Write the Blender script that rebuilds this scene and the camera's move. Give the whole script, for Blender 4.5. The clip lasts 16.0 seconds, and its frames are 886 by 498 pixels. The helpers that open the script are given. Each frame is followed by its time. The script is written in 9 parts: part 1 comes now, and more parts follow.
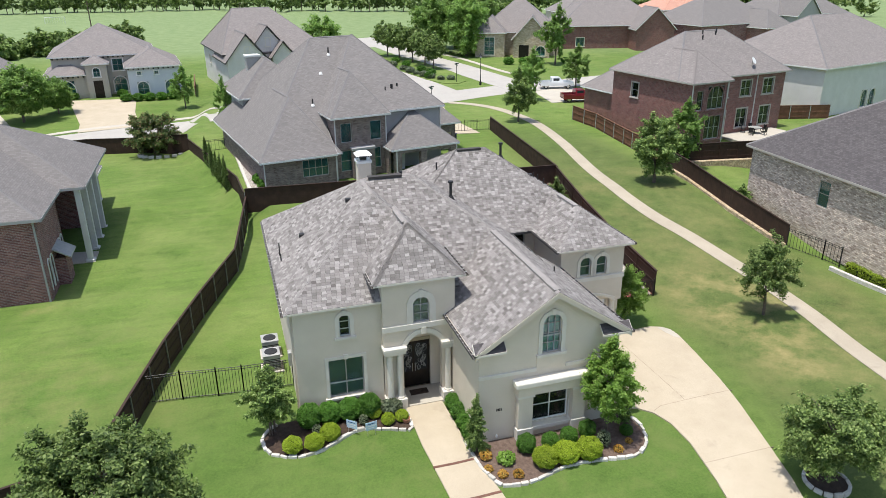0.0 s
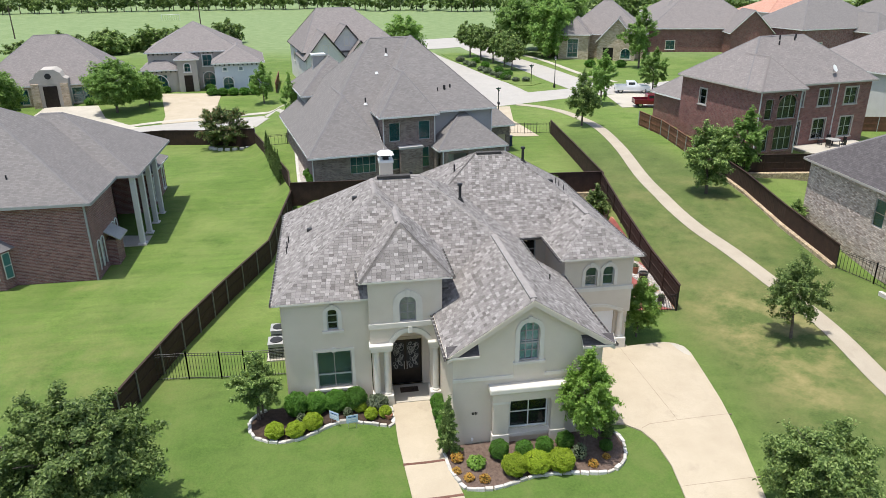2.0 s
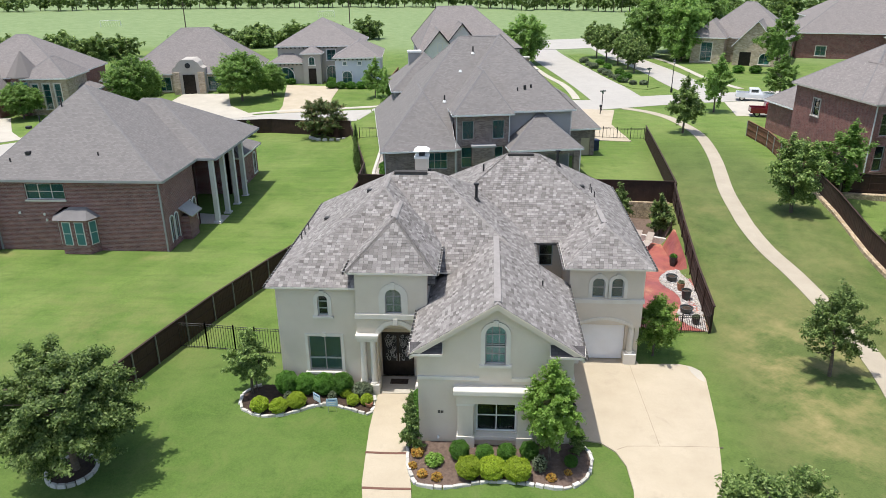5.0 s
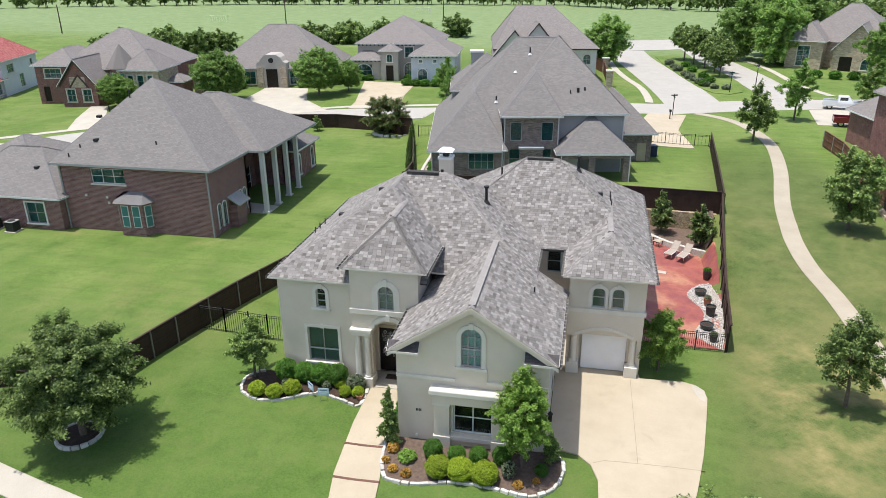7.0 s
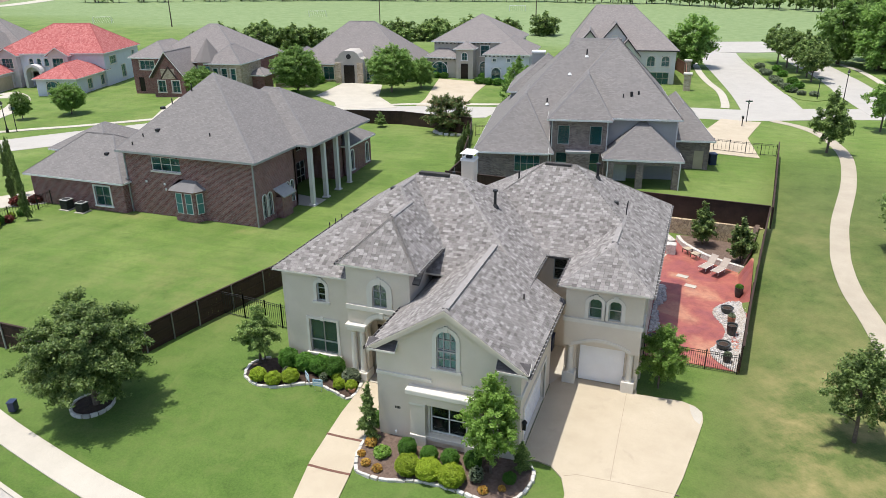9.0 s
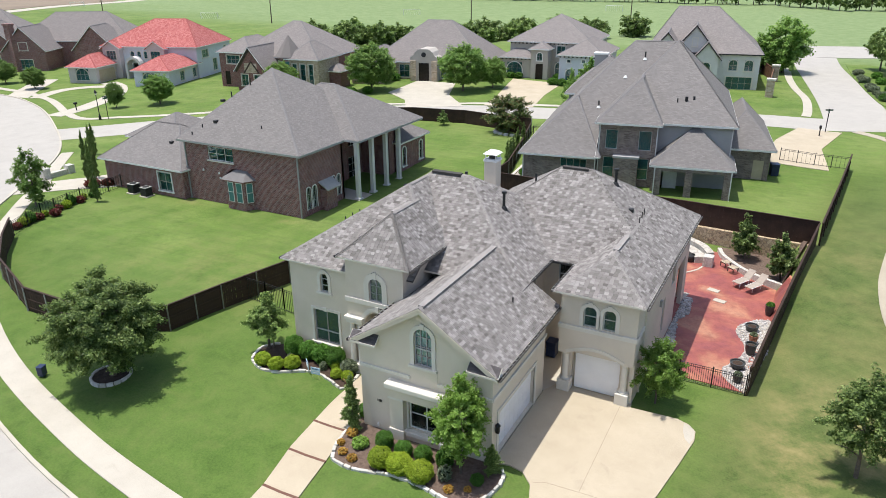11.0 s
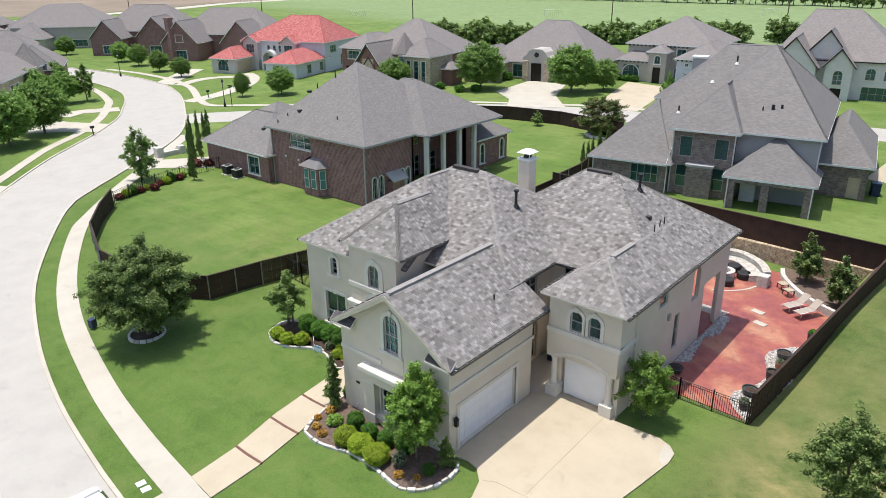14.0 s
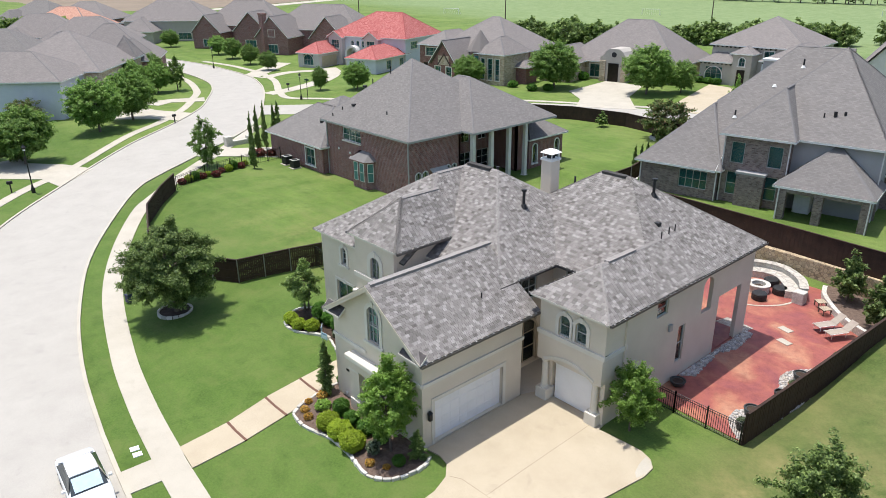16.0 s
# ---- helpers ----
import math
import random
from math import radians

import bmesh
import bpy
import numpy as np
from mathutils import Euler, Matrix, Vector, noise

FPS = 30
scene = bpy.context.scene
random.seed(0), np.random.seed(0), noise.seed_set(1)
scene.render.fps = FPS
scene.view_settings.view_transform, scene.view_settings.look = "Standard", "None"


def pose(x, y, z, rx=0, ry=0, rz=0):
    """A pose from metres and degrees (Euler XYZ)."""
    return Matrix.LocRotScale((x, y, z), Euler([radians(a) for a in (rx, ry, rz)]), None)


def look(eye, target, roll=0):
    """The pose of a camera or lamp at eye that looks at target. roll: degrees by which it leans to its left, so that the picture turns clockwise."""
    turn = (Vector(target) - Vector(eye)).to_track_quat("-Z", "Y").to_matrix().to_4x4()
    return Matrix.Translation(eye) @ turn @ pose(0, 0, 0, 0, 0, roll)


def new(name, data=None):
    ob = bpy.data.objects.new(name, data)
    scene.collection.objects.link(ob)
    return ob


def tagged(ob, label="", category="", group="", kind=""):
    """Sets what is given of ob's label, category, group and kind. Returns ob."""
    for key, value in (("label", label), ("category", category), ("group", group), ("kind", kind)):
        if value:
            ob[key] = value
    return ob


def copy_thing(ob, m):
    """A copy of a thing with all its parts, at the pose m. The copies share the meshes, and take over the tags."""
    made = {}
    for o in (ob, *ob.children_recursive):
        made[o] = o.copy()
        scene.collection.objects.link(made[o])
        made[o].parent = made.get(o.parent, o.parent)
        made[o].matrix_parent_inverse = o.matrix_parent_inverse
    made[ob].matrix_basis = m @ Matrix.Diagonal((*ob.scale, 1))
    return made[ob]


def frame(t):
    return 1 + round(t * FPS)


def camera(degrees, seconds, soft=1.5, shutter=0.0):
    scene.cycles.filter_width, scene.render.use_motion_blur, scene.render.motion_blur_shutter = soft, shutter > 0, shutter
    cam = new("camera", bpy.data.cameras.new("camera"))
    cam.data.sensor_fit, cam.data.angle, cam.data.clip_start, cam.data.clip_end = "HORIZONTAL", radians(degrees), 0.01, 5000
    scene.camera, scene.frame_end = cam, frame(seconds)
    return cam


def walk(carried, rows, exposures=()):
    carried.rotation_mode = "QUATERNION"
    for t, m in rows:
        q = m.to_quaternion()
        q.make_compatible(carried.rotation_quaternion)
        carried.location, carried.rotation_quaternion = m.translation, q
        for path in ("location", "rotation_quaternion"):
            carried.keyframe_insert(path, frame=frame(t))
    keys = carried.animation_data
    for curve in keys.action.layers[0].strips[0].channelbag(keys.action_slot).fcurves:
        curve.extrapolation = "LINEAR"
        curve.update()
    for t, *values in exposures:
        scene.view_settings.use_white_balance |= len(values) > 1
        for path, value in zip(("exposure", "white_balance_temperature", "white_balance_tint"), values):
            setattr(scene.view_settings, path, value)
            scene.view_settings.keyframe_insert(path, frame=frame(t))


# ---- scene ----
cam = camera(63.9, 16.0, 0.8)
METRES, EYE, TILT, LEAN, TURN = 42.9, 22.8, 0.0, 0.0, -17.1
ROWS = [
    (0.0, 0.0, 0.0, 0.0, -0.16, -21.92, 0.41),
    (0.5, 0.0317, -0.0012, 0.0008, 1.86, -21.93, 0.42),
    (1.0, 0.0642, -0.0012, 0.003, 3.98, -21.91, 0.45),
    (1.5, 0.0953, -0.0005, 0.0042, 6.06, -21.89, 0.45),
    (2.0, 0.1267, 0.0016, 0.0046, 8.13, -21.88, 0.47),
    (2.5, 0.1578, 0.0048, 0.0052, 10.21, -21.87, 0.48),
    (3.0, 0.1885, 0.0092, 0.0045, 12.29, -21.84, 0.47),
    (3.5, 0.2189, 0.0153, 0.0026, 14.38, -21.83, 0.48),
    (4.0, 0.249, 0.0233, 0.0016, 16.46, -21.82, 0.48),
    (6.5, 0.3978, 0.0741, 0.009, 26.79, -21.97, 0.51),
    (7.0, 0.4256, 0.0868, 0.0106, 28.84, -22.0, 0.48),
    (7.5, 0.4533, 0.1016, 0.0132, 30.89, -22.05, 0.49),
    (8.0, 0.4804, 0.1169, 0.0162, 32.93, -22.16, 0.5),
    (8.5, 0.5069, 0.1331, 0.0175, 34.95, -22.2, 0.49),
    (9.0, 0.5328, 0.1501, 0.0188, 36.97, -22.2, 0.48),
    (11.5, 0.652, 0.2479, 0.02, 47.09, -22.22, 0.45),
    (12.0, 0.674, 0.2704, 0.0187, 49.15, -22.2, 0.46),
    (12.5, 0.696, 0.293, 0.0163, 51.24, -22.13, 0.47),
    (13.0, 0.7186, 0.3148, 0.0154, 53.26, -22.1, 0.48),
    (13.5, 0.7391, 0.3383, 0.0133, 55.26, -22.04, 0.49),
    (14.0, 0.7574, 0.3633, 0.0128, 57.26, -22.05, 0.49),
    (14.5, 0.7748, 0.3895, 0.0132, 59.33, -22.13, 0.5),
    (15.0, 0.7916, 0.4158, 0.0127, 61.35, -22.14, 0.51),
    (15.5, 0.8078, 0.4422, 0.0123, 63.34, -22.14, 0.52),
    (16.0, 0.8227, 0.4693, 0.0114, 65.39, -22.14, 0.5),
]
EXPOSURE, SKY, SUN = 0.37, 0.152, 3.7
walk(cam, [(t, pose(0, 0, EYE, TILT, LEAN, TURN) @ pose(METRES * x, METRES * y, METRES * z, 90 + pitch, roll, yaw)) for t, x, y, z, yaw, pitch, roll in ROWS],
     [(0.0, EXPOSURE), (16.0, EXPOSURE)])

# ---- light ----
SUN_FROM = Vector((-0.2, -0.065, 1.0)).normalized()
world = bpy.data.worlds.new("summer_sky")
scene.world = world
world.use_nodes = True
wn = world.node_tree.nodes
sky = wn.new("ShaderNodeTexSky")
sky.sky_type, sky.sun_disc = "NISHITA", False
sky.sun_elevation = math.asin(SUN_FROM.z)
sky.sun_rotation = math.atan2(SUN_FROM.x, SUN_FROM.y)
sky.dust_density, sky.air_density, sky.ozone_density = 2.0, 1.0, 1.0
world.node_tree.links.new(sky.outputs[0], wn["Background"].inputs[0])
wn["Background"].inputs[1].default_value = SKY
sun = new("sun", bpy.data.lights.new("sun", "SUN"))
sun.data.energy, sun.data.angle, sun.data.color = SUN, radians(0.6), (1.0, 0.965, 0.915)
sun.matrix_world = look(SUN_FROM * 50, (0, 0, 0))


# ---- materials ----
def rgb(c):
    return (*c, 1.0)


def mat(name, rough=0.8, metal=0.0, spec=0.5):
    m = bpy.data.materials.new(name)
    m.use_nodes = True
    b = m.node_tree.nodes["Principled BSDF"]
    b.inputs["Roughness"].default_value = rough
    b.inputs["Metallic"].default_value = metal
    b.inputs["Specular IOR Level"].default_value = spec
    return m, m.node_tree.nodes, m.node_tree.links, b


def add(n, kind, **inputs):
    node = n.new(kind)
    for key, v in inputs.items():
        node.inputs[key.replace("_", " ")].default_value = v
    return node


def ramp(n, stops):
    r = n.new("ShaderNodeValToRGB")
    e = r.color_ramp.elements
    while len(e) < len(stops):
        e.new(0.5)
    for el, (p, c) in zip(e, stops):
        el.position, el.color = p, rgb(c)
    return r


def coords(n, kind="Object"):
    return n.new("ShaderNodeTexCoord").outputs[kind]


def mix(n, l, fac, a, b, mode="MIX"):
    x = n.new("ShaderNodeMix")
    x.data_type, x.blend_type = "RGBA", mode
    for i, v in ((0, fac), (6, a), (7, b)):
        if isinstance(v, (int, float)):
            x.inputs[i].default_value = v
        elif isinstance(v, tuple):
            x.inputs[i].default_value = rgb(v)
        else:
            l.new(v, x.inputs[i])
    return x.outputs[2]


def bump(n, l, b, height, strength, dist):
    x = add(n, "ShaderNodeBump", Strength=strength, Distance=dist)
    l.new(height, x.inputs["Height"])
    l.new(x.outputs[0], b.inputs["Normal"])


def noisy(name, c1, c2, scale=2.0, fine=40.0, rough=0.85, bumps=0.3, dist=0.01, metal=0.0, spec=0.4, space="Object", amount=0.35):
    """Two colours mottled at a broad scale, with finer grain and relief on top."""
    m, n, l, b = mat(name, rough, metal, spec)
    co = coords(n, space)
    big = add(n, "ShaderNodeTexNoise", Scale=scale, Detail=5.0, Roughness=0.6)
    small = add(n, "ShaderNodeTexNoise", Scale=fine, Detail=4.0, Roughness=0.7)
    l.new(co, big.inputs["Vector"]), l.new(co, small.inputs["Vector"])
    r = ramp(n, [(0.3, c1), (0.7, c2)])
    l.new(big.outputs[0], r.inputs[0])
    g = ramp(n, [(0.25, (0.5, 0.5, 0.5)), (0.75, (1.0, 1.0, 1.0))])
    l.new(small.outputs[0], g.inputs[0])
    l.new(mix(n, l, amount, r.outputs[0], g.outputs[0], "MULTIPLY"), b.inputs["Base Color"])
    bump(n, l, b, small.outputs[0], bumps, dist)
    return m


def varied(name, colours, rough=0.8, random_by="island", spec=0.3, bumps=0.3, fine=60.0, dist=0.004, metal=0.0, subsurface=False):
    """Each island (or object) takes its own colour out of a ramp, with grain."""
    m, n, l, b = mat(name, rough, metal, spec)
    if random_by == "island":
        src = n.new("ShaderNodeNewGeometry").outputs["Random Per Island"]
    else:
        src = n.new("ShaderNodeObjectInfo").outputs["Random"]
    r = ramp(n, [(i / max(1, len(colours) - 1), c) for i, c in enumerate(colours)])
    l.new(src, r.inputs[0])
    no = add(n, "ShaderNodeTexNoise", Scale=fine, Detail=3.0)
    l.new(coords(n), no.inputs["Vector"])
    g = ramp(n, [(0.3, (0.65, 0.65, 0.65)), (0.7, (1, 1, 1))])
    l.new(no.outputs[0], g.inputs[0])
    l.new(mix(n, l, 0.6, r.outputs[0], g.outputs[0], "MULTIPLY"), b.inputs["Base Color"])
    if bumps:
        bump(n, l, b, no.outputs[0], bumps, dist)
    return m


def leaves(name, colours, trans=0.35):
    m, n, l, b = mat(name, 0.55, 0.0, 0.35)
    src = n.new("ShaderNodeNewGeometry").outputs["Random Per Island"]
    r = ramp(n, [(i / (len(colours) - 1), c) for i, c in enumerate(colours)])
    l.new(src, r.inputs[0])
    hue = n.new("ShaderNodeHueSaturation")
    rnd = n.new("ShaderNodeObjectInfo").outputs["Random"]
    vary = n.new("ShaderNodeMapRange")
    vary.inputs[3].default_value, vary.inputs[4].default_value = 0.8, 1.2
    l.new(rnd, vary.inputs[0]), l.new(vary.outputs[0], hue.inputs["Value"])
    l.new(r.outputs[0], hue.inputs["Color"])
    l.new(hue.outputs[0], b.inputs["Base Color"])
    tr = n.new("ShaderNodeBsdfTranslucent")
    l.new(hue.outputs[0], tr.inputs[0])
    mx = n.new("ShaderNodeMixShader")
    mx.inputs[0].default_value = trans
    l.new(b.outputs[0], mx.inputs[1]), l.new(tr.outputs[0], mx.inputs[2])
    l.new(mx.outputs[0], n["Material Output"].inputs[0])
    return m


def masonry(name, c1, c2, mortar, bw, bh, gap, rough=0.85, stone=False):
    """Courses on the wall's own uv, in metres."""
    m, n, l, b = mat(name, rough, 0.0, 0.3)
    uv = coords(n, "UV")
    br = add(n, "ShaderNodeTexBrick", Color1=rgb(c1), Color2=rgb(c2), Mortar=rgb(mortar), Scale=1.0)
    br.inputs["Mortar Size"].default_value = gap
    br.inputs["Brick Width"].default_value, br.inputs["Row Height"].default_value = bw, bh
    br.inputs["Mortar Smooth"].default_value, br.inputs["Bias"].default_value = 0.2, 0.0
    l.new(uv, br.inputs["Vector"])
    no = add(n, "ShaderNodeTexNoise", Scale=1.3, Detail=6.0, Roughness=0.65)
    l.new(uv, no.inputs["Vector"])
    g = ramp(n, [(0.3, (0.62, 0.6, 0.6)), (0.7, (1.1, 1.08, 1.05))])
    l.new(no.outputs[0], g.inputs[0])
    col = mix(n, l, 0.75, br.outputs[0], g.outputs[0], "MULTIPLY")
    l.new(col, b.inputs["Base Color"])
    inv = n.new("ShaderNodeMath")
    inv.operation = "SUBTRACT"
    inv.inputs[0].default_value = 1.0
    l.new(br.outputs[1], inv.inputs[1])
    bump(n, l, b, inv.outputs[0], 0.8 if stone else 0.5, 0.02)
    return m


def rubble(name, scale=2.6, colours=((0.46, 0.36, 0.23), (0.66, 0.55, 0.38), (0.36, 0.29, 0.22)), mortar=(0.34, 0.29, 0.22)):
    m, n, l, b = mat(name, 0.9, 0.0, 0.3)
    co = coords(n)
    v = add(n, "ShaderNodeTexVoronoi", Scale=scale)
    d = add(n, "ShaderNodeTexVoronoi", Scale=scale)
    d.feature = "DISTANCE_TO_EDGE"
    l.new(co, v.inputs["Vector"]), l.new(co, d.inputs["Vector"])
    sep = n.new("ShaderNodeSeparateColor")
    l.new(v.outputs["Color"], sep.inputs[0])
    r = ramp(n, [(i / (len(colours) - 1), c) for i, c in enumerate(colours)])
    l.new(sep.outputs[0], r.inputs[0])
    e = ramp(n, [(0.02, (0, 0, 0)), (0.08, (1, 1, 1))])
    l.new(d.outputs["Distance"], e.inputs[0])
    no = add(n, "ShaderNodeTexNoise", Scale=14.0, Detail=4.0)
    l.new(co, no.inputs["Vector"])
    g = ramp(n, [(0.3, (0.6, 0.6, 0.6)), (0.7, (1, 1, 1))])
    l.new(no.outputs[0], g.inputs[0])
    l.new(mix(n, l, e.outputs[0], mortar, mix(n, l, 0.6, r.outputs[0], g.outputs[0], "MULTIPLY")), b.inputs["Base Color"])
    bump(n, l, b, e.outputs[0], 0.7, 0.04)
    return m


def shingled(name, colours, w=0.3, h=0.15):
    """Asphalt shingles on the roof's uv: short tabs of mixed greys in courses."""
    m, n, l, b = mat(name, 0.95, 0.0, 0.2)
    uv = coords(n, "UV")
    br = add(n, "ShaderNodeTexBrick", Color1=rgb((0, 0, 0)), Color2=rgb((1, 1, 1)), Mortar=rgb((0.0, 0.0, 0.0)), Scale=1.0)
    br.inputs["Mortar Size"].default_value = 0.016
    br.inputs["Brick Width"].default_value, br.inputs["Row Height"].default_value = w, h
    l.new(uv, br.inputs["Vector"])
    r = ramp(n, [(i / (len(colours) - 1), c) for i, c in enumerate(colours)])
    l.new(br.outputs[0], r.inputs[0])
    no = add(n, "ShaderNodeTexNoise", Scale=0.7, Detail=6.0, Roughness=0.7)
    l.new(uv, no.inputs["Vector"])
    g = ramp(n, [(0.3, (0.92, 0.92, 0.92)), (0.7, (1.05, 1.04, 1.03))])
    l.new(no.outputs[0], g.inputs[0])
    l.new(mix(n, l, 1.0, r.outputs[0], g.outputs[0], "MULTIPLY"), b.inputs["Base Color"])
    bump(n, l, b, br.outputs[1], -0.5, 0.012)
    return m


def glazing(name, tint):
    m, n, l, b = mat(name, 0.03, 0.0, 0.6)
    b.inputs["Base Color"].default_value = rgb(tint)
    b.inputs["Transmission Weight"].default_value = 1.0
    b.inputs["IOR"].default_value = 1.45
    return m


def lawn_material():
    m, n, l, b = mat("mown_lawn", 0.9, 0.0, 0.2)
    co = coords(n)
    big = add(n, "ShaderNodeTexNoise", Scale=0.035, Detail=5.0, Roughness=0.6)
    mid = add(n, "ShaderNodeTexNoise", Scale=0.35, Detail=6.0, Roughness=0.65)
    fine = add(n, "ShaderNodeTexNoise", Scale=9.0, Detail=5.0, Roughness=0.75)
    streak = n.new("ShaderNodeMapping")
    streak.inputs["Scale"].default_value, streak.inputs["Rotation"].default_value = (0.25, 2.6, 1.0), (0, 0, radians(-12))
    rows = add(n, "ShaderNodeTexNoise", Scale=0.6, Detail=4.0)
    l.new(co, streak.inputs[0]), l.new(streak.outputs[0], rows.inputs["Vector"])
    for x in (big, mid, fine):
        l.new(co, x.inputs["Vector"])
    r = ramp(n, [(0.32, LAWN[0]), (0.5, LAWN[1]), (0.68, LAWN[2])])
    a = n.new("ShaderNodeMath")
    a.operation = "MULTIPLY_ADD"
    l.new(mid.outputs[0], a.inputs[0])
    a.inputs[1].default_value = 0.45
    half = n.new("ShaderNodeMath")
    half.operation = "MULTIPLY"
    half.inputs[1].default_value = 0.55
    l.new(big.outputs[0], half.inputs[0]), l.new(half.outputs[0], a.inputs[2])
    l.new(a.outputs[0], r.inputs[0])
    g1 = ramp(n, [(0.35, (0.86, 0.87, 0.86)), (0.65, (1.1, 1.09, 1.05))])
    l.new(rows.outputs[0], g1.inputs[0])
    g2 = ramp(n, [(0.3, (0.7, 0.71, 0.68)), (0.7, (1.14, 1.13, 1.05))])
    l.new(fine.outputs[0], g2.inputs[0])
    col = mix(n, l, 1.0, mix(n, l, 0.8, r.outputs[0], g1.outputs[0], "MULTIPLY"), g2.outputs[0], "MULTIPLY")
    # dry patches worn into the common by the trail
    attr = n.new("ShaderNodeAttribute")
    attr.attribute_name = "dry"
    patch = add(n, "ShaderNodeTexNoise", Scale=0.28, Detail=6.0, Roughness=0.7)
    l.new(co, patch.inputs["Vector"])
    pr = ramp(n, [(0.42, (0, 0, 0)), (0.66, (1, 1, 1))])
    l.new(patch.outputs[0], pr.inputs[0])
    f = n.new("ShaderNodeMath")
    f.operation = "MULTIPLY"
    l.new(attr.outputs["Fac"], f.inputs[0]), l.new(pr.outputs[0], f.inputs[1])
    pale = add(n, "ShaderNodeTexNoise", Scale=0.11, Detail=7.0, Roughness=0.72)
    l.new(co, pale.inputs["Vector"])
    pf = ramp(n, [(0.45, (0, 0, 0)), (0.68, (0.7, 0.7, 0.7))])
    l.new(pale.outputs[0], pf.inputs[0])
    col = mix(n, l, pf.outputs[0], col, (0.2, 0.245, 0.075))
    worn = n.new("ShaderNodeAttribute")
    worn.attribute_name = "common"
    col = mix(n, l, worn.outputs["Fac"], col, mix(n, l, 1.0, (0.084, 0.11, 0.037), g2.outputs[0], "MULTIPLY"))
    lush = n.new("ShaderNodeAttribute")
    lush.attribute_name = "lush"
    col = mix(n, l, lush.outputs["Fac"], col, mix(n, l, 1.0, (0.076, 0.137, 0.028), g2.outputs[0], "MULTIPLY"))
    # paler tufts, mown lines and scuffs over all the turf
    tuft = add(n, "ShaderNodeTexNoise", Scale=0.5, Detail=7.0, Roughness=0.7, Distortion=0.6)
    l.new(co, tuft.inputs["Vector"])
    tf = ramp(n, [(0.5, (0, 0, 0)), (0.74, (0.75, 0.75, 0.75))])
    l.new(tuft.outputs[0], tf.inputs[0])
    col = mix(n, l, tf.outputs[0], col, (0.14, 0.172, 0.052))
    deep = ramp(n, [(0.3, (0.78, 0.8, 0.78)), (0.46, (1, 1, 1))])
    l.new(tuft.outputs[0], deep.inputs[0])
    col = mix(n, l, 1.0, col, deep.outputs[0], "MULTIPLY")
    meadow = n.new("ShaderNodeAttribute")
    meadow.attribute_name = "meadow"
    hay = ramp(n, [(0.35, (0.15, 0.215, 0.085)), (0.65, (0.215, 0.275, 0.125))])
    l.new(mid.outputs[0], hay.inputs[0])
    col = mix(n, l, meadow.outputs["Fac"], col, hay.outputs[0])
    l.new(mix(n, l, f.outputs[0], col, (0.3, 0.25, 0.11)), b.inputs["Base Color"])
    bump(n, l, b, fine.outputs[0], 0.6, 0.05)
    return m


def concrete_material(name, c1, c2, stain):
    m, n, l, b = mat(name, 0.85, 0.0, 0.35)
    co = coords(n)
    big = add(n, "ShaderNodeTexNoise", Scale=0.5, Detail=7.0, Roughness=0.65)
    fine = add(n, "ShaderNodeTexNoise", Scale=30.0, Detail=4.0)
    spots = add(n, "ShaderNodeTexNoise", Scale=0.9, Detail=3.0, Distortion=0.6)
    for x in (big, fine, spots):
        l.new(co, x.inputs["Vector"])
    r = ramp(n, [(0.3, c1), (0.7, c2)])
    l.new(big.outputs[0], r.inputs[0])
    s = ramp(n, [(0.62, (0, 0, 0)), (0.78, (1, 1, 1))])
    l.new(spots.outputs[0], s.inputs[0])
    g = ramp(n, [(0.3, (0.85, 0.85, 0.85)), (0.7, (1, 1, 1))])
    l.new(fine.outputs[0], g.inputs[0])
    f = n.new("ShaderNodeMath")
    f.operation = "MULTIPLY"
    f.inputs[1].default_value = 0.5
    l.new(s.outputs[0], f.inputs[0])
    l.new(mix(n, l, 1.0, mix(n, l, f.outputs[0], r.outputs[0], stain), g.outputs[0], "MULTIPLY"), b.inputs["Base Color"])
    bump(n, l, b, fine.outputs[0], 0.2, 0.004)
    return m


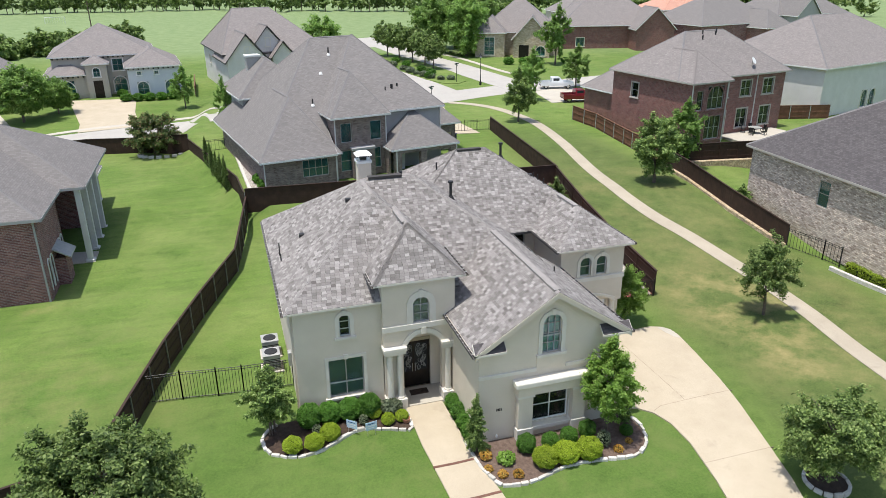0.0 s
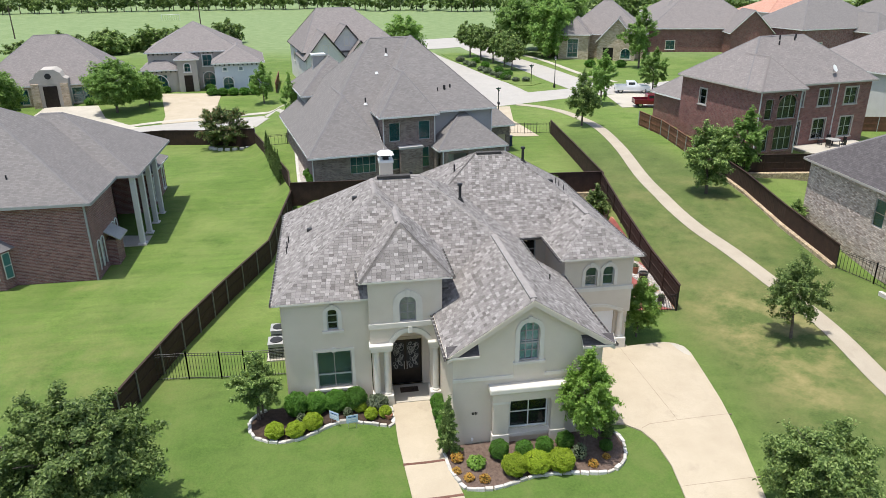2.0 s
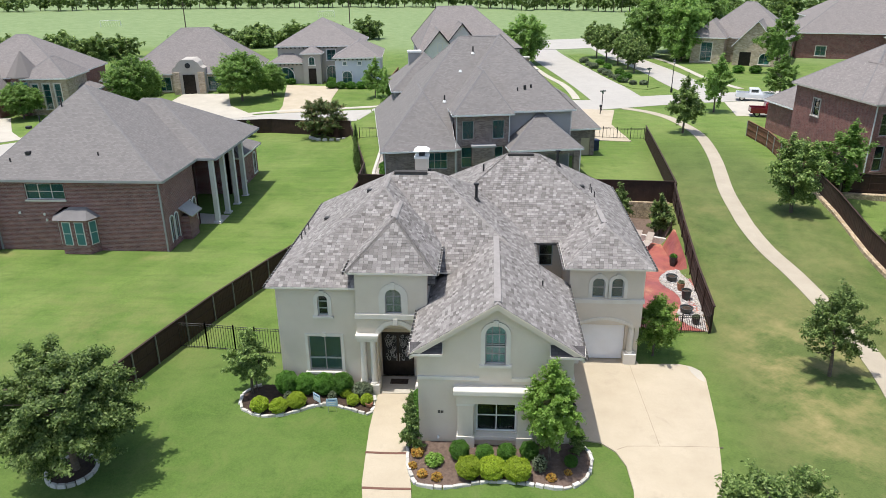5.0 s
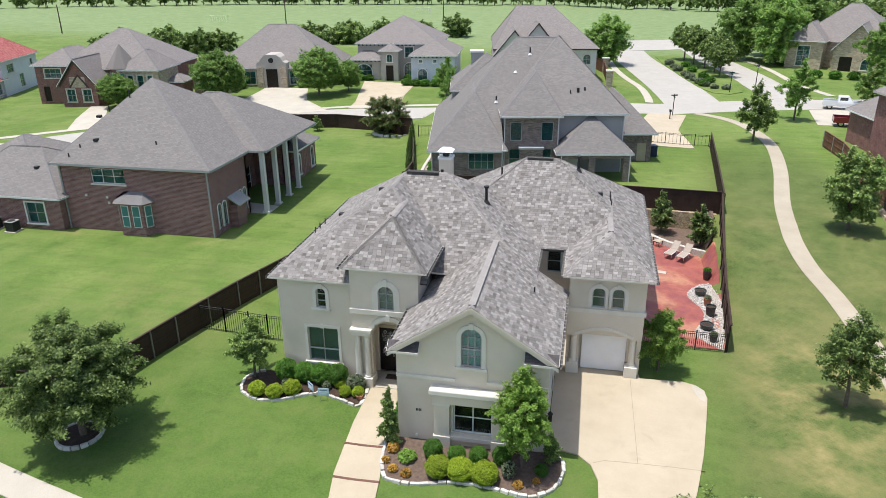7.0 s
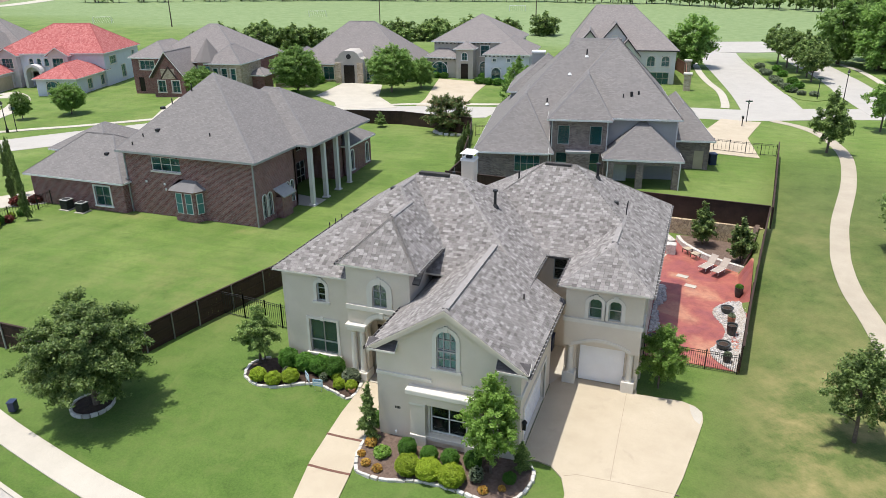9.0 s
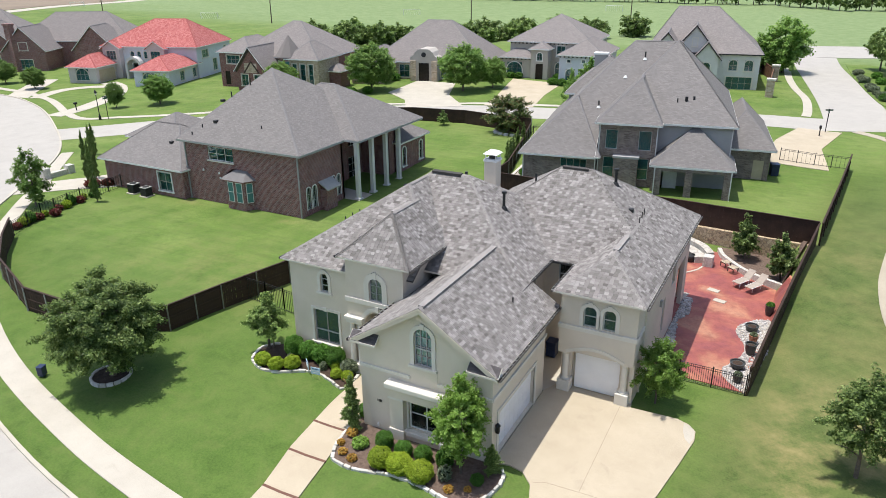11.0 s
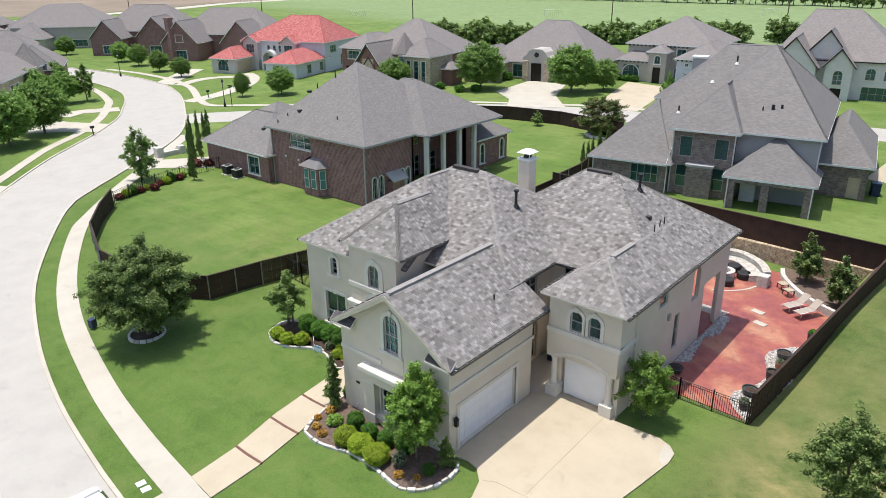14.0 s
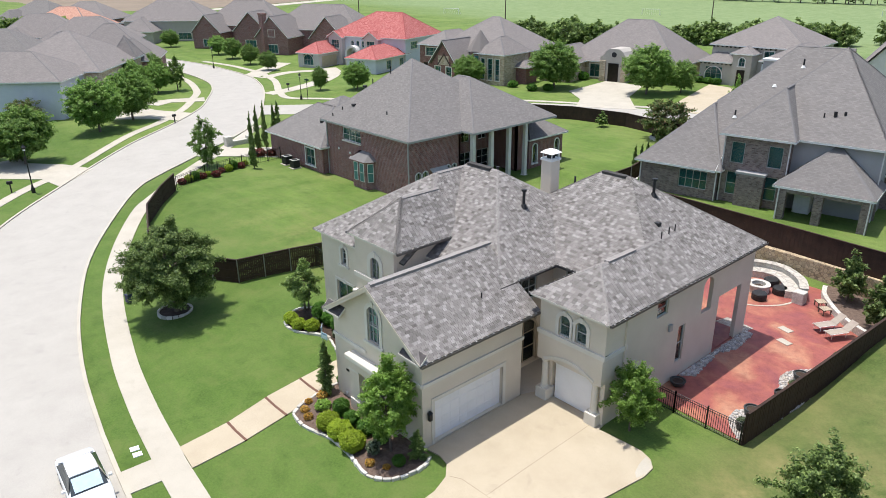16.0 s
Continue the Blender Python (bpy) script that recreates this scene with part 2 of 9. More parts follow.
def stained_concrete(name):
    """Acid-stained slab: clouds of orange over wine red, with darker blotches and a dull sealer."""
    m, n, l, b = mat(name, 0.5, 0.0, 0.4)
    co = coords(n)
    cloud = add(n, "ShaderNodeTexNoise", Scale=0.42, Detail=5.0, Roughness=0.55, Distortion=0.5)
    blot = add(n, "ShaderNodeTexNoise", Scale=1.5, Detail=6.0, Roughness=0.7, Distortion=0.3)
    fine = add(n, "ShaderNodeTexNoise", Scale=22.0, Detail=4.0)
    for x in (cloud, blot, fine):
        l.new(co, x.inputs["Vector"])
    r = ramp(n, [(0.32, (0.3, 0.092, 0.09)), (0.47, (0.37, 0.115, 0.088)), (0.58, (0.46, 0.2, 0.125)), (0.72, (0.52, 0.285, 0.185))])
    l.new(cloud.outputs[0], r.inputs[0])
    g = ramp(n, [(0.3, (0.66, 0.6, 0.66)), (0.55, (1.0, 1.0, 1.0)), (0.75, (1.14, 1.16, 1.1))])
    l.new(blot.outputs[0], g.inputs[0])
    f = ramp(n, [(0.3, (0.86, 0.86, 0.86)), (0.7, (1, 1, 1))])
    l.new(fine.outputs[0], f.inputs[0])
    l.new(mix(n, l, 1.0, mix(n, l, 0.9, r.outputs[0], g.outputs[0], "MULTIPLY"), f.outputs[0], "MULTIPLY"), b.inputs["Base Color"])
    bump(n, l, b, fine.outputs[0], 0.15, 0.003)
    return m


LAWN = ((0.083, 0.145, 0.03), (0.12, 0.192, 0.042), (0.168, 0.245, 0.062))
M_LAWN = lawn_material()
M_STUCCO = noisy("beige_stucco", (0.67, 0.597, 0.488), (0.74, 0.662, 0.55), 0.6, 40, 0.9, 0.4, 0.008, amount=0.34)
M_CREAM = noisy("cream_cast_stone", (0.66, 0.62, 0.54), (0.74, 0.70, 0.62), 1.2, 50, 0.8, 0.15, 0.004, amount=0.2)
M_WHITE = noisy("white_paint", (0.72, 0.72, 0.70), (0.8, 0.8, 0.78), 2, 60, 0.5, 0.05, 0.002, amount=0.15)
M_FRAME = noisy("pale_window_frame", (0.36, 0.39, 0.38), (0.45, 0.48, 0.47), 3, 60, 0.5, 0.05, 0.002, amount=0.1)
M_GLASS = glazing("window_glass", (0.62, 0.74, 0.72))
M_BLIND = noisy("grey_green_blind", (0.10, 0.17, 0.16), (0.16, 0.24, 0.22), 0.8, 30, 0.7, 0.05, amount=0.2)
M_TEALBLIND = noisy("pale_teal_blind", (0.55, 0.8, 0.78), (0.62, 0.86, 0.84), 0.8, 30, 0.7, 0.05, amount=0.2)
M_TEAL = noisy("teal_solar_screen", (0.045, 0.17, 0.18), (0.07, 0.235, 0.24), 0.7, 60, 0.35, 0.05, amount=0.2, spec=0.6)
# Near-black colour stands in for the shade of unlit rooms behind windows.
M_DARKROOM = noisy("unlit_room_shade", (0.02, 0.022, 0.024), (0.035, 0.036, 0.036), 2, 20, 0.9, 0.0, amount=0.2)
M_IRON = noisy("black_iron", (0.012, 0.012, 0.013), (0.03, 0.03, 0.03), 4, 80, 0.45, 0.1, 0.002, metal=0.4, amount=0.2)
M_DOOR = noisy("black_iron_door", (0.014, 0.011, 0.01), (0.03, 0.024, 0.02), 3, 60, 0.4, 0.1, 0.002, metal=0.5, amount=0.2)
M_DRIVE = concrete_material("buff_concrete", (0.445, 0.375, 0.27), (0.52, 0.447, 0.333), (0.36, 0.30, 0.22))
M_WALKWAY = concrete_material("pale_concrete", (0.45, 0.41, 0.34), (0.53, 0.49, 0.41), (0.38, 0.34, 0.28))
M_TRAIL = concrete_material("tan_trail_concrete", (0.385, 0.335, 0.255), (0.455, 0.4, 0.31), (0.33, 0.285, 0.22))
M_ROAD = concrete_material("grey_road_concrete", (0.40, 0.375, 0.335), (0.455, 0.43, 0.385), (0.34, 0.32, 0.29))
M_BAND = noisy("brick_joint_band", (0.13, 0.06, 0.045), (0.2, 0.1, 0.07), 6, 60, 0.85, 0.3)
M_MULCH = noisy("dark_mulch", (0.045, 0.028, 0.02), (0.10, 0.065, 0.045), 5, 35, 0.95, 1.0, 0.04, amount=0.7)
M_MULCH2 = noisy("brown_mulch", (0.125, 0.083, 0.062), (0.225, 0.16, 0.125), 6, 35, 0.95, 1.0, 0.04, amount=0.6)
M_CURB = varied("white_limestone", [(0.42, 0.4, 0.35), (0.68, 0.66, 0.61), (0.55, 0.51, 0.44)], 0.85, "object", fine=20, bumps=0.5, dist=0.02)
M_FENCE = noisy("dark_stained_cedar", (0.030, 0.016, 0.011), (0.058, 0.03, 0.02), 1.5, 25, 0.8, 0.3, 0.006, amount=0.4)
M_FENCE_RED = noisy("reddish_cedar", (0.14, 0.062, 0.036), (0.22, 0.105, 0.06), 1.5, 25, 0.8, 0.3, 0.006, amount=0.4)
SHINGLE_GREYS = [(0.145, 0.131, 0.122), (0.258, 0.24, 0.225), (0.185, 0.17, 0.16), (0.312, 0.291, 0.274), (0.222, 0.205, 0.193), (0.385, 0.361, 0.341), (0.245, 0.228, 0.215)]
M_SHINGLE = varied("weathered_grey_shingle", SHINGLE_GREYS, 0.95, spec=0.2, fine=25)
M_SHINGLE_ONE = varied("weathered_grey_shingle_piece", SHINGLE_GREYS, 0.95, "object", spec=0.2, fine=25)
M_UNDER = noisy("roof_underlay", (0.05, 0.046, 0.043), (0.08, 0.074, 0.07), 1, 30, 0.95, 0.2)
M_CAP = noisy("pale_ridge_shingle", (0.27, 0.25, 0.235), (0.34, 0.315, 0.297), 2, 30, 0.95, 0.4, 0.01, amount=0.4)
M_ROOF_GREY = shingled("grey_shingles", [(0.172, 0.161, 0.154), (0.196, 0.184, 0.176), (0.222, 0.209, 0.2)])
M_ROOF_DARK = shingled("charcoal_shingles", [(0.08, 0.073, 0.074), (0.1, 0.092, 0.093), (0.12, 0.112, 0.112)])
M_ROOF_TAN = shingled("taupe_shingles", [(0.2, 0.181, 0.172), (0.228, 0.207, 0.197), (0.254, 0.232, 0.221)])
M_CAP_GREY = noisy("grey_ridge_cap", (0.175, 0.166, 0.164), (0.215, 0.205, 0.202), 2, 30, 0.95, 0.3, 0.01, amount=0.3)
M_ROOF_RED = shingled("red_clay_tiles", [(0.33, 0.095, 0.088), (0.42, 0.14, 0.13), (0.47, 0.185, 0.17)], 0.3, 0.34)
M_ROOF_ORANGE = shingled("orange_clay_tiles", [(0.42, 0.22, 0.16), (0.5, 0.28, 0.21), (0.56, 0.34, 0.26)], 0.3, 0.34)
M_BRICK_BROWN = masonry("brown_brick", (0.17, 0.07, 0.068), (0.32, 0.148, 0.138), (0.4, 0.33, 0.315), 0.31, 0.115, 0.014)
M_BRICK_GREY = masonry("grey_brown_brick", (0.15, 0.112, 0.102), (0.31, 0.245, 0.222), (0.32, 0.285, 0.262), 0.29, 0.1, 0.012)
M_BRICK_RED = masonry("red_brick", (0.18, 0.072, 0.066), (0.3, 0.135, 0.12), (0.29, 0.23, 0.205), 0.29, 0.1, 0.012)
M_STONE_L = masonry("pale_mixed_stone_brick", (0.33, 0.245, 0.2), (0.88, 0.775, 0.68), (0.5, 0.43, 0.37), 0.3, 0.13, 0.022, stone=True)
M_STONE_TAN = masonry("tan_stone", (0.42, 0.33, 0.23), (0.64, 0.54, 0.42), (0.52, 0.45, 0.36), 0.5, 0.22, 0.02, stone=True)
M_STUCCO_BLUE = noisy("pale_blue_grey_stucco", (0.6, 0.62, 0.69), (0.67, 0.69, 0.75), 0.7, 70, 0.9, 0.2)
M_STUCCO_TAUPE = noisy("taupe_stucco", (0.44, 0.405, 0.36), (0.5, 0.465, 0.42), 0.7, 70, 0.9, 0.2)
M_STUCCO_WHITE = noisy("off_white_stucco", (0.64, 0.62, 0.6), (0.72, 0.7, 0.68), 0.7, 70, 0.9, 0.2)
M_STUCCO_GREY = noisy("grey_stucco", (0.36, 0.355, 0.35), (0.42, 0.415, 0.41), 0.7, 70, 0.9, 0.2)
M_STUCCO_PINK = noisy("pale_pink_stucco", (0.55, 0.50, 0.5), (0.62, 0.57, 0.56), 0.7, 70, 0.9, 0.2)
M_GARAGE = noisy("white_garage_door", (0.8, 0.8, 0.81), (0.86, 0.86, 0.87), 1, 40, 0.55, 0.08, amount=0.12)
M_PATIO = stained_concrete("red_stained_concrete")
M_RUBBLE = rubble("brown_rubble_stone", 3.6, ((0.5, 0.37, 0.22), (0.68, 0.55, 0.37), (0.4, 0.3, 0.2)), (0.26, 0.2, 0.14))
M_LIME = rubble("white_limestone_blocks", 4.6, ((0.6, 0.57, 0.5), (0.74, 0.72, 0.66), (0.66, 0.62, 0.55)), (0.5, 0.47, 0.42))
M_GRAVEL = rubble("pale_river_gravel", 9.0, ((0.42, 0.38, 0.33), (0.62, 0.58, 0.53), (0.52, 0.46, 0.4)), (0.25, 0.22, 0.18))
M_BARK = noisy("grey_brown_bark", (0.11, 0.085, 0.065), (0.19, 0.155, 0.125), 6, 30, 0.95, 0.7, 0.02, amount=0.5)
M_OAK = leaves("live_oak_leaves", [(0.07, 0.125, 0.03), (0.125, 0.2, 0.05), (0.22, 0.32, 0.085), (0.36, 0.46, 0.16)], 0.4)
M_LEAF = leaves("mid_green_leaves", [(0.12, 0.22, 0.045), (0.18, 0.31, 0.066), (0.24, 0.385, 0.093), (0.3, 0.435, 0.125)], 0.48)
M_MYRTLE = leaves("myrtle_leaves", [(0.06, 0.1, 0.03), (0.1, 0.17, 0.045), (0.17, 0.25, 0.075), (0.24, 0.3, 0.1), (0.3, 0.15, 0.09)], 0.4)
M_BRIGHT = leaves("bright_green_leaves", [(0.15, 0.27, 0.04), (0.235, 0.385, 0.07), (0.33, 0.49, 0.12)], 0.5)
M_BOX = leaves("dark_boxwood_leaves", [(0.05, 0.14, 0.012), (0.085, 0.21, 0.022), (0.125, 0.275, 0.036)], 0.3)
M_LIMEB = leaves("yellow_green_leaves", [(0.19, 0.28, 0.012), (0.29, 0.4, 0.026), (0.4, 0.5, 0.05)], 0.35)
M_ORANGE = leaves("orange_leaves", [(0.42, 0.2, 0.04), (0.58, 0.32, 0.06), (0.5, 0.4, 0.08)], 0.35)
M_REDLEAF = leaves("dark_red_leaves", [(0.12, 0.02, 0.02), (0.2, 0.04, 0.03), (0.1, 0.06, 0.03)], 0.3)
M_SAGE = leaves("grey_green_leaves", [(0.12, 0.16, 0.09), (0.17, 0.21, 0.12), (0.21, 0.25, 0.15)], 0.3)
M_PLASTIC = noisy("grey_metal_casing", (0.36, 0.36, 0.34), (0.46, 0.46, 0.44), 3, 60, 0.5, 0.05, metal=0.2, amount=0.2)
M_DARKMETAL = noisy("dark_grille", (0.02, 0.02, 0.022), (0.05, 0.05, 0.05), 6, 60, 0.6, 0.1, metal=0.3, amount=0.2)
M_TERRA = noisy("terracotta", (0.32, 0.14, 0.08), (0.42, 0.2, 0.12), 4, 40, 0.8, 0.1)
M_POT = noisy("dark_glazed_pot", (0.03, 0.035, 0.035), (0.07, 0.075, 0.07), 5, 40, 0.4, 0.1)
M_CANVAS = noisy("cream_sling_fabric", (0.58, 0.54, 0.46), (0.66, 0.62, 0.54), 3, 60, 0.8, 0.1, amount=0.15)
M_BLUEBIN = noisy("dark_blue_plastic", (0.01, 0.02, 0.06), (0.02, 0.035, 0.09), 3, 40, 0.5, 0.05)
M_CARWHITE = noisy("white_car_paint", (0.72, 0.74, 0.76), (0.78, 0.8, 0.82), 1, 20, 0.2, 0.0, spec=0.6, amount=0.05)
M_CARRED = noisy("dark_red_car_paint", (0.16, 0.012, 0.02), (0.2, 0.02, 0.03), 1, 20, 0.2, 0.0, spec=0.6, amount=0.05)
M_TYRE = noisy("black_rubber", (0.015, 0.015, 0.015), (0.03, 0.03, 0.03), 6, 60, 0.9, 0.2)
M_CHROME = noisy("bright_metal", (0.5, 0.5, 0.5), (0.6, 0.6, 0.6), 3, 50, 0.3, 0.0, metal=0.9, amount=0.1)
M_TINT = noisy("tinted_car_glass", (0.02, 0.03, 0.035), (0.03, 0.045, 0.05), 1, 20, 0.05, 0.0, spec=0.8, amount=0.1)
M_SIGN = noisy("pale_blue_sign", (0.42, 0.56, 0.68), (0.5, 0.63, 0.74), 4, 40, 0.5, 0.0, amount=0.1)
M_INK = noisy("dark_blue_ink", (0.03, 0.08, 0.2), (0.04, 0.1, 0.24), 4, 40, 0.6, 0.0, amount=0.1)
M_WOOD = noisy("brown_pole_wood", (0.09, 0.065, 0.05), (0.14, 0.1, 0.08), 3, 30, 0.9, 0.3)
M_TANWOOD = noisy("tan_painted_panel", (0.46, 0.38, 0.27), (0.52, 0.44, 0.32), 2, 40, 0.7, 0.1, amount=0.2)


# ---- building helpers ----
WORLD_BASED = {}


def courses(me):
    """A uv in metres for plain masonry, so that its courses run level."""
    layer = me.uv_layers.new(name="uv")
    for p in me.polygons:
        n = p.normal
        for k in p.loop_indices:
            co = me.vertices[me.loops[k].vertex_index].co
            if abs(n.z) > 0.8:
                layer.data[k].uv = (co.x, co.y)
            else:
                layer.data[k].uv = (co.y if abs(n.x) > abs(n.y) else co.x, co.z)


def part(name, bm, material, parent=None, label="", smooth=False):
    me = bpy.data.meshes.new(name)
    bmesh.ops.recalc_face_normals(bm, faces=bm.faces)
    bm.to_mesh(me)
    bm.free()
    me.materials.append(material)
    if "brick" in material.name or "stone" in material.name:
        courses(me)
    if smooth:
        me.polygons.foreach_set("use_smooth", [True] * len(me.polygons))
    ob = new(name, me)
    if parent is not None:
        ob.parent = parent
        if parent.name in WORLD_BASED:
            ob.matrix_parent_inverse = WORLD_BASED[parent.name]
    return tagged(ob, label=label)


def pydata(name, verts, faces, material, parent=None, label="", uvs=None):
    me = bpy.data.meshes.new(name)
    me.from_pydata(verts, [], faces)
    if uvs is not None:
        layer = me.uv_layers.new(name="uv")
        layer.data.foreach_set("uv", [c for p in uvs for c in p])
    me.materials.append(material)
    me.update()
    ob = new(name, me)
    if parent is not None:
        ob.parent = parent
        if parent.name in WORLD_BASED:
            ob.matrix_parent_inverse = WORLD_BASED[parent.name]
    return tagged(ob, label=label)


def thing(name, m, label, category, group="", kind="", world_based=False, axes=None):
    """An Empty at a thing's base. world_based: its parts are built in the world's coordinates, or in those of axes."""
    ob = new(name)
    ob.matrix_world = m
    if world_based:
        WORLD_BASED[ob.name] = m.inverted() @ (axes or Matrix.Identity(4))
    return tagged(ob, label, category, group, kind)


def box(bm, x0, x1, y0, y1, z0, z1, bevel=0.0):
    m = Matrix.LocRotScale(((x0 + x1) / 2, (y0 + y1) / 2, (z0 + z1) / 2), None, (abs(x1 - x0), abs(y1 - y0), abs(z1 - z0)))
    r = bmesh.ops.create_cube(bm, size=1.0, matrix=m)
    if bevel:
        edges = {e for v in r["verts"] for e in v.link_edges}
        bmesh.ops.bevel(bm, geom=list(edges), offset=bevel, segments=2, affect="EDGES", profile=0.5)
    return bm


def boxed(name, dims, material, parent=None, label="", bevel=0.0):
    return part(name, box(bmesh.new(), *dims, bevel), material, parent, label)


def tube(bm, a, b, r0, r1=None, seg=8):
    a, b = Vector(a), Vector(b)
    d = b - a
    m = Matrix.Translation((a + b) / 2) @ d.to_track_quat("Z", "Y").to_matrix().to_4x4()
    bmesh.ops.create_cone(bm, cap_ends=True, segments=seg, radius1=r0, radius2=r0 if r1 is None else r1, depth=d.length, matrix=m)
    return bm


def lathe(bm, profile, seg=16, centre=(0, 0)):
    rings = []
    for r, z in profile:
        rings.append([bm.verts.new((centre[0] + r * math.cos(2 * math.pi * i / seg), centre[1] + r * math.sin(2 * math.pi * i / seg), z)) for i in range(seg)])
    for a, b in zip(rings, rings[1:]):
        for i in range(seg):
            bm.faces.new((a[i], a[(i + 1) % seg], b[(i + 1) % seg], b[i]))
    bm.faces.new(rings[0][::-1])
    bm.faces.new(rings[-1])
    return bm


def sweep(bm, pts, w, z0, z1, closed=False):
    """A wall or kerb of rectangular section along points (x, y, base z)."""
    n = len(pts)
    rows = []
    for i, p in enumerate(pts):
        a = Vector(pts[(i - 1) % n] if closed else pts[max(i - 1, 0)])
        b = Vector(pts[(i + 1) % n] if closed else pts[min(i + 1, n - 1)])
        d = (b - a)
        d.z = 0
        d.normalize()
        s = Vector((-d.y, d.x, 0)) * w / 2
        q = Vector(p)
        rows.append([bm.verts.new(v) for v in (q + s + Vector((0, 0, z0)), q - s + Vector((0, 0, z0)), q - s + Vector((0, 0, z1)), q + s + Vector((0, 0, z1)))])
    for i in range(n if closed else n - 1):
        a, b = rows[i], rows[(i + 1) % n]
        for k in range(4):
            bm.faces.new((a[k], a[(k + 1) % 4], b[(k + 1) % 4], b[k]))
    if not closed:
        bm.faces.new(rows[0][::-1])
        bm.faces.new(rows[-1])
    return bm


def smoothed(pts, step=0.5):
    """A Catmull-Rom line through the points."""
    out = []
    p = [Vector((*q, 0)) if len(q) == 2 else Vector(q) for q in pts]
    for i in range(len(p) - 1):
        a, b, c, d = p[max(i - 1, 0)], p[i], p[i + 1], p[min(i + 2, len(p) - 1)]
        n = max(1, int((c - b).length / step))
        for k in range(n):
            t = k / n
            out.append(0.5 * ((2 * b) + (c - a) * t + (2 * a - 5 * b + 4 * c - d) * t * t + (3 * b - a - 3 * c + d) * t ** 3))
    out.append(p[-1])
    return out


# ---- ground ----
def ease(v, a, b):
    u = min(1.0, max(0.0, (v - a) / (b - a)))
    return u * u * (3 - 2 * u)


CA, SA = math.cos(radians(9)), math.sin(radians(9))


def ground_z(x, y):
    """The land's height; the stone house's yard lies a step below its back fence."""
    z = open_land_z(x, y)
    return z - (z - 1.45) * ease(x, 44.6, 45.6) * (1 - ease(x, 58.0, 64.0)) * ease(y, 47.0, 51.0) * (1 - ease(y, 61.3, 62.3)) if z > 1.45 else z


def open_land_z(x, y):
    """Height of the land: low at the street, a level pad at the house, higher behind it."""
    ox, oy = x * CA - y * SA, x * SA + y * CA
    z = 0.3 + 0.62 * ease(oy, 18, 32) * (1 - 0.35 * ease(x, 22, 30)) 
    right = 1.9 * ease(oy, 42, 64) + 0.5 * ease(oy, 64, 100)
    if -4 < x < 28.6:
        lot = 1.9 * ease(y, 60.8, 61.3) + 0.5 * ease(oy, 64, 100)
        w = ease(x, 28.3 + 0.1 * (y - 50), 29.3 + 0.1 * (y - 50))
        right = right * w + lot * (1 - w)
    left = (1.0 * ease(oy, 50, 95) + 0.8 * ease(oy, 95, 125)) * (1 - 0.7 * ease(-ox, 60, 110))
    c = -8.0 - 0.42 * max(0.0, oy - 62)
    c = max(c, -20)
    w = ease(ox - c, -1.5, 1.5)
    return z + w * right + (1 - w) * left


def drape(pts, lift=0.0):
    return [(p[0], p[1], ground_z(p[0], p[1]) + lift) for p in pts]


def land():
    def axis(lo, hi, fine0, fine1, step):
        v = list(np.arange(fine0, fine1 + 0.01, step))
        k, s = fine0, step
        while k > lo:
            s *= 1.25
            k -= s
            v.insert(0, k)
        k, s = fine1, step
        while k < hi:
            s *= 1.25
            k += s
            v.append(k)
        return v
    xs, ys = axis(-2500, 2500, -60, 70, 1.0), axis(-600, 3500, -2, 125, 1.0)
    nx = len(xs)
    verts = [(x, y, ground_z(x, y)) for y in ys for x in xs]
    faces = [(j * nx + i, j * nx + i + 1, (j + 1) * nx + i + 1, (j + 1) * nx + i) for j in range(len(ys) - 1) for i in range(nx - 1)]
    ob = pydata("ground", verts, faces, M_LAWN)
    ob.data.polygons.foreach_set("use_smooth", [True] * len(faces))
    dry = ob.data.attributes.new("dry", "FLOAT", "POINT")
    def dryness(x, y):
        d = 0.9 * math.exp(-(((x - 33) / 3.4) ** 2 + ((y - 35) / 5.5) ** 2))
        d += 0.5 * math.exp(-(((x - 30.5) / 1.5) ** 2 + ((y - 28) / 10) ** 2))
        d += 0.35 * math.exp(-(((x + 13) / 9) ** 2 + ((y - 37) / 7) ** 2))
        d += 0.8 * math.exp(-(((x + 13.2) / 1.6) ** 2 + ((y - 50.3) / 0.7) ** 2)) + 0.6 * math.exp(-(((x + 27) / 2) ** 2 + ((y - 49.9) / 0.7) ** 2))
        d += 0.3 * ease(x, 25, 29) * (1 - ease(x, 40, 45)) * ease(y, 14, 24) * (1 - ease(y, 58, 74))
        return min(1.0, d)
    dry.data.foreach_set("value", [dryness(v[0], v[1]) for v in verts])
    worn = ob.data.attributes.new("common", "FLOAT", "POINT")
    worn.data.foreach_set("value", [0.7 * ease(v[0] + 0.12 * (40 - v[1]), 24.5, 29.5) * (1 - ease(v[0], 41, 45)) * (1 - ease(v[1], 70, 95)) for v in verts])
    lush = ob.data.attributes.new("lush", "FLOAT", "POINT")
    lush.data.foreach_set("value", [0.6 * (1 - ease(v[1], 33, 42)) * (1 - ease(v[0], 21, 27)) for v in verts])
    mead = ob.data.attributes.new("meadow", "FLOAT", "POINT")
    mead.data.foreach_set("value", [ease(v[1] + 0.25 * v[0], 165, 195) for v in verts])
    return tagged(ob, "sunlit mown green lawn with a few dry patches", "lawn", kind="structure")


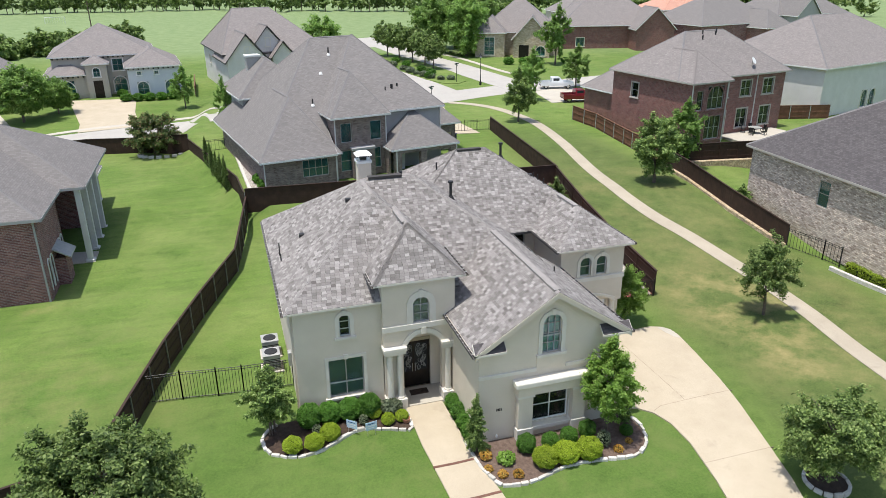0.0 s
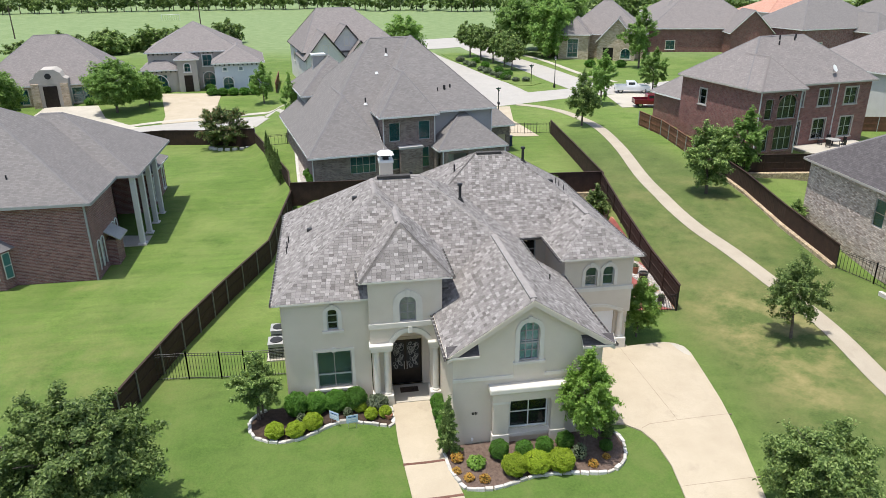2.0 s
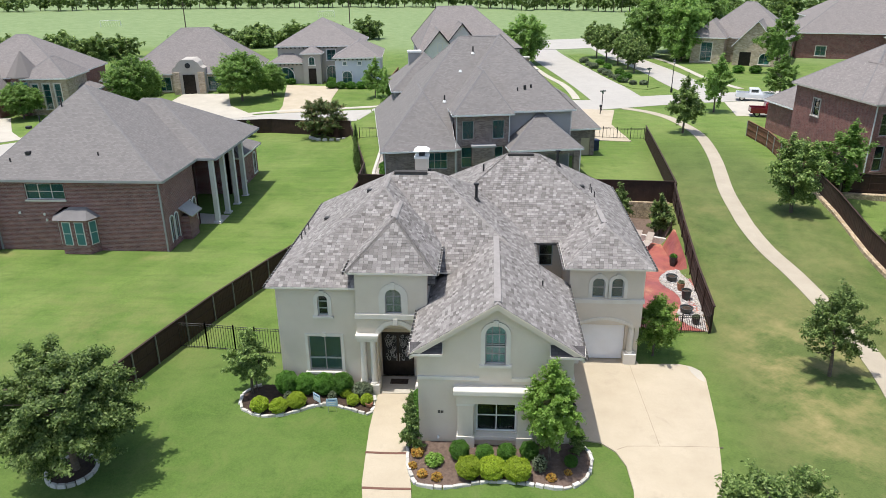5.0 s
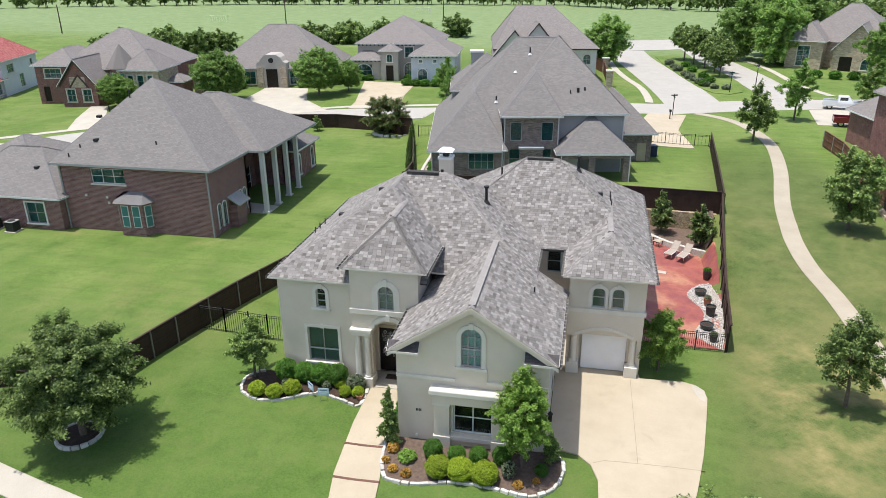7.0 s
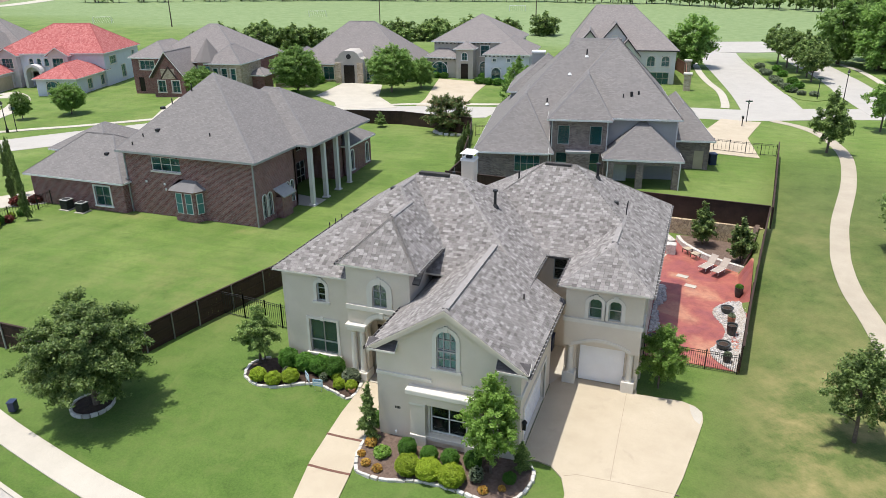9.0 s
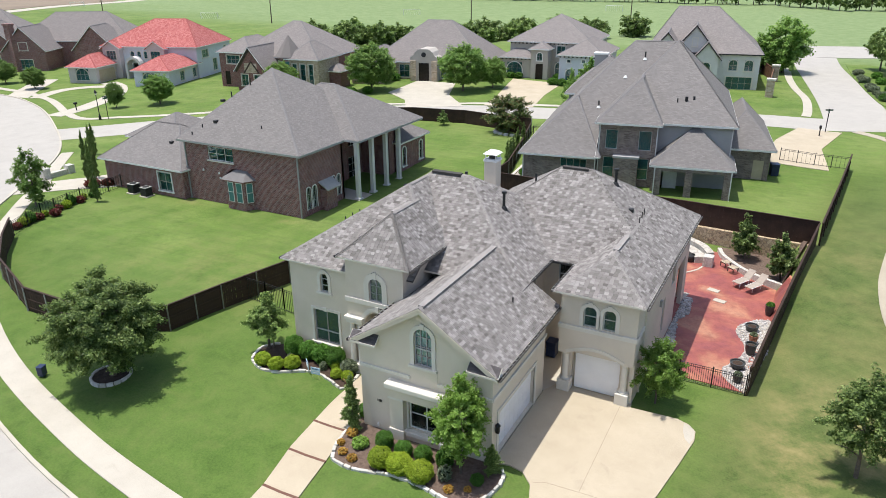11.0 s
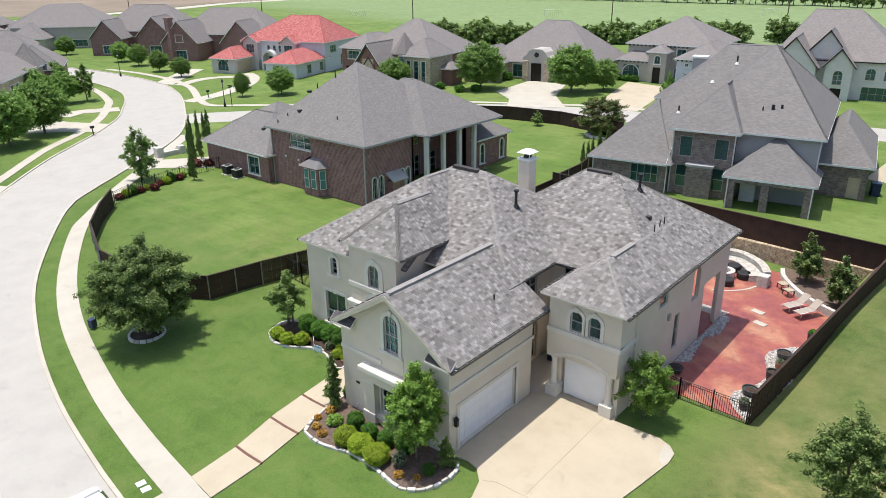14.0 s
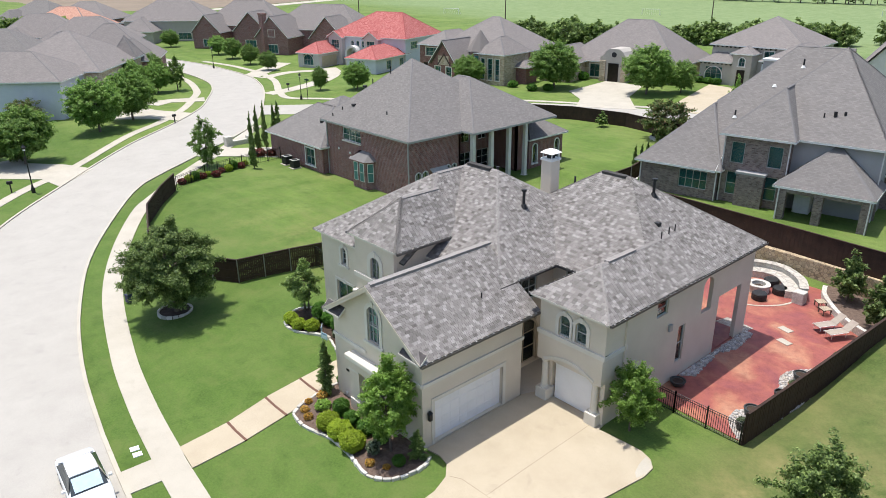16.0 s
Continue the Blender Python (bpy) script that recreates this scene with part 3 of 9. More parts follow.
def paved(name, outline, lift, material, label, category, step=1.0, kind="structure", depth=0.25):
    """A slab with the given outline that follows the land."""
    bm = bmesh.new()
    vs = [bm.verts.new((p[0], p[1], 0)) for p in outline]
    bm.faces.new(vs)
    xs, ys = [p[0] for p in outline], [p[1] for p in outline]
    for lo, hi, nrm in ((min(xs), max(xs), (1, 0, 0)), (min(ys), max(ys), (0, 1, 0))):
        k = lo + step
        while k < hi:
            geom = bm.verts[:] + bm.edges[:] + bm.faces[:]
            bmesh.ops.bisect_plane(bm, geom=geom, plane_co=Vector(nrm) * k, plane_no=nrm)
            k += step
    bmesh.ops.triangulate(bm, faces=[f for f in bm.faces if len(f.verts) > 4])
    for v in bm.verts:
        v.co.z = ground_z(v.co.x, v.co.y) + lift
    rim = bmesh.ops.extrude_edge_only(bm, edges=[e for e in bm.edges if len(e.link_faces) == 1])
    for v in rim["geom"]:
        if isinstance(v, bmesh.types.BMVert):
            v.co.z -= depth
    ob = part(name, bm, material)
    return tagged(ob, label, category, kind=kind)


def strip(name, centre, width, lift, material, label, category, depth=0.25, kind="structure", step=0.8):
    line = smoothed(centre, step)
    left, right = [], []
    for i, p in enumerate(line):
        d = line[min(i + 1, len(line) - 1)] - line[max(i - 1, 0)]
        d.z = 0
        d.normalize()
        s = Vector((-d.y, d.x, 0)) * width / 2
        left.append(p + s), right.append(p - s)
    verts, faces = [], []
    cols = max(2, int(width / 1.2) + 1)
    for a, b in zip(left, right):
        row = [a.lerp(b, k / (cols - 1)) for k in range(cols)]
        top = [(q.x, q.y, ground_z(q.x, q.y) + lift) for q in row]
        verts += [(top[0][0], top[0][1], top[0][2] - depth), *top, (top[-1][0], top[-1][1], top[-1][2] - depth)]
    n = cols + 2
    for i in range(len(left) - 1):
        for k in range(n - 1):
            faces.append((i * n + k, i * n + k + 1, (i + 1) * n + k + 1, (i + 1) * n + k))
    ob = pydata(name, verts, faces, material)
    return tagged(ob, label, category, kind=kind)


land()


# ---- roads, paths and beds ----
KERB_NEAR = [(60, 13.2), (40, 13.6), (20, 14.4), (8.0, 15.5), (4.7, 15.9), (-3.5, 17.3), (-12.5, 19.8), (-22.9, 24.0), (-36.1, 32.1), (-40.5, 37.0), (-44.5, 42.2),
             (-57.0, 57.0), (-75.5, 69.0), (-91.0, 76.5), (-106.0, 80.0), (-134, 80), (-170, 72)]
KERB_FAR = [(60, 4.2), (40, 4.6), (20, 5.4), (4.0, 6.8), (-12.0, 10.0), (-24.0, 14.0), (-34.9, 19.3), (-46.4, 28.5), (-56.6, 38.4), (-69.6, 52.3), (-80.4, 60.5), (-101, 70.0), (-134, 71), (-170, 63)]
near_line, far_line = smoothed(KERB_NEAR, 2.0), smoothed(KERB_FAR, 2.0)
paved("road", [(p.x, p.y) for p in near_line] + [(p.x, p.y) for p in reversed(far_line)], 0.02, M_ROAD, "pale grey concrete residential street", "street", 3.0)
for side, line in (("kerb", near_line), ("kerb", far_line)):
    tagged(part(side, sweep(bmesh.new(), drape([(p.x, p.y) for p in line]), 0.22, -0.1, 0.13), M_WALKWAY), "pale concrete kerb along the street", "kerb", kind="structure")
strip("road", [(-67, 63), (-57.2, 73.6), (-45, 84.6), (-30, 95.2), (-20, 100.0), (-10, 102.3), (2, 104), (15, 104.2), (28, 106), (42, 111.0), (60, 115), (110, 124), (190, 130)], 7.6, 0.03, M_ROAD, "pale concrete street behind the houses", "street", step=2)
strip("road", [(33.6, 109), (32.4, 122), (30.6, 136), (28.6, 150), (26.5, 166), (25, 186)], 8.6, 0.04, M_ROAD, "pale concrete entry road beside the planted island", "street", step=3)
strip("road", [(49.2, 111), (47.9, 122), (47.0, 132), (46.2, 142), (44.6, 154), (43, 168), (42, 188)], 6.8, 0.045, M_ROAD, "pale concrete exit road beside the planted island", "street", step=3)
strip("road", [(4, 192), (24, 190), (45, 198), (90, 205), (190, 190)], 22, 0.05, M_ROAD, "pale concrete main road beyond the houses", "street", step=6)
SIDEWALK = [(60, 14.8), (30, 16.0), (11.5, 17.45), (8.3, 17.8), (3.2, 18.45), (-3.3, 19.65), (-12.8, 22.2), (-21.3, 25.7), (-29.7, 30.4), (-33.0, 33.3), (-40.6, 41.0), (-46.5, 47.5), (-56, 57.5)]
strip("pavement", SIDEWALK, 1.45, 0.06, M_WALKWAY, "pale concrete pavement curving along the street", "sidewalk")
strip("pavement", [(-39, 17.5), (-46.5, 24), (-52.8, 31.3), (-62.9, 41.2), (-69.3, 48.6), (-77, 55.2), (-84.3, 59.8), (-92.3, 64.0), (-109, 68.2), (-134, 68.5)], 1.3, 0.06, M_WALKWAY, "pale concrete pavement on the far side", "sidewalk")
strip("pavement", [(-46, 90.5), (-54, 85), (-62.1, 79), (-67.7, 75.4), (-72.8, 72.2), (-79.7, 74.4), (-86.1, 77.6), (-92, 80.3), (-97.6, 81.9), (-104.3, 83.4), (-118, 84.2), (-131, 83)], 1.3, 0.06, M_WALKWAY, "pale concrete pavement before the far houses", "sidewalk")
strip("pavement", [(-46, 90.5), (-38, 96.6), (-25, 103.3), (-18, 106.3), (-9.6, 107.9), (-0.6, 109.6), (14, 110.2)], 1.2, 0.06, M_WALKWAY, "pale concrete pavement before the far lawns", "sidewalk")
strip("pavement", [(27.0, 110.5), (27.0, 115.4), (26.3, 124.5), (24.2, 134.4), (22.5, 146), (21.5, 158)], 1.2, 0.06, M_WALKWAY, "pale concrete pavement along the entry road", "sidewalk")
strip("pavement", [(55.5, 121), (54, 127.1), (52.9, 133), (52.2, 147.6), (51.1, 158.6), (48.5, 168)], 1.2, 0.06, M_WALKWAY, "pale concrete pavement along the exit road", "sidewalk")
strip("footpath", [(33.0, 103.5), (35.5, 101.3), (37.5, 98.0), (38.6, 94.0), (39.3, 88.5), (39.2, 83.3), (38.1, 74.9), (36.1, 64.6), (35.2, 58.0), (34.95, 54.6), (35.15, 50.8), (35.9, 47.0), (36.4, 43.0), (36.65, 38.6), (36.2, 34.0), (35.1, 28.2), (34.5, 22.0), (34.5, 15.8)], 1.4, 0.04, M_TRAIL,
      "pale concrete trail winding over the green common", "footpath")
WALK_L = [(7.4, 31.3), (7.4, 27.8), (7.65, 24.0), (8.2, 21.2), (8.35, 18.5)]
WALK_R = [(10.35, 18.3), (10.3, 21.0), (9.95, 23.9), (9.55, 26.2), (9.4, 31.3)]
paved("walkway", WALK_L + WALK_R, 0.07, M_DRIVE, "buff concrete front walk with brick joint bands", "walkway", 0.8)
for y0, xa, xb in ((26.1, 7.48, 9.6), (23.75, 7.7, 9.98), (21.2, 8.2, 10.3)):
    tagged(part("joint_band", sweep(bmesh.new(), drape([(xa, y0), ((xa + xb) / 2, y0 - 0.03), (xb, y0)], 0.0), 0.14, 0.0, 0.085), M_BAND), "red-brown brick joint across the walk", "paving joint", "joints across the walk", "structure")
paved("pavement_slab", [(8.25, 15.6), (10.1, 15.4), (10.2, 16.9), (8.3, 17.1)], 0.05, M_WALKWAY, "pale concrete slab between kerb and pavement", "sidewalk")
M_BARE = noisy("bare_earth", (0.2, 0.155, 0.11), (0.28, 0.22, 0.16), 0.03, 0.4, 0.95, 0.2)
M_JOINT = noisy("dirty_joint", (0.22, 0.175, 0.125), (0.33, 0.27, 0.195), 3, 30, 0.9, 0.2)
DRIVE = [(17.5, 27.25), (17.5, 34.2), (18.0, 35.4), (22.2, 35.4), (22.3, 34.75), (24.7, 34.95), (25.35, 34.75), (25.78, 34.3), (25.85, 33.5), (25.5, 31.2), (25.05, 28.5), (24.5, 26.0), (23.85, 23.5), (23.1, 20.5), (22.1, 17.6), (21.6, 14.5),
         (17.6, 14.6), (19.0, 18.3), (19.7, 21.5), (20.05, 24.0), (20.0, 25.6), (19.65, 26.6), (19.0, 27.25), (18.3, 27.4)]
paved("driveway", DRIVE, 0.075, M_DRIVE, "buff concrete driveway with joints and faint stains", "driveway", 0.8)
paved("apron_patch", [(25.1, 34.75), (25.5, 34.6), (25.74, 34.25), (25.8, 33.7), (25.68, 33.1), (25.4, 33.4), (25.2, 34.0)], 0.083, M_WALKWAY, "bare white concrete patch at the drive's corner", "driveway patch")
for a, b in (((21.75, 34.7), (21.85, 27.1)), ((19.75, 26.75), (20.3, 27.02)), ((20.3, 27.02), (24.95, 27.2)), ((19.9, 22.6), (23.8, 22.6))):
    n = 10
    line = [(a[0] + (b[0] - a[0]) * k / n, a[1] + (b[1] - a[1]) * k / n) for k in range(n + 1)]
    tagged(part("expansion_joint", sweep(bmesh.new(), drape(line), 0.016, 0.0, 0.079), M_JOINT), "thin joint in the driveway concrete", "paving joint", "driveway joints", "structure")
paved("alley", [(15.6, 34.2), (17.5, 34.2), (18.0, 35.0), (18.0, 38.7), (15.6, 38.7)], 0.06, M_WALKWAY, "shaded concrete passage between the garage wings", "passage")
# driveways of the neighbours
for name, outline, material, label in (
        ("driveway", [(-23.4, 127.2), (-13.2, 125.6), (-12.6, 115), (-11.2, 106.0), (-19.0, 104.6), (-19.4, 109.5)], M_DRIVE, "buff driveway before the two-tone house"),
        ("driveway", [(-39.5, 119.5), (-31.5, 119.2), (-28.0, 110.0), (-21.5, 102.5), (-29.5, 98.0), (-33.0, 103.5), (-39.0, 108.0)], M_WALKWAY, "pale concrete driveway curving to a tan house"),
        ("driveway", [(-62.5, 102.0), (-59.0, 101.0), (-53.0, 92.0), (-49.0, 88.0), (-54.0, 84.5), (-58.0, 92.0)], M_WALKWAY, "pale concrete driveway of the brick house"),
        ("driveway", [(-116.0, 94.0), (-112.0, 96.0), (-104.0, 86.5), (-98.0, 80.0), (-103.0, 79.0)], M_WALKWAY, "pale driveway before a brick house"),
        ("driveway", [(-79.5, 39.3), (-75.5, 43.6), (-72.0, 47.6), (-67.5, 50.6), (-72.0, 54.2), (-78.3, 51.0), (-82.5, 50.3), (-86, 45)], M_WALKWAY, "pale concrete driveway across the street"),
        ("driveway", [(-62, 27), (-59, 27.2), (-54.6, 30.4), (-49.6, 32.2), (-45.2, 27.3), (-49.9, 26.6), (-54, 22.5), (-62, 21)], M_WALKWAY, "wide pale driveway joining the street"),
        ("driveway", [(-81.9, 52.7), (-83.4, 55.5), (-80.5, 60.3), (-84.0, 61.8), (-86.5, 57.0), (-87, 51)], M_WALKWAY, "short pale driveway across the street"),
        ("driveway", [(-37.8, 50.2), (-41.5, 47.0), (-45.5, 42.8), (-47.8, 45.8), (-43.0, 52.0), (-41.0, 58.0), (-38.0, 57.0)], M_WALKWAY, "pale driveway beside the brown brick house"),
        ("driveway", [(23.8, 83.5), (30.5, 83.0), (29.5, 92.0), (31.5, 102.0), (26.5, 102.5), (24.5, 94.0)], M_DRIVE, "buff driveway beside the brick house"),
        ("driveway", [(47.5, 98.0), (56.5, 97.5), (57.0, 110.5), (49.0, 108.5)], M_WALKWAY, "pale driveway with a parked pickup")):
    paved(name, outline, 0.055, material, label, "driveway", 2.0)
strip("driveway", [(-79.0, 71.6), (-80.1, 77.5), (-83.3, 85.0), (-87.6, 90.8), (-93.0, 95.2), (-98.6, 97.6)], 3.2, 0.05, M_WALKWAY, "pale curved driveway of the red-roofed house", "driveway", step=1.5)
strip("driveway", [(-96.5, 80.4), (-98.6, 84.5), (-99.4, 88.6), (-97.4, 92.6), (-93.0, 95.2)], 2.6, 0.046, M_WALKWAY, "pale loop of the red-roofed house's driveway", "driveway", step=1.5)
paved("island", [(31.6, 169), (33.0, 150), (34.6, 136.3), (36.1, 126), (37.7, 121.2), (40, 120.2), (42.4, 122.6), (43.6, 128), (43.6, 133.2), (42.9, 141.8), (41.2, 156.2), (38.5, 168), (35, 171)], 0.09, M_LAWN, "grassy planted traffic island", "traffic island", 3.0)

paved("field", [(-322, 150), (-330, 205), (-352, 255), (-352, 300), (-420, 380), (-760, 330), (-700, 130), (-420, 90)], 0.1, M_BARE, "bare brown field beyond the houses", "field", 40.0)
strip("road", [(-305, 120), (-312, 160), (-322, 207), (-345, 262), (-350, 310), (-380, 370)], 11, 0.12, M_WALKWAY, "pale concrete highway along the bare field", "street", step=12)

BED_L = [(0.9, 31.55), (0.25, 31.1), (-0.05, 30.3), (0.3, 29.35), (1.3, 28.8), (2.6, 28.85), (3.9, 29.55), (4.8, 29.85), (5.9, 29.55), (7.2, 29.2), (7.3, 30.6)]
BED_R = [(9.5, 27.6), (9.55, 26.3), (9.75, 25.0), (10.3, 24.05), (11.7, 23.95), (13.5, 24.35), (15.1, 24.3), (16.7, 24.05), (17.7, 24.4), (18.25, 25.2), (18.4, 26.3), (18.0, 27.1)]


def bed(name, line, back, material, label):
    pts = smoothed(line, 0.3)
    inner = [(p.x, p.y) for p in pts] + back
    ob = paved(name, inner, 0.06, material, label, "flower bed", 0.8)
    stones = []
    fine = smoothed(line, 0.05)
    k = 0.0
    for a, b in zip(fine, fine[1:]):
        k += (b - a).length
        if k > 0.4:
            k = 0.0
            stones.append((a, b))
    edge = thing("bed_edging", Matrix.Identity(4), "white limestone edging round a flower bed", "garden edging", kind="structure")
    stone = None
    rnd = random.Random(len(pts))
    for a, b in stones:
        d = (b - a).normalized()
        if stone is None:
            stone = part("edging_stone", box(bmesh.new(), -0.225, 0.225, -0.085, 0.085, -0.12, 0.14, 0.03), M_CURB, edge)
            ob2 = stone
        else:
            ob2 = new("edging_stone", stone.data)
            ob2.parent = edge
        ob2.matrix_basis = Matrix.LocRotScale((a.x, a.y, ground_z(a.x, a.y) + rnd.uniform(-0.02, 0.03)), Euler((rnd.uniform(-0.12, 0.12), rnd.uniform(-0.08, 0.08), math.atan2(d.y, d.x) + rnd.uniform(-0.16, 0.16))), (rnd.uniform(0.82, 1.0), rnd.uniform(0.75, 1.2), rnd.uniform(0.8, 1.15)))
    return ob


bed("flower_bed", BED_L, [(6.4, 31.15), (6.4, 31.6), (2.0, 31.6)], M_MULCH, "dark mulched flower bed below the front window")
bed("flower_bed", BED_R, [(17.45, 27.1), (15.7, 27.05), (10.1, 27.05), (10.1, 27.6)], M_MULCH2, "brown mulched flower bed before the gabled wing")


# ---- house builder ----
def frame_of(a, b):
    """Wall frame: u along a-b, n outwards (to the right of a-b), z up."""
    d = Vector((b[0] - a[0], b[1] - a[1], 0)).normalized()
    n = Vector((d.y, -d.x, 0))
    return Matrix(((d.x, n.x, 0, a[0]), (d.y, n.y, 0, a[1]), (0, 0, 1, 0), (0, 0, 0, 1)))


def wall(parent, a, b, z0, z1, material, holes=(), thick=0.25, gable=None, name="wall", label=""):
    """A wall with thickness and openings through it; holes are (u0, u1, z0, z1). gable: height of a triangular top."""
    T = frame_of(a, b)
    length = (Vector(b) - Vector(a)).length
    us = sorted({0.0, length, *[h[0] for h in holes], *[h[1] for h in holes]})
    zs = sorted({z0, z1, *[h[2] for h in holes], *[h[3] for h in holes]})
    verts, faces, uvs = [], [], []

    def quad(p):
        k = len(verts)
        verts.extend([tuple(T @ Vector(q)) for q in p])
        faces.append(tuple(range(k, k + len(p))))
        uvs.extend([(q[0] + q[1], q[2]) for q in p])

    def solid(u, z):
        return 0 < u < length and z0 < z < z1 and not any(h[0] < u < h[1] and h[2] < z < h[3] for h in holes)
    for i in range(len(us) - 1):
        for j in range(len(zs) - 1):
            ua, ub, za, zb = us[i], us[i + 1], zs[j], zs[j + 1]
            um, zm = (ua + ub) / 2, (za + zb) / 2
            if not solid(um, zm):
                continue
            quad([(ua, 0, za), (ub, 0, za), (ub, 0, zb), (ua, 0, zb)])
            quad([(ub, -thick, za), (ua, -thick, za), (ua, -thick, zb), (ub, -thick, zb)])
            if not solid(ua - 0.001 if i else -1, zm):
                quad([(ua, -thick, za), (ua, 0, za), (ua, 0, zb), (ua, -thick, zb)])
            if not solid(ub + 0.001, zm):
                quad([(ub, 0, za), (ub, -thick, za), (ub, -thick, zb), (ub, 0, zb)])
            if not solid(um, za - 0.001):
                quad([(ua, -thick, za), (ub, -thick, za), (ub, 0, za), (ua, 0, za)])
            if not solid(um, zb + 0.001):
                quad([(ua, 0, zb), (ub, 0, zb), (ub, -thick, zb), (ua, -thick, zb)])
    if gable:
        m = length / 2
        quad([(0, 0, z1), (length, 0, z1), (m, 0, gable)])
        quad([(length, -thick, z1), (0, -thick, z1), (m, -thick, gable)])
    return pydata(name, verts, faces, material, parent, label, uvs)


def arch_pts(u0, u1, z0, zs, n=10):
    r, c = (u1 - u0) / 2, (u0 + u1) / 2
    return [(u0, z0)] + [(c - r * math.cos(math.pi * k / n), zs + r * math.sin(math.pi * k / n)) for k in range(n + 1)] + [(u1, z0)]


def ring(bm, inner, outer, y0, y1):
    """An open band between two like lines in the wall's plane, from depth y0 to y1."""
    rows = [[bm.verts.new((p[0], y, p[1])) for y in (y0, y1) for p in (i, o)] for i, o in zip(inner, outer)]
    for a, b in zip(rows, rows[1:]):
        for p, q in ((0, 1), (1, 3), (3, 2), (2, 0)):
            bm.faces.new((a[p], a[q], b[q], b[p]))
    for r in (rows[0], rows[-1]):
        bm.faces.new((r[0], r[1], r[3], r[2]))
    return bm


def put(name, bm, T, material, parent, label=""):
    bmesh.ops.transform(bm, matrix=T, verts=bm.verts)
    return part(name, bm, material, parent, label)


def window(parent, a, b, u0, u1, z0, z1, arched=False, trim=0.0, panes=(2, 2), trim_mat=None, frame_mat=None, back=None, sill=True, glass=None, keystone=True, label=""):
    T = frame_of(a, b)
    trim_mat, frame_mat, back = trim_mat or M_CREAM, frame_mat or M_FRAME, back or M_BLIND
    w, d0, d1 = 0.06, -0.15, -0.08
    bm = bmesh.new()
    outer, inner = [(u0, z0), (u1, z0), (u1, z1), (u0, z1), (u0, z0)], [(u0 + w, z0 + w), (u1 - w, z0 + w), (u1 - w, z1 - w), (u0 + w, z1 - w), (u0 + w, z0 + w)]
    ring(bm, inner, outer, d0, d1)
    bmesh.ops.remove_doubles(bm, verts=bm.verts, dist=1e-5)
    win = put("window", bm, T, frame_mat, parent, label)
    nx, nz = panes
    for i in range(1, nx):
        c = u0 + (u1 - u0) * i / nx
        put("mullion", box(bmesh.new(), c - 0.025, c + 0.025, d0 + 0.01, d1, z0 + w, z1 - w), T, frame_mat, win)
    for j in range(1, nz):
        c = z0 + (z1 - z0) * j / nz
        put("glazing_bar", box(bmesh.new(), u0 + w, u1 - w, d0 + 0.015, d1 - 0.005, c - 0.022, c + 0.022), T, frame_mat, win)
    pane = put("pane", box(bmesh.new(), u0 + w * 0.5, u1 - w * 0.5, -0.125, -0.115, z0 + w * 0.5, z1 - w * 0.5), T, glass or M_GLASS, win)
    pane.visible_shadow = False
    # Real blind or screen; given M_DARKROOM, a sheet coloured as unlit-room shade.
    put("blind_shade_backing", box(bmesh.new(), u0, u1, -0.24, -0.20, z0, z1), T, back, win)
    if trim:
        bm = bmesh.new()
        if arched:
            r = (u1 - u0) / 2
            zs = z1 - r
            ring(bm, arch_pts(u0, u1, z0, zs), arch_pts(u0 - trim, u1 + trim, z0, zs), -0.02, 0.06)
        else:
            for x0, x1, a0, a1 in ((u0 - trim, u0, z0, z1 + trim), (u1, u1 + trim, z0, z1 + trim), (u0, u1, z1, z1 + trim)):
                box(bm, x0, x1, -0.02, 0.06, a0, a1)
        put("surround", bm, T, trim_mat, win)
        if keystone:
            c = (u0 + u1) / 2
            put("keystone", box(bmesh.new(), c - 0.11, c + 0.11, 0.0, 0.1, z1 - 0.02, z1 + trim + 0.08, 0.015), T, trim_mat, win)
    if sill:
        e = trim + 0.08
        put("sill", box(bmesh.new(), u0 - e, u1 + e, -0.05, 0.14, z0 - 0.14, z0, 0.015), T, trim_mat, win)
    return win


def clip(poly, a, b, c):
    """The part of a polygon where a x + b y + c >= 0."""
    out = []
    for i, p in enumerate(poly):
        q = poly[(i + 1) % len(poly)]
        fp, fq = a * p[0] + b * p[1] + c, a * q[0] + b * q[1] + c
        if fp >= -1e-9:
            out.append(p)
        if (fp > 1e-9 and fq < -1e-9) or (fp < -1e-9 and fq > 1e-9):
            t = fp / (fp - fq)
            out.append((p[0] + (q[0] - p[0]) * t, p[1] + (q[1] - p[1]) * t))
    return out


def planes_of(x0, x1, y0, y1, ze, s, sides="LRFB", extra=None):
    """Slopes rising inwards from the named eaves: left, right, front, back."""
    sl = {k: s for k in "LRFB"}
    sl.update(extra or {})
    p = []
    for k in sides:
        q = sl[k]
        p.append({"L": (q, 0, ze - q * x0), "R": (-q, 0, ze + q * x1), "F": (0, q, ze - q * y0), "B": (0, -q, ze + q * y1)}[k])
    return p


def slopes(rect, planes):
    x0, x1, y0, y1 = rect
    out = []
    for i, p in enumerate(planes):
        poly = [(x0, y0), (x1, y0), (x1, y1), (x0, y1)]
        for j, q in enumerate(planes):
            if i != j and poly:
                poly = clip(poly, q[0] - p[0], q[1] - p[1], q[2] - p[2])
        if len(poly) > 2:
            out.append((p, poly))
    return out


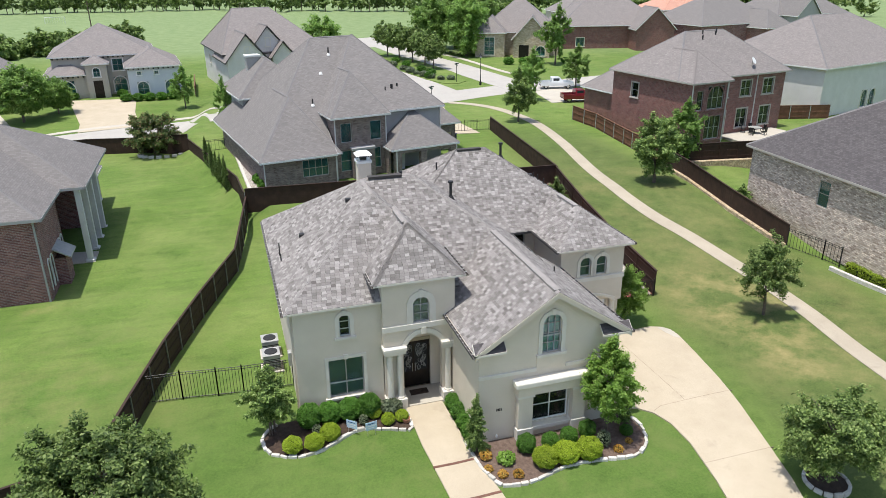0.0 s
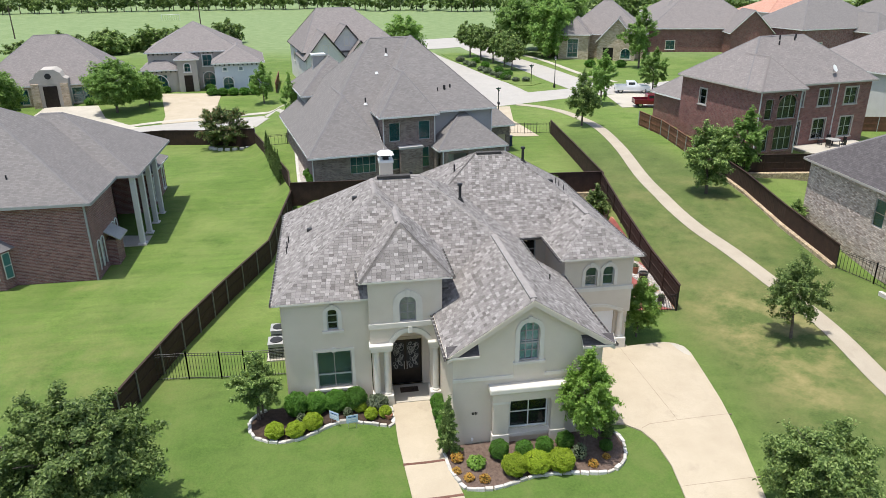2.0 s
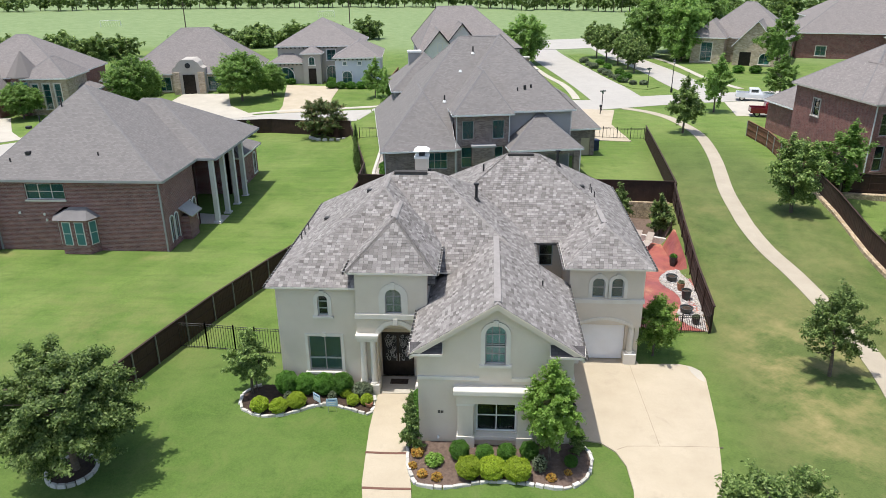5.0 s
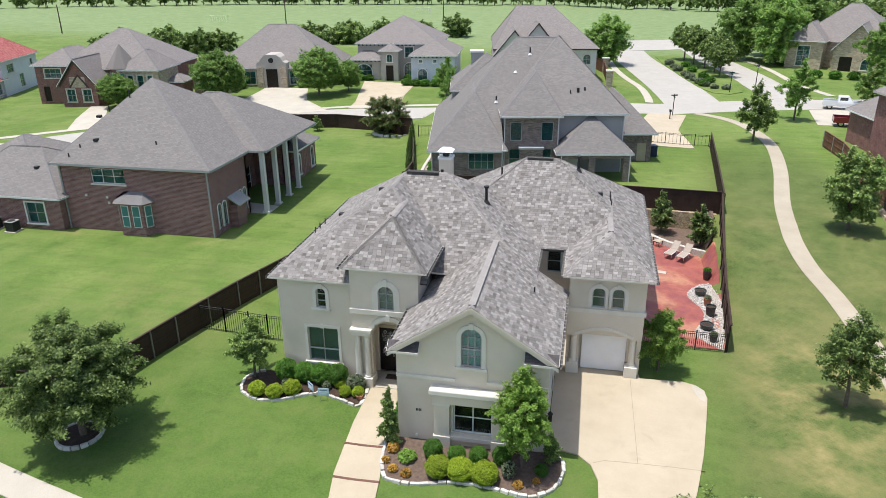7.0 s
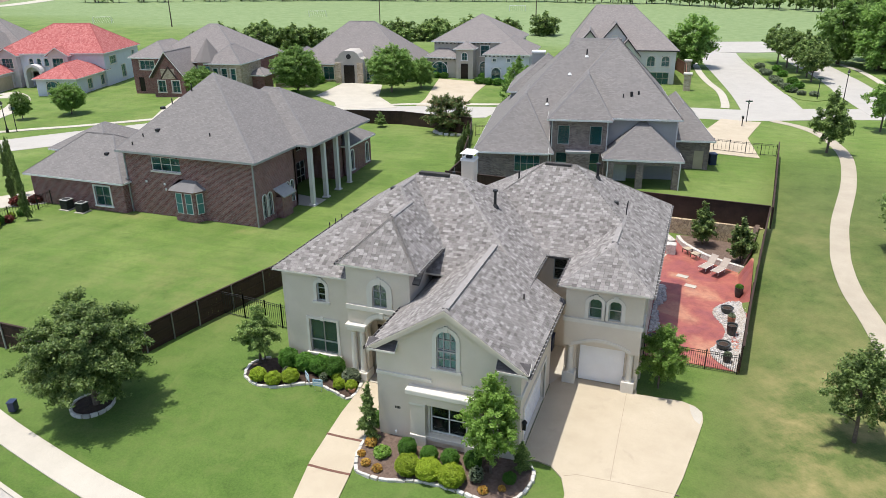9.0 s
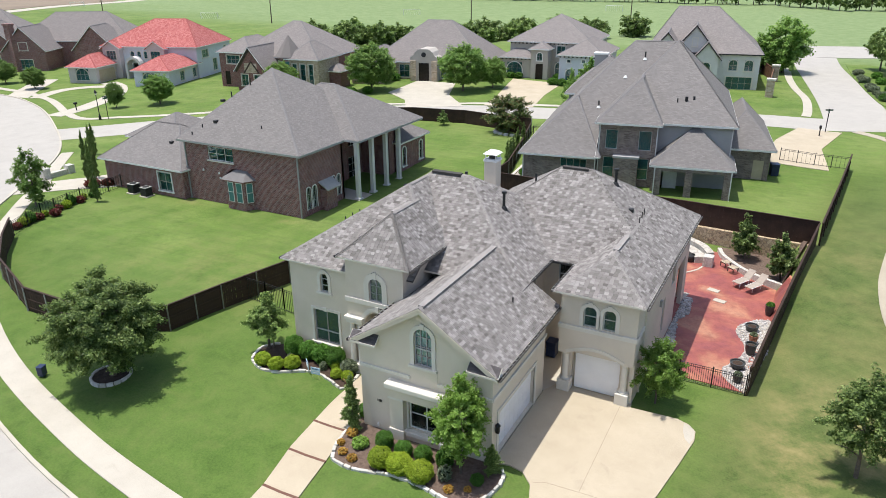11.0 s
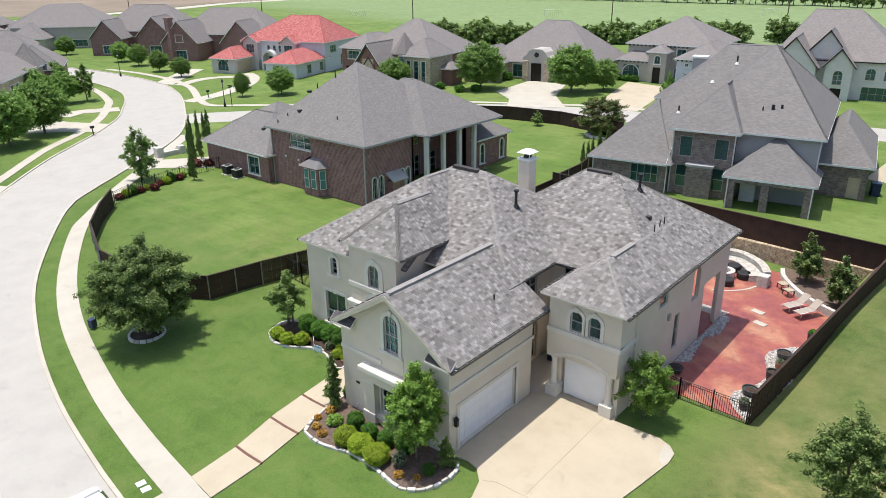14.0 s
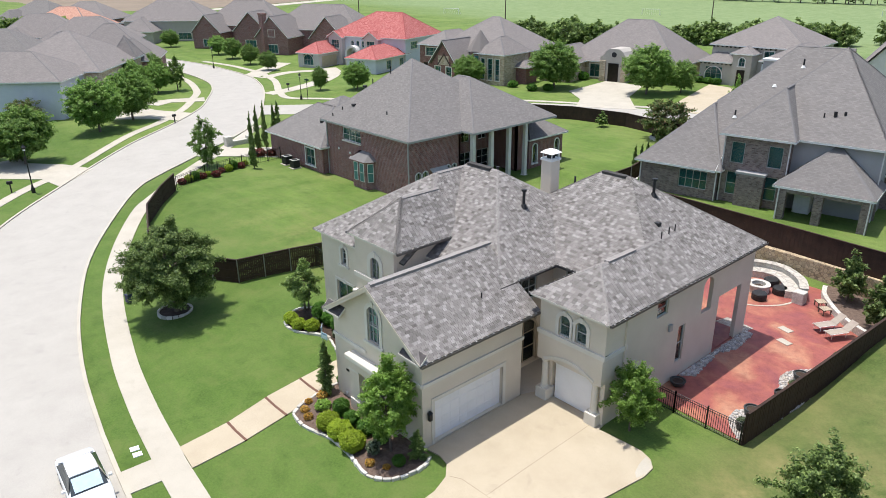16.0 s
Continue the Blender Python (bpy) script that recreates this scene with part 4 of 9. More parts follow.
def roof_block(parent, rect, planes, material, cap_mat, thick=0.17, fascia=None, label="", name="roof", caps=True, rims="LRFB", skip=None):
    """The roof over a rectangle as the lowest of its slopes, with thickness, hip and ridge caps and a fascia."""
    x0, x1, y0, y1 = rect
    verts, faces, uvs, edges = [], [], [], {}
    low = []
    def z(p, q):
        return p[0] * q[0] + p[1] * q[1] + p[2]
    rim = []
    for p, poly in slopes(rect, planes):
        g = Vector((p[0], p[1], 0))
        up = g.normalized()
        along = Vector((up.y, -up.x, 0))
        f = math.sqrt(1 + g.length ** 2)
        k = len(verts)
        verts += [(q[0], q[1], z(p, q)) for q in poly]
        uvs += [(along.x * q[0] + along.y * q[1], (up.x * q[0] + up.y * q[1]) * f) for q in poly]
        faces.append(tuple(range(k, k + len(poly))))
        k = len(verts)
        verts += [(q[0], q[1], z(p, q) - thick) for q in reversed(poly)]
        uvs += [(q[0], q[1]) for q in poly]
        faces.append(tuple(range(k, k + len(poly))))
        for i, q in enumerate(poly):
            r = poly[(i + 1) % len(poly)]
            on = [abs(q[0] - x0) + abs(r[0] - x0) < 1e-5, abs(q[0] - x1) + abs(r[0] - x1) < 1e-5, abs(q[1] - y0) + abs(r[1] - y0) < 1e-5, abs(q[1] - y1) + abs(r[1] - y1) < 1e-5]
            A, B = (q[0], q[1], z(p, q)), (r[0], r[1], z(p, r))
            if any(on):
                k = len(verts)
                verts += [A, (A[0], A[1], A[2] - thick), (B[0], B[1], B[2] - thick), B]
                uvs += [(0, 0), (0, 0.1), (0.3, 0.1), (0.3, 0)]
                faces.append((k, k + 1, k + 2, k + 3))
                if "LRFB"[on.index(True)] in rims:
                    rim.append((A, B))
            else:
                key = tuple(sorted(((round(A[0], 2), round(A[1], 2)), (round(B[0], 2), round(B[1], 2)))))
                edges.setdefault(key, (A, B))
    ob = pydata(name, verts, faces, material, parent, label, uvs)
    bm = bmesh.new()
    bm.from_mesh(ob.data)
    bmesh.ops.remove_doubles(bm, verts=bm.verts, dist=0.002)
    bm.to_mesh(ob.data)
    bm.free()
    c = Vector(((x0 + x1) / 2, (y0 + y1) / 2, 0))
    for A, B in rim:
        A, B = Vector(A), Vector(B)
        d = (B - A)
        d.z = 0
        if d.length < 1e-4:
            continue
        d.normalize()
        n = Vector((d.y, -d.x, 0))
        if n.dot(Vector((A.x, A.y, 0)) - c) < 0:
            n = -n
        fv = [tuple(P + n * off + Vector((0, 0, dz))) for P in (A, B) for off, dz in ((0.0, -0.01), (0.022, -0.01), (0.022, -thick - 0.02), (0.0, -thick - 0.02))]
        ff = [(i, (i + 1) % 4, 4 + (i + 1) % 4, 4 + i) for i in range(4)] + [(3, 2, 1, 0), (4, 5, 6, 7)]
        pydata("fascia", fv, ff, fascia or M_WHITE, ob)
    if caps:
        for A, B in edges.values():
            A, B = Vector(A), Vector(B)
            if (B - A).length < 0.2 or (skip and skip(A, B)):
                continue
            bm = bmesh.new()
            d = (B - A).normalized()
            s = d.cross(Vector((0, 0, 1))).normalized()
            up = s.cross(d)
            rows = []
            for P in (A, B):
                rows.append([bm.verts.new(P + s * u + up * v) for u, v in ((-0.14, -0.06), (0, 0.03), (0.14, -0.06), (0, -0.03))])
            for i in range(4):
                bm.faces.new((rows[0][i], rows[0][(i + 1) % 4], rows[1][(i + 1) % 4], rows[1][i]))
            part("ridge_cap", bm, cap_mat, ob)
    return ob


def hip(parent, rect, ze, s, material, cap_mat=None, sides="LRFB", extra=None, **kw):
    return roof_block(parent, rect, planes_of(*rect, ze, s, sides, extra), material, cap_mat or M_CAP_GREY, **kw)


def walls_round(parent, x0, x1, y0, y1, z0, z1, material, holes=None, gables=None, label=""):
    """Four walls of a block. holes: side letter to list of (u0, u1, z0, z1)."""
    holes, gables = holes or {}, gables or {}
    t = 0.25
    for side, a, b in (("F", (x0, y0), (x1, y0)), ("R", (x1, y0 + t), (x1, y1 - t)), ("B", (x1, y1), (x0, y1)), ("L", (x0, y1 - t), (x0, y0 + t))):
        hs = [(h[0] - (t if side in "RL" else 0), h[1] - (t if side in "RL" else 0), h[2], h[3]) for h in holes.get(side, [])]
        wall(parent, a, b, z0, z1, material, hs, t, gables.get(side), label=label)


def vent_pipe(parent, x, y, z, h, r=0.06, flared=False):
    bm = tube(bmesh.new(), (x, y, z - 0.15), (x, y, z + h), r)
    if flared:
        tube(bm, (x, y, z + h), (x, y, z + h + 0.12), r * 1.8, r * 1.8)
        tube(bm, (x, y, z - 0.12), (x, y, z + 0.15), r * 3, r * 1.4)
    part("vent_pipe", bm, M_DARKMETAL, parent, "dark metal roof vent pipe")


# ---- the stucco house ----
PAD = 0.95
house = thing("stucco_house", pose(11, 36, PAD), "two-storey beige stucco house with a weathered grey shingle roof", "house", world_based=True)
ZE, PITCH = 7.2, 0.67
# walls with openings: front left, tower, gabled wing, garage side, court, garage tower, right side, back, left side
WIN_A, WIN_B = (2.25, 2.81, 5.42, 6.63), (1.57, 3.39, 1.95, 4.16)
a, b = (2.0, 31.6), (6.42, 31.6)
wall(house, a, b, PAD - 0.4, 7.33, M_STUCCO, [WIN_A, WIN_B])
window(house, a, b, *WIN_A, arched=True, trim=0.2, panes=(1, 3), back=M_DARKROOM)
window(house, a, b, *WIN_B, trim=0.16, panes=(2, 1), frame_mat=M_STUCCO_GREY)
T = frame_of(a, b)
put("meeting_rail", box(bmesh.new(), 1.6, 3.36, -0.16, -0.07, 2.72, 2.79), T, M_FRAME, house)

a, b = (6.4, 31.2), (10.2, 31.2)
WIN_T = (1.57, 2.44, 5.80, 7.24)
wall(house, a, b, 4.1, 8.35, M_STUCCO, [WIN_T, (1.1, 3.1, 4.1, 5.1)])
window(house, a, b, *WIN_T, arched=True, trim=0.33, panes=(2, 3), sill=False, back=M_CANVAS, frame_mat=M_STUCCO_GREY)
T = frame_of(a, b)
put("string_course", box(bmesh.new(), -0.06, 3.86, -0.02, 0.12, 5.5, 5.8, 0.02), T, M_CREAM, house)
# entry arch: a round head below the string course
bm = ring(bmesh.new(), arch_pts(1.12, 3.08, 4.1, 4.12, 14), [(u, 5.12) if 0 < i < 16 else (u, 4.1) for i, (u, zz) in enumerate(arch_pts(1.1, 3.1, 4.1, 4.12, 14))], -0.25, -0.003)
put("arch_spandrel", bm, T, M_STUCCO, house)
put("arch_moulding", ring(bmesh.new(), arch_pts(1.12, 3.08, 4.2, 4.22, 14), arch_pts(0.88, 3.32, 4.2, 4.22, 14), -0.05, 0.07), T, M_CREAM, house)
put("keystone", box(bmesh.new(), 1.98, 2.22, 0.0, 0.14, 5.16, 5.56, 0.02), T, M_CREAM, house)
for u0, u1 in ((0.02, 1.1), (3.1, 3.78)):
    put("capital", box(bmesh.new(), u0 - 0.1, u1 + 0.06, -0.75, 0.32, 4.42, 4.62, 0.03), T, M_CREAM, house)
    put("capital", box(bmesh.new(), u0 - 0.03, u1, -0.7, 0.24, 4.2, 4.42, 0.03), T, M_CREAM, house)
    put("pedestal", box(bmesh.new(), u0 - 0.02, u1 + 0.02, -0.65, 0.3, PAD - 0.3, 1.55, 0.03), T, M_CREAM, house)
    cols = (0.28, 0.82) if u0 < 1 else (3.42,)
    for c in cols:
        for d in (0.02,):
            bm = lathe(bmesh.new(), [(0.22, 1.53), (0.22, 1.62), (0.17, 1.68), (0.175, 1.7), (0.165, 3.2), (0.145, 4.08), (0.19, 4.14), (0.19, 4.22)], 20, (c, d))
            put("column", bm, T, M_CREAM, house)
    put("pier", box(bmesh.new(), u0 + 0.05, u1 - 0.04, -0.62, -0.18, 1.5, 4.25), T, M_STUCCO, house)
# porch: side walls, ceiling, floor, back wall and the iron double door
wall(house, (6.4, 32.95), (6.4, 31.46), 4.1, 8.35, M_STUCCO)
wall(house, (10.2, 31.46), (10.2, 34.6), PAD - 0.4, 8.35, M_STUCCO)
boxed("porch_ceiling", (6.65, 9.95, 31.45, 32.7, 5.2, 5.3), M_STUCCO, house)
boxed("porch_floor", (6.45, 10.15, 30.98, 32.8, PAD - 0.3, 1.03), M_WALKWAY, house)
a, b = (6.65, 32.7), (9.95, 32.7)
wall(house, a, b, PAD - 0.3, 5.3, M_STUCCO, [(0.78, 2.62, 1.03, 3.9)])
T = frame_of(a, b)
door = put("entry_door", box(bmesh.new(), 0.8, 2.6, -0.2, -0.1, 1.04, 3.88, 0.01), T, M_DOOR, house, "black iron double entry door with scrollwork")
for u0 in (0.93, 1.75):
    put("door_glass", box(bmesh.new(), u0, u0 + 0.72, -0.11, -0.09, 2.0, 3.7), T, M_DARKROOM, door)
    rnd = random.Random(3)
    for k in range(30):
        bm = bmesh.new()
        cx, cz, r = u0 + rnd.uniform(0.12, 0.6), rnd.uniform(2.1, 3.6), rnd.uniform(0.07, 0.15)
        pts = [(cx + r * (1 - t / 14) * math.cos(t * 0.55 + k), -0.08, cz + 1.5 * r * (1 - t / 14) * math.sin(t * 0.55 + k)) for t in range(12)]
        for p, q in zip(pts, pts[1:]):
            tube(bm, p, q, 0.013, seg=4)
        bmesh.ops.remove_doubles(bm, verts=bm.verts, dist=0.012)
        put("scroll", bm, T, M_PLASTIC, door)
for u in (1.62, 1.78):
    put("door_handle", tube(bmesh.new(), (u, -0.06, 2.0), (u, -0.06, 2.5), 0.02), T, M_CHROME, door)
put("door_mat", box(bmesh.new(), 1.3, 2.3, 0.3, 0.8, 1.03, 1.05), T, M_MULCH, house)
put("transom", box(bmesh.new(), 0.78, 2.62, -0.05, 0.02, 3.9, 4.1), T, M_TANWOOD, house)

# gabled wing
GX0, GX1, GY = 10.05, 17.45, 27.1
a, b = (GX0, GY), (GX1, GY)
WIN_G, WIN_BAY = (3.21, 4.2, 5.34, 7.41), (2.83, 4.77, 1.52, 3.32)
wall(house, a, b, PAD - 0.5, 6.2, M_STUCCO, [(3.21, 4.2, 5.34, 6.2), WIN_BAY])
T = frame_of(a, b)
gw, sl = GX1 - GX0, 0.646
verts = [(0, 6.2), (3.21, 6.2), (3.21, 7.41), (4.2, 7.41), (4.2, 6.2), (gw, 6.2), (gw, 6.22), (gw / 2, 6.22 + sl * gw / 2), (0, 6.22)]
for polygon in ([(0, 6.2), (3.21, 6.2), (3.21, 6.22 + sl * 3.21), (0, 6.22)], [(4.2, 6.2), (gw, 6.2), (gw, 6.22), (4.2, 6.22 + sl * (gw - 4.2))],
                [(3.21, 7.41), (4.2, 7.41), (4.2, 6.22 + sl * (gw - 4.2)), (gw / 2, 6.22 + sl * gw / 2), (3.21, 6.22 + sl * 3.21)]):
    bm = bmesh.new()
    fr = [bm.verts.new((u, 0, zz)) for u, zz in polygon]
    bk = [bm.verts.new((u, -0.25, zz)) for u, zz in polygon]
    bm.faces.new(fr)
    bm.faces.new(bk[::-1])
    for i in range(len(fr)):
        bm.faces.new((fr[i], bk[i], bk[(i + 1) % len(fr)], fr[(i + 1) % len(fr)]))
    put("gable_wall", bm, T, M_STUCCO, house)
window(house, a, b, *WIN_G, arched=True, trim=0.21, panes=(3, 4), back=M_TEALBLIND, frame_mat=M_STUCCO_GREY)
put("meeting_rail", box(bmesh.new(), 3.24, 4.17, -0.16, -0.06, 6.22, 6.29), T, M_FRAME, house)
put("sill_panel", box(bmesh.new(), 2.95, 4.5, -0.02, 0.03, 4.62, 5.2), T, M_STUCCO, house)
for u0, u1 in ((-0.02, 2.95), (4.5, gw + 0.02)):
    put("string_course", box(bmesh.new(), u0, u1, -0.02, 0.08, 4.45, 4.64, 0.02), T, M_CREAM, house)
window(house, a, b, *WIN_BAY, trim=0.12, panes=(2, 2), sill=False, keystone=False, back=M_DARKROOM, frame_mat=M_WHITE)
put("window_hood", box(bmesh.new(), 1.72, 5.7, -0.02, 0.6, 3.9, 4.2, 0.06), T, M_CREAM, house, "projecting cream window hood")
put("hood_moulding", box(bmesh.new(), 1.85, 5.57, -0.02, 0.5, 3.42, 3.9, 0.02), T, M_STUCCO, house)
for u0, u1 in ((1.92, 2.7), (4.83, 5.55)):
    put("pilaster", box(bmesh.new(), u0, u1, -0.02, 0.4, 1.35, 3.3, 0.01), T, M_STUCCO, house)
    put("pilaster_cap", box(bmesh.new(), u0 - 0.06, u1 + 0.06, -0.02, 0.48, 3.28, 3.44, 0.02), T, M_CREAM, house)
    put("pilaster_base", box(bmesh.new(), u0 - 0.05, u1 + 0.05, -0.02, 0.47, PAD - 0.4, 1.5, 0.02), T, M_CREAM, house)
put("window_apron", box(bmesh.new(), 2.65, 4.9, -0.02, 0.34, 1.24, 1.46, 0.02), T, M_CREAM, house)
put("apron_wall", box(bmesh.new(), 2.7, 4.85, -0.02, 0.22, PAD - 0.4, 1.24), T, M_STUCCO, house)
for k in range(4):
    put("number_plate", box(bmesh.new(), 0.94 + 0.075 * k, 0.985 + 0.075 * k, 0.0, 0.02, 2.53, 2.67), T, M_IRON, house, "dark bars of an unreadable house number")
put("wall_lamp", lathe(bmesh.new(), [(0.05, 1.05), (0.07, 1.12), (0.05, 1.2)], 10, (0.95, 0.06)), T, M_WHITE, house)
wall(house, (GX0, 32.9), (GX0, GY + 0.25), PAD - 0.5, 6.2, M_STUCCO)
a, b = (GX1, GY + 0.25), (GX1, 34.1)
wall(house, a, b, PAD - 0.5, 6.2, M_STUCCO, [(0.5, 5.3, 1.04, 3.42)])
T = frame_of(a, b)
put("string_course", box(bmesh.new(), -0.25, 6.85, -0.02, 0.08, 4.45, 4.64, 0.02), T, M_CREAM, house)
gd = put("garage_door", box(bmesh.new(), 0.5, 5.3, -0.26, -0.2, 1.04, 3.42), T, M_GARAGE, house, "white panelled double garage door")
for j in range(4):
    for k in range(8):
        put("door_panel", box(bmesh.new(), 0.56 + 0.596 * k, 1.1 + 0.596 * k, -0.21, -0.185, 1.1 + 0.585 * j, 1.58 + 0.585 * j, 0.012), T, M_GARAGE, gd)
for u0, u1, a0, a1 in ((0.3, 0.5, PAD - 0.3, 3.62), (5.3, 5.5, PAD - 0.3, 3.62), (0.5, 5.3, 3.42, 3.62)):
    put("door_surround", box(bmesh.new(), u0, u1, -0.05, 0.05, a0, a1), T, M_CREAM, house)
lamp = put("wall_lantern", box(bmesh.new(), 0.02, 0.2, 0.05, 0.23, 2.55, 2.95, 0.02), T, M_IRON, house, "black wall lantern")
put("lantern_top", lathe(bmesh.new(), [(0.15, 2.95), (0.02, 3.12)], 8, (0.11, 0.14)), T, M_IRON, lamp)
wall(house, (GX1 - 0.26, 34.1), (15.62, 34.1), PAD - 0.4, 6.2, M_STUCCO)
# court between the wings
a, b = (15.6, 34.1), (15.6, 38.7)
wall(house, a, b, PAD - 0.4, 7.45, M_STUCCO, [(1.4, 3.2, 5.3, 6.8), (1.3, 3.3, 1.2, 4.1)])
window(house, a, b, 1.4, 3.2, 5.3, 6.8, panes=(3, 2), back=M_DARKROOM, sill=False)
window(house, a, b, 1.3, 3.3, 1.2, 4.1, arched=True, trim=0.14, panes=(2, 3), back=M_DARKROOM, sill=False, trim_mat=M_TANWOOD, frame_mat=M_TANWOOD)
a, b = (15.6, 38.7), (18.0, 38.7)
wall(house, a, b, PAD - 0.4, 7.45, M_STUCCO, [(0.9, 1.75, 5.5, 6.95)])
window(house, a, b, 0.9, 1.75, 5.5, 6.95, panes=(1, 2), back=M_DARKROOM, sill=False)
wall(house, (18.0, 38.7), (18.0, 35.76), PAD - 0.4, 7.36, M_STUCCO)
# garage tower
a, b = (18.0, 34.85), (22.2, 34.85)
W1, W2 = (1.28, 2.01, 5.23, 6.46), (2.36, 3.06, 5.23, 6.46)
wall(house, a, b, 3.5, 7.33, M_STUCCO, [W1, W2])
for w in (W1, W2):
    window(house, a, b, *w, arched=True, trim=0.2, panes=(1, 2), sill=False, back=M_BLIND)
T = frame_of(a, b)
put("string_course", box(bmesh.new(), -0.08, 4.28, -0.3, 0.12, 4.9, 5.16, 0.02), T, M_CREAM, house)
put("garage_header", ring(bmesh.new(), [(0.012 + 4.176 * k / 14, 3.42 + 0.48 * math.sin(math.pi * min(1, max(0, (k - 2) / 10)))) for k in range(15)], [(0.012 + 4.176 * k / 14, 4.92) for k in range(15)], -0.3, 0.1), T, M_STUCCO, house)
put("arch_moulding", ring(bmesh.new(), [(0.5 + 3.2 * k / 14, 3.46 + 0.42 * math.sin(math.pi * k / 14)) for k in range(15)], [(0.45 + 3.3 * k / 14, 3.62 + 0.44 * math.sin(math.pi * k / 14)) for k in range(15)], 0.06, 0.16), T, M_CREAM, house)
wall(house, (18.0, 35.5), (21.94, 35.5), PAD - 0.4, 3.9, M_STUCCO, [(0.9, 3.4, 1.04, 3.35)])
gd = put("garage_door", box(bmesh.new(), 0.9, 3.4, -0.5, -0.44, 1.04, 3.6), T, M_GARAGE, house, "white panelled single garage door")
for j in range(4):
    for k in range(4):
        put("door_panel", box(bmesh.new(), 0.96 + 0.61 * k, 1.5 + 0.61 * k, -0.85, -0.825, 1.1 + 0.57 * j, 1.57 + 0.57 * j, 0.012), T, M_GARAGE, gd)
for u in (0.42, 3.72):
    put("column", lathe(bmesh.new(), [(0.24, 1.64), (0.24, 1.72), (0.18, 1.8), (0.175, 2.8), (0.16, 3.26), (0.22, 3.34), (0.22, 3.44)], 20, (u, -0.12)), T, M_CREAM, house)
    put("pedestal", box(bmesh.new(), u - 0.36, u + 0.36, -0.55, 0.2, PAD - 0.4, 1.66, 0.03), T, M_CREAM, house)
    put("pier", box(bmesh.new(), u - 0.3, u + 0.3, -0.62, -0.34, 1.7, 3.6), T, M_STUCCO, house)
wall(house, (18.0, 35.76), (18.0, 35.11), 3.5, 7.36, M_STUCCO)
# right side with its windows and the open porch
a, b = (22.2, 35.1), (22.2, 49.74)
R1, R2, R3, R4, R5 = (4.2, 5.25, 5.65, 6.6), (6.65, 7.35, 1.98, 4.3), (8.95, 10.05, 4.28, 6.45), (10.95, 13.65, PAD, 4.75), (12.05, 12.5, 6.72, 7.02)
wall(house, a, b, PAD - 0.4, 7.45, M_STUCCO, [R1, R2, R3, R4, R5])
window(house, a, b, *R1, panes=(1, 2), back=M_DARKROOM, sill=False)
window(house, a, b, *R2, panes=(1, 2), back=M_DARKROOM, sill=False)
put("wall_vent", box(bmesh.new(), 5.45, 5.75, 0.0, 0.16, 4.45, 4.85, 0.03), frame_of(a, b), M_PLASTIC, house)
window(house, a, b, *R5, panes=(1, 1), back=M_DARKROOM, sill=False)
T = frame_of(a, b)
put("arch_head", ring(bmesh.new(), arch_pts(8.96, 10.04, 5.88, 5.9, 10), [(u, 6.45) for u, zz in arch_pts(8.95, 10.05, 5.88, 5.9, 10)], -0.24, -0.01), T, M_STUCCO, house)
put("string_course", box(bmesh.new(), -0.25, 1.6, -0.02, 0.08, 4.9, 5.16, 0.02), T, M_CREAM, house)
put("downpipe", box(bmesh.new(), 1.35, 1.45, 0.0, 0.1, PAD, 7.1), T, M_STUCCO, house)
wall(house, (22.2, 50.0), (9.0, 50.0), PAD - 0.4, 7.45, M_STUCCO, [(0.5, 4.0, PAD, 4.7)])
wall(house, (18.0, 49.74), (18.0, 43.4), PAD - 0.4, 7.45, M_STUCCO, [(1.5, 4.5, PAD, 3.4)], name="porch_wall")
boxed("porch_floor", (18.0, 22.1, 43.4, 49.9, PAD - 0.3, PAD + 0.06), M_PATIO, house)
boxed("porch_ceiling", (18.0, 21.9, 43.4, 49.7, 7.0, 7.1), M_STUCCO, house)
wall(house, (9.0, 50.0), (9.0, 45.3), PAD - 0.4, 7.45, M_STUCCO)
wall(house, (9.0, 45.3), (2.0, 45.3), PAD - 0.4, 7.45, M_STUCCO)
wall(house, (2.0, 45.3), (2.0, 31.85), PAD - 0.4, 7.45, M_STUCCO)
T = frame_of((2.0, 45.3), (2.0, 31.85))
put("meter_box", box(bmesh.new(), 10.2, 10.6, 0.0, 0.18, 2.4, 3.2, 0.02), T, M_PLASTIC, house)
put("downpipe", box(bmesh.new(), 13.2, 13.3, 0.0, 0.1, PAD, 7.1), T, M_STUCCO, house)

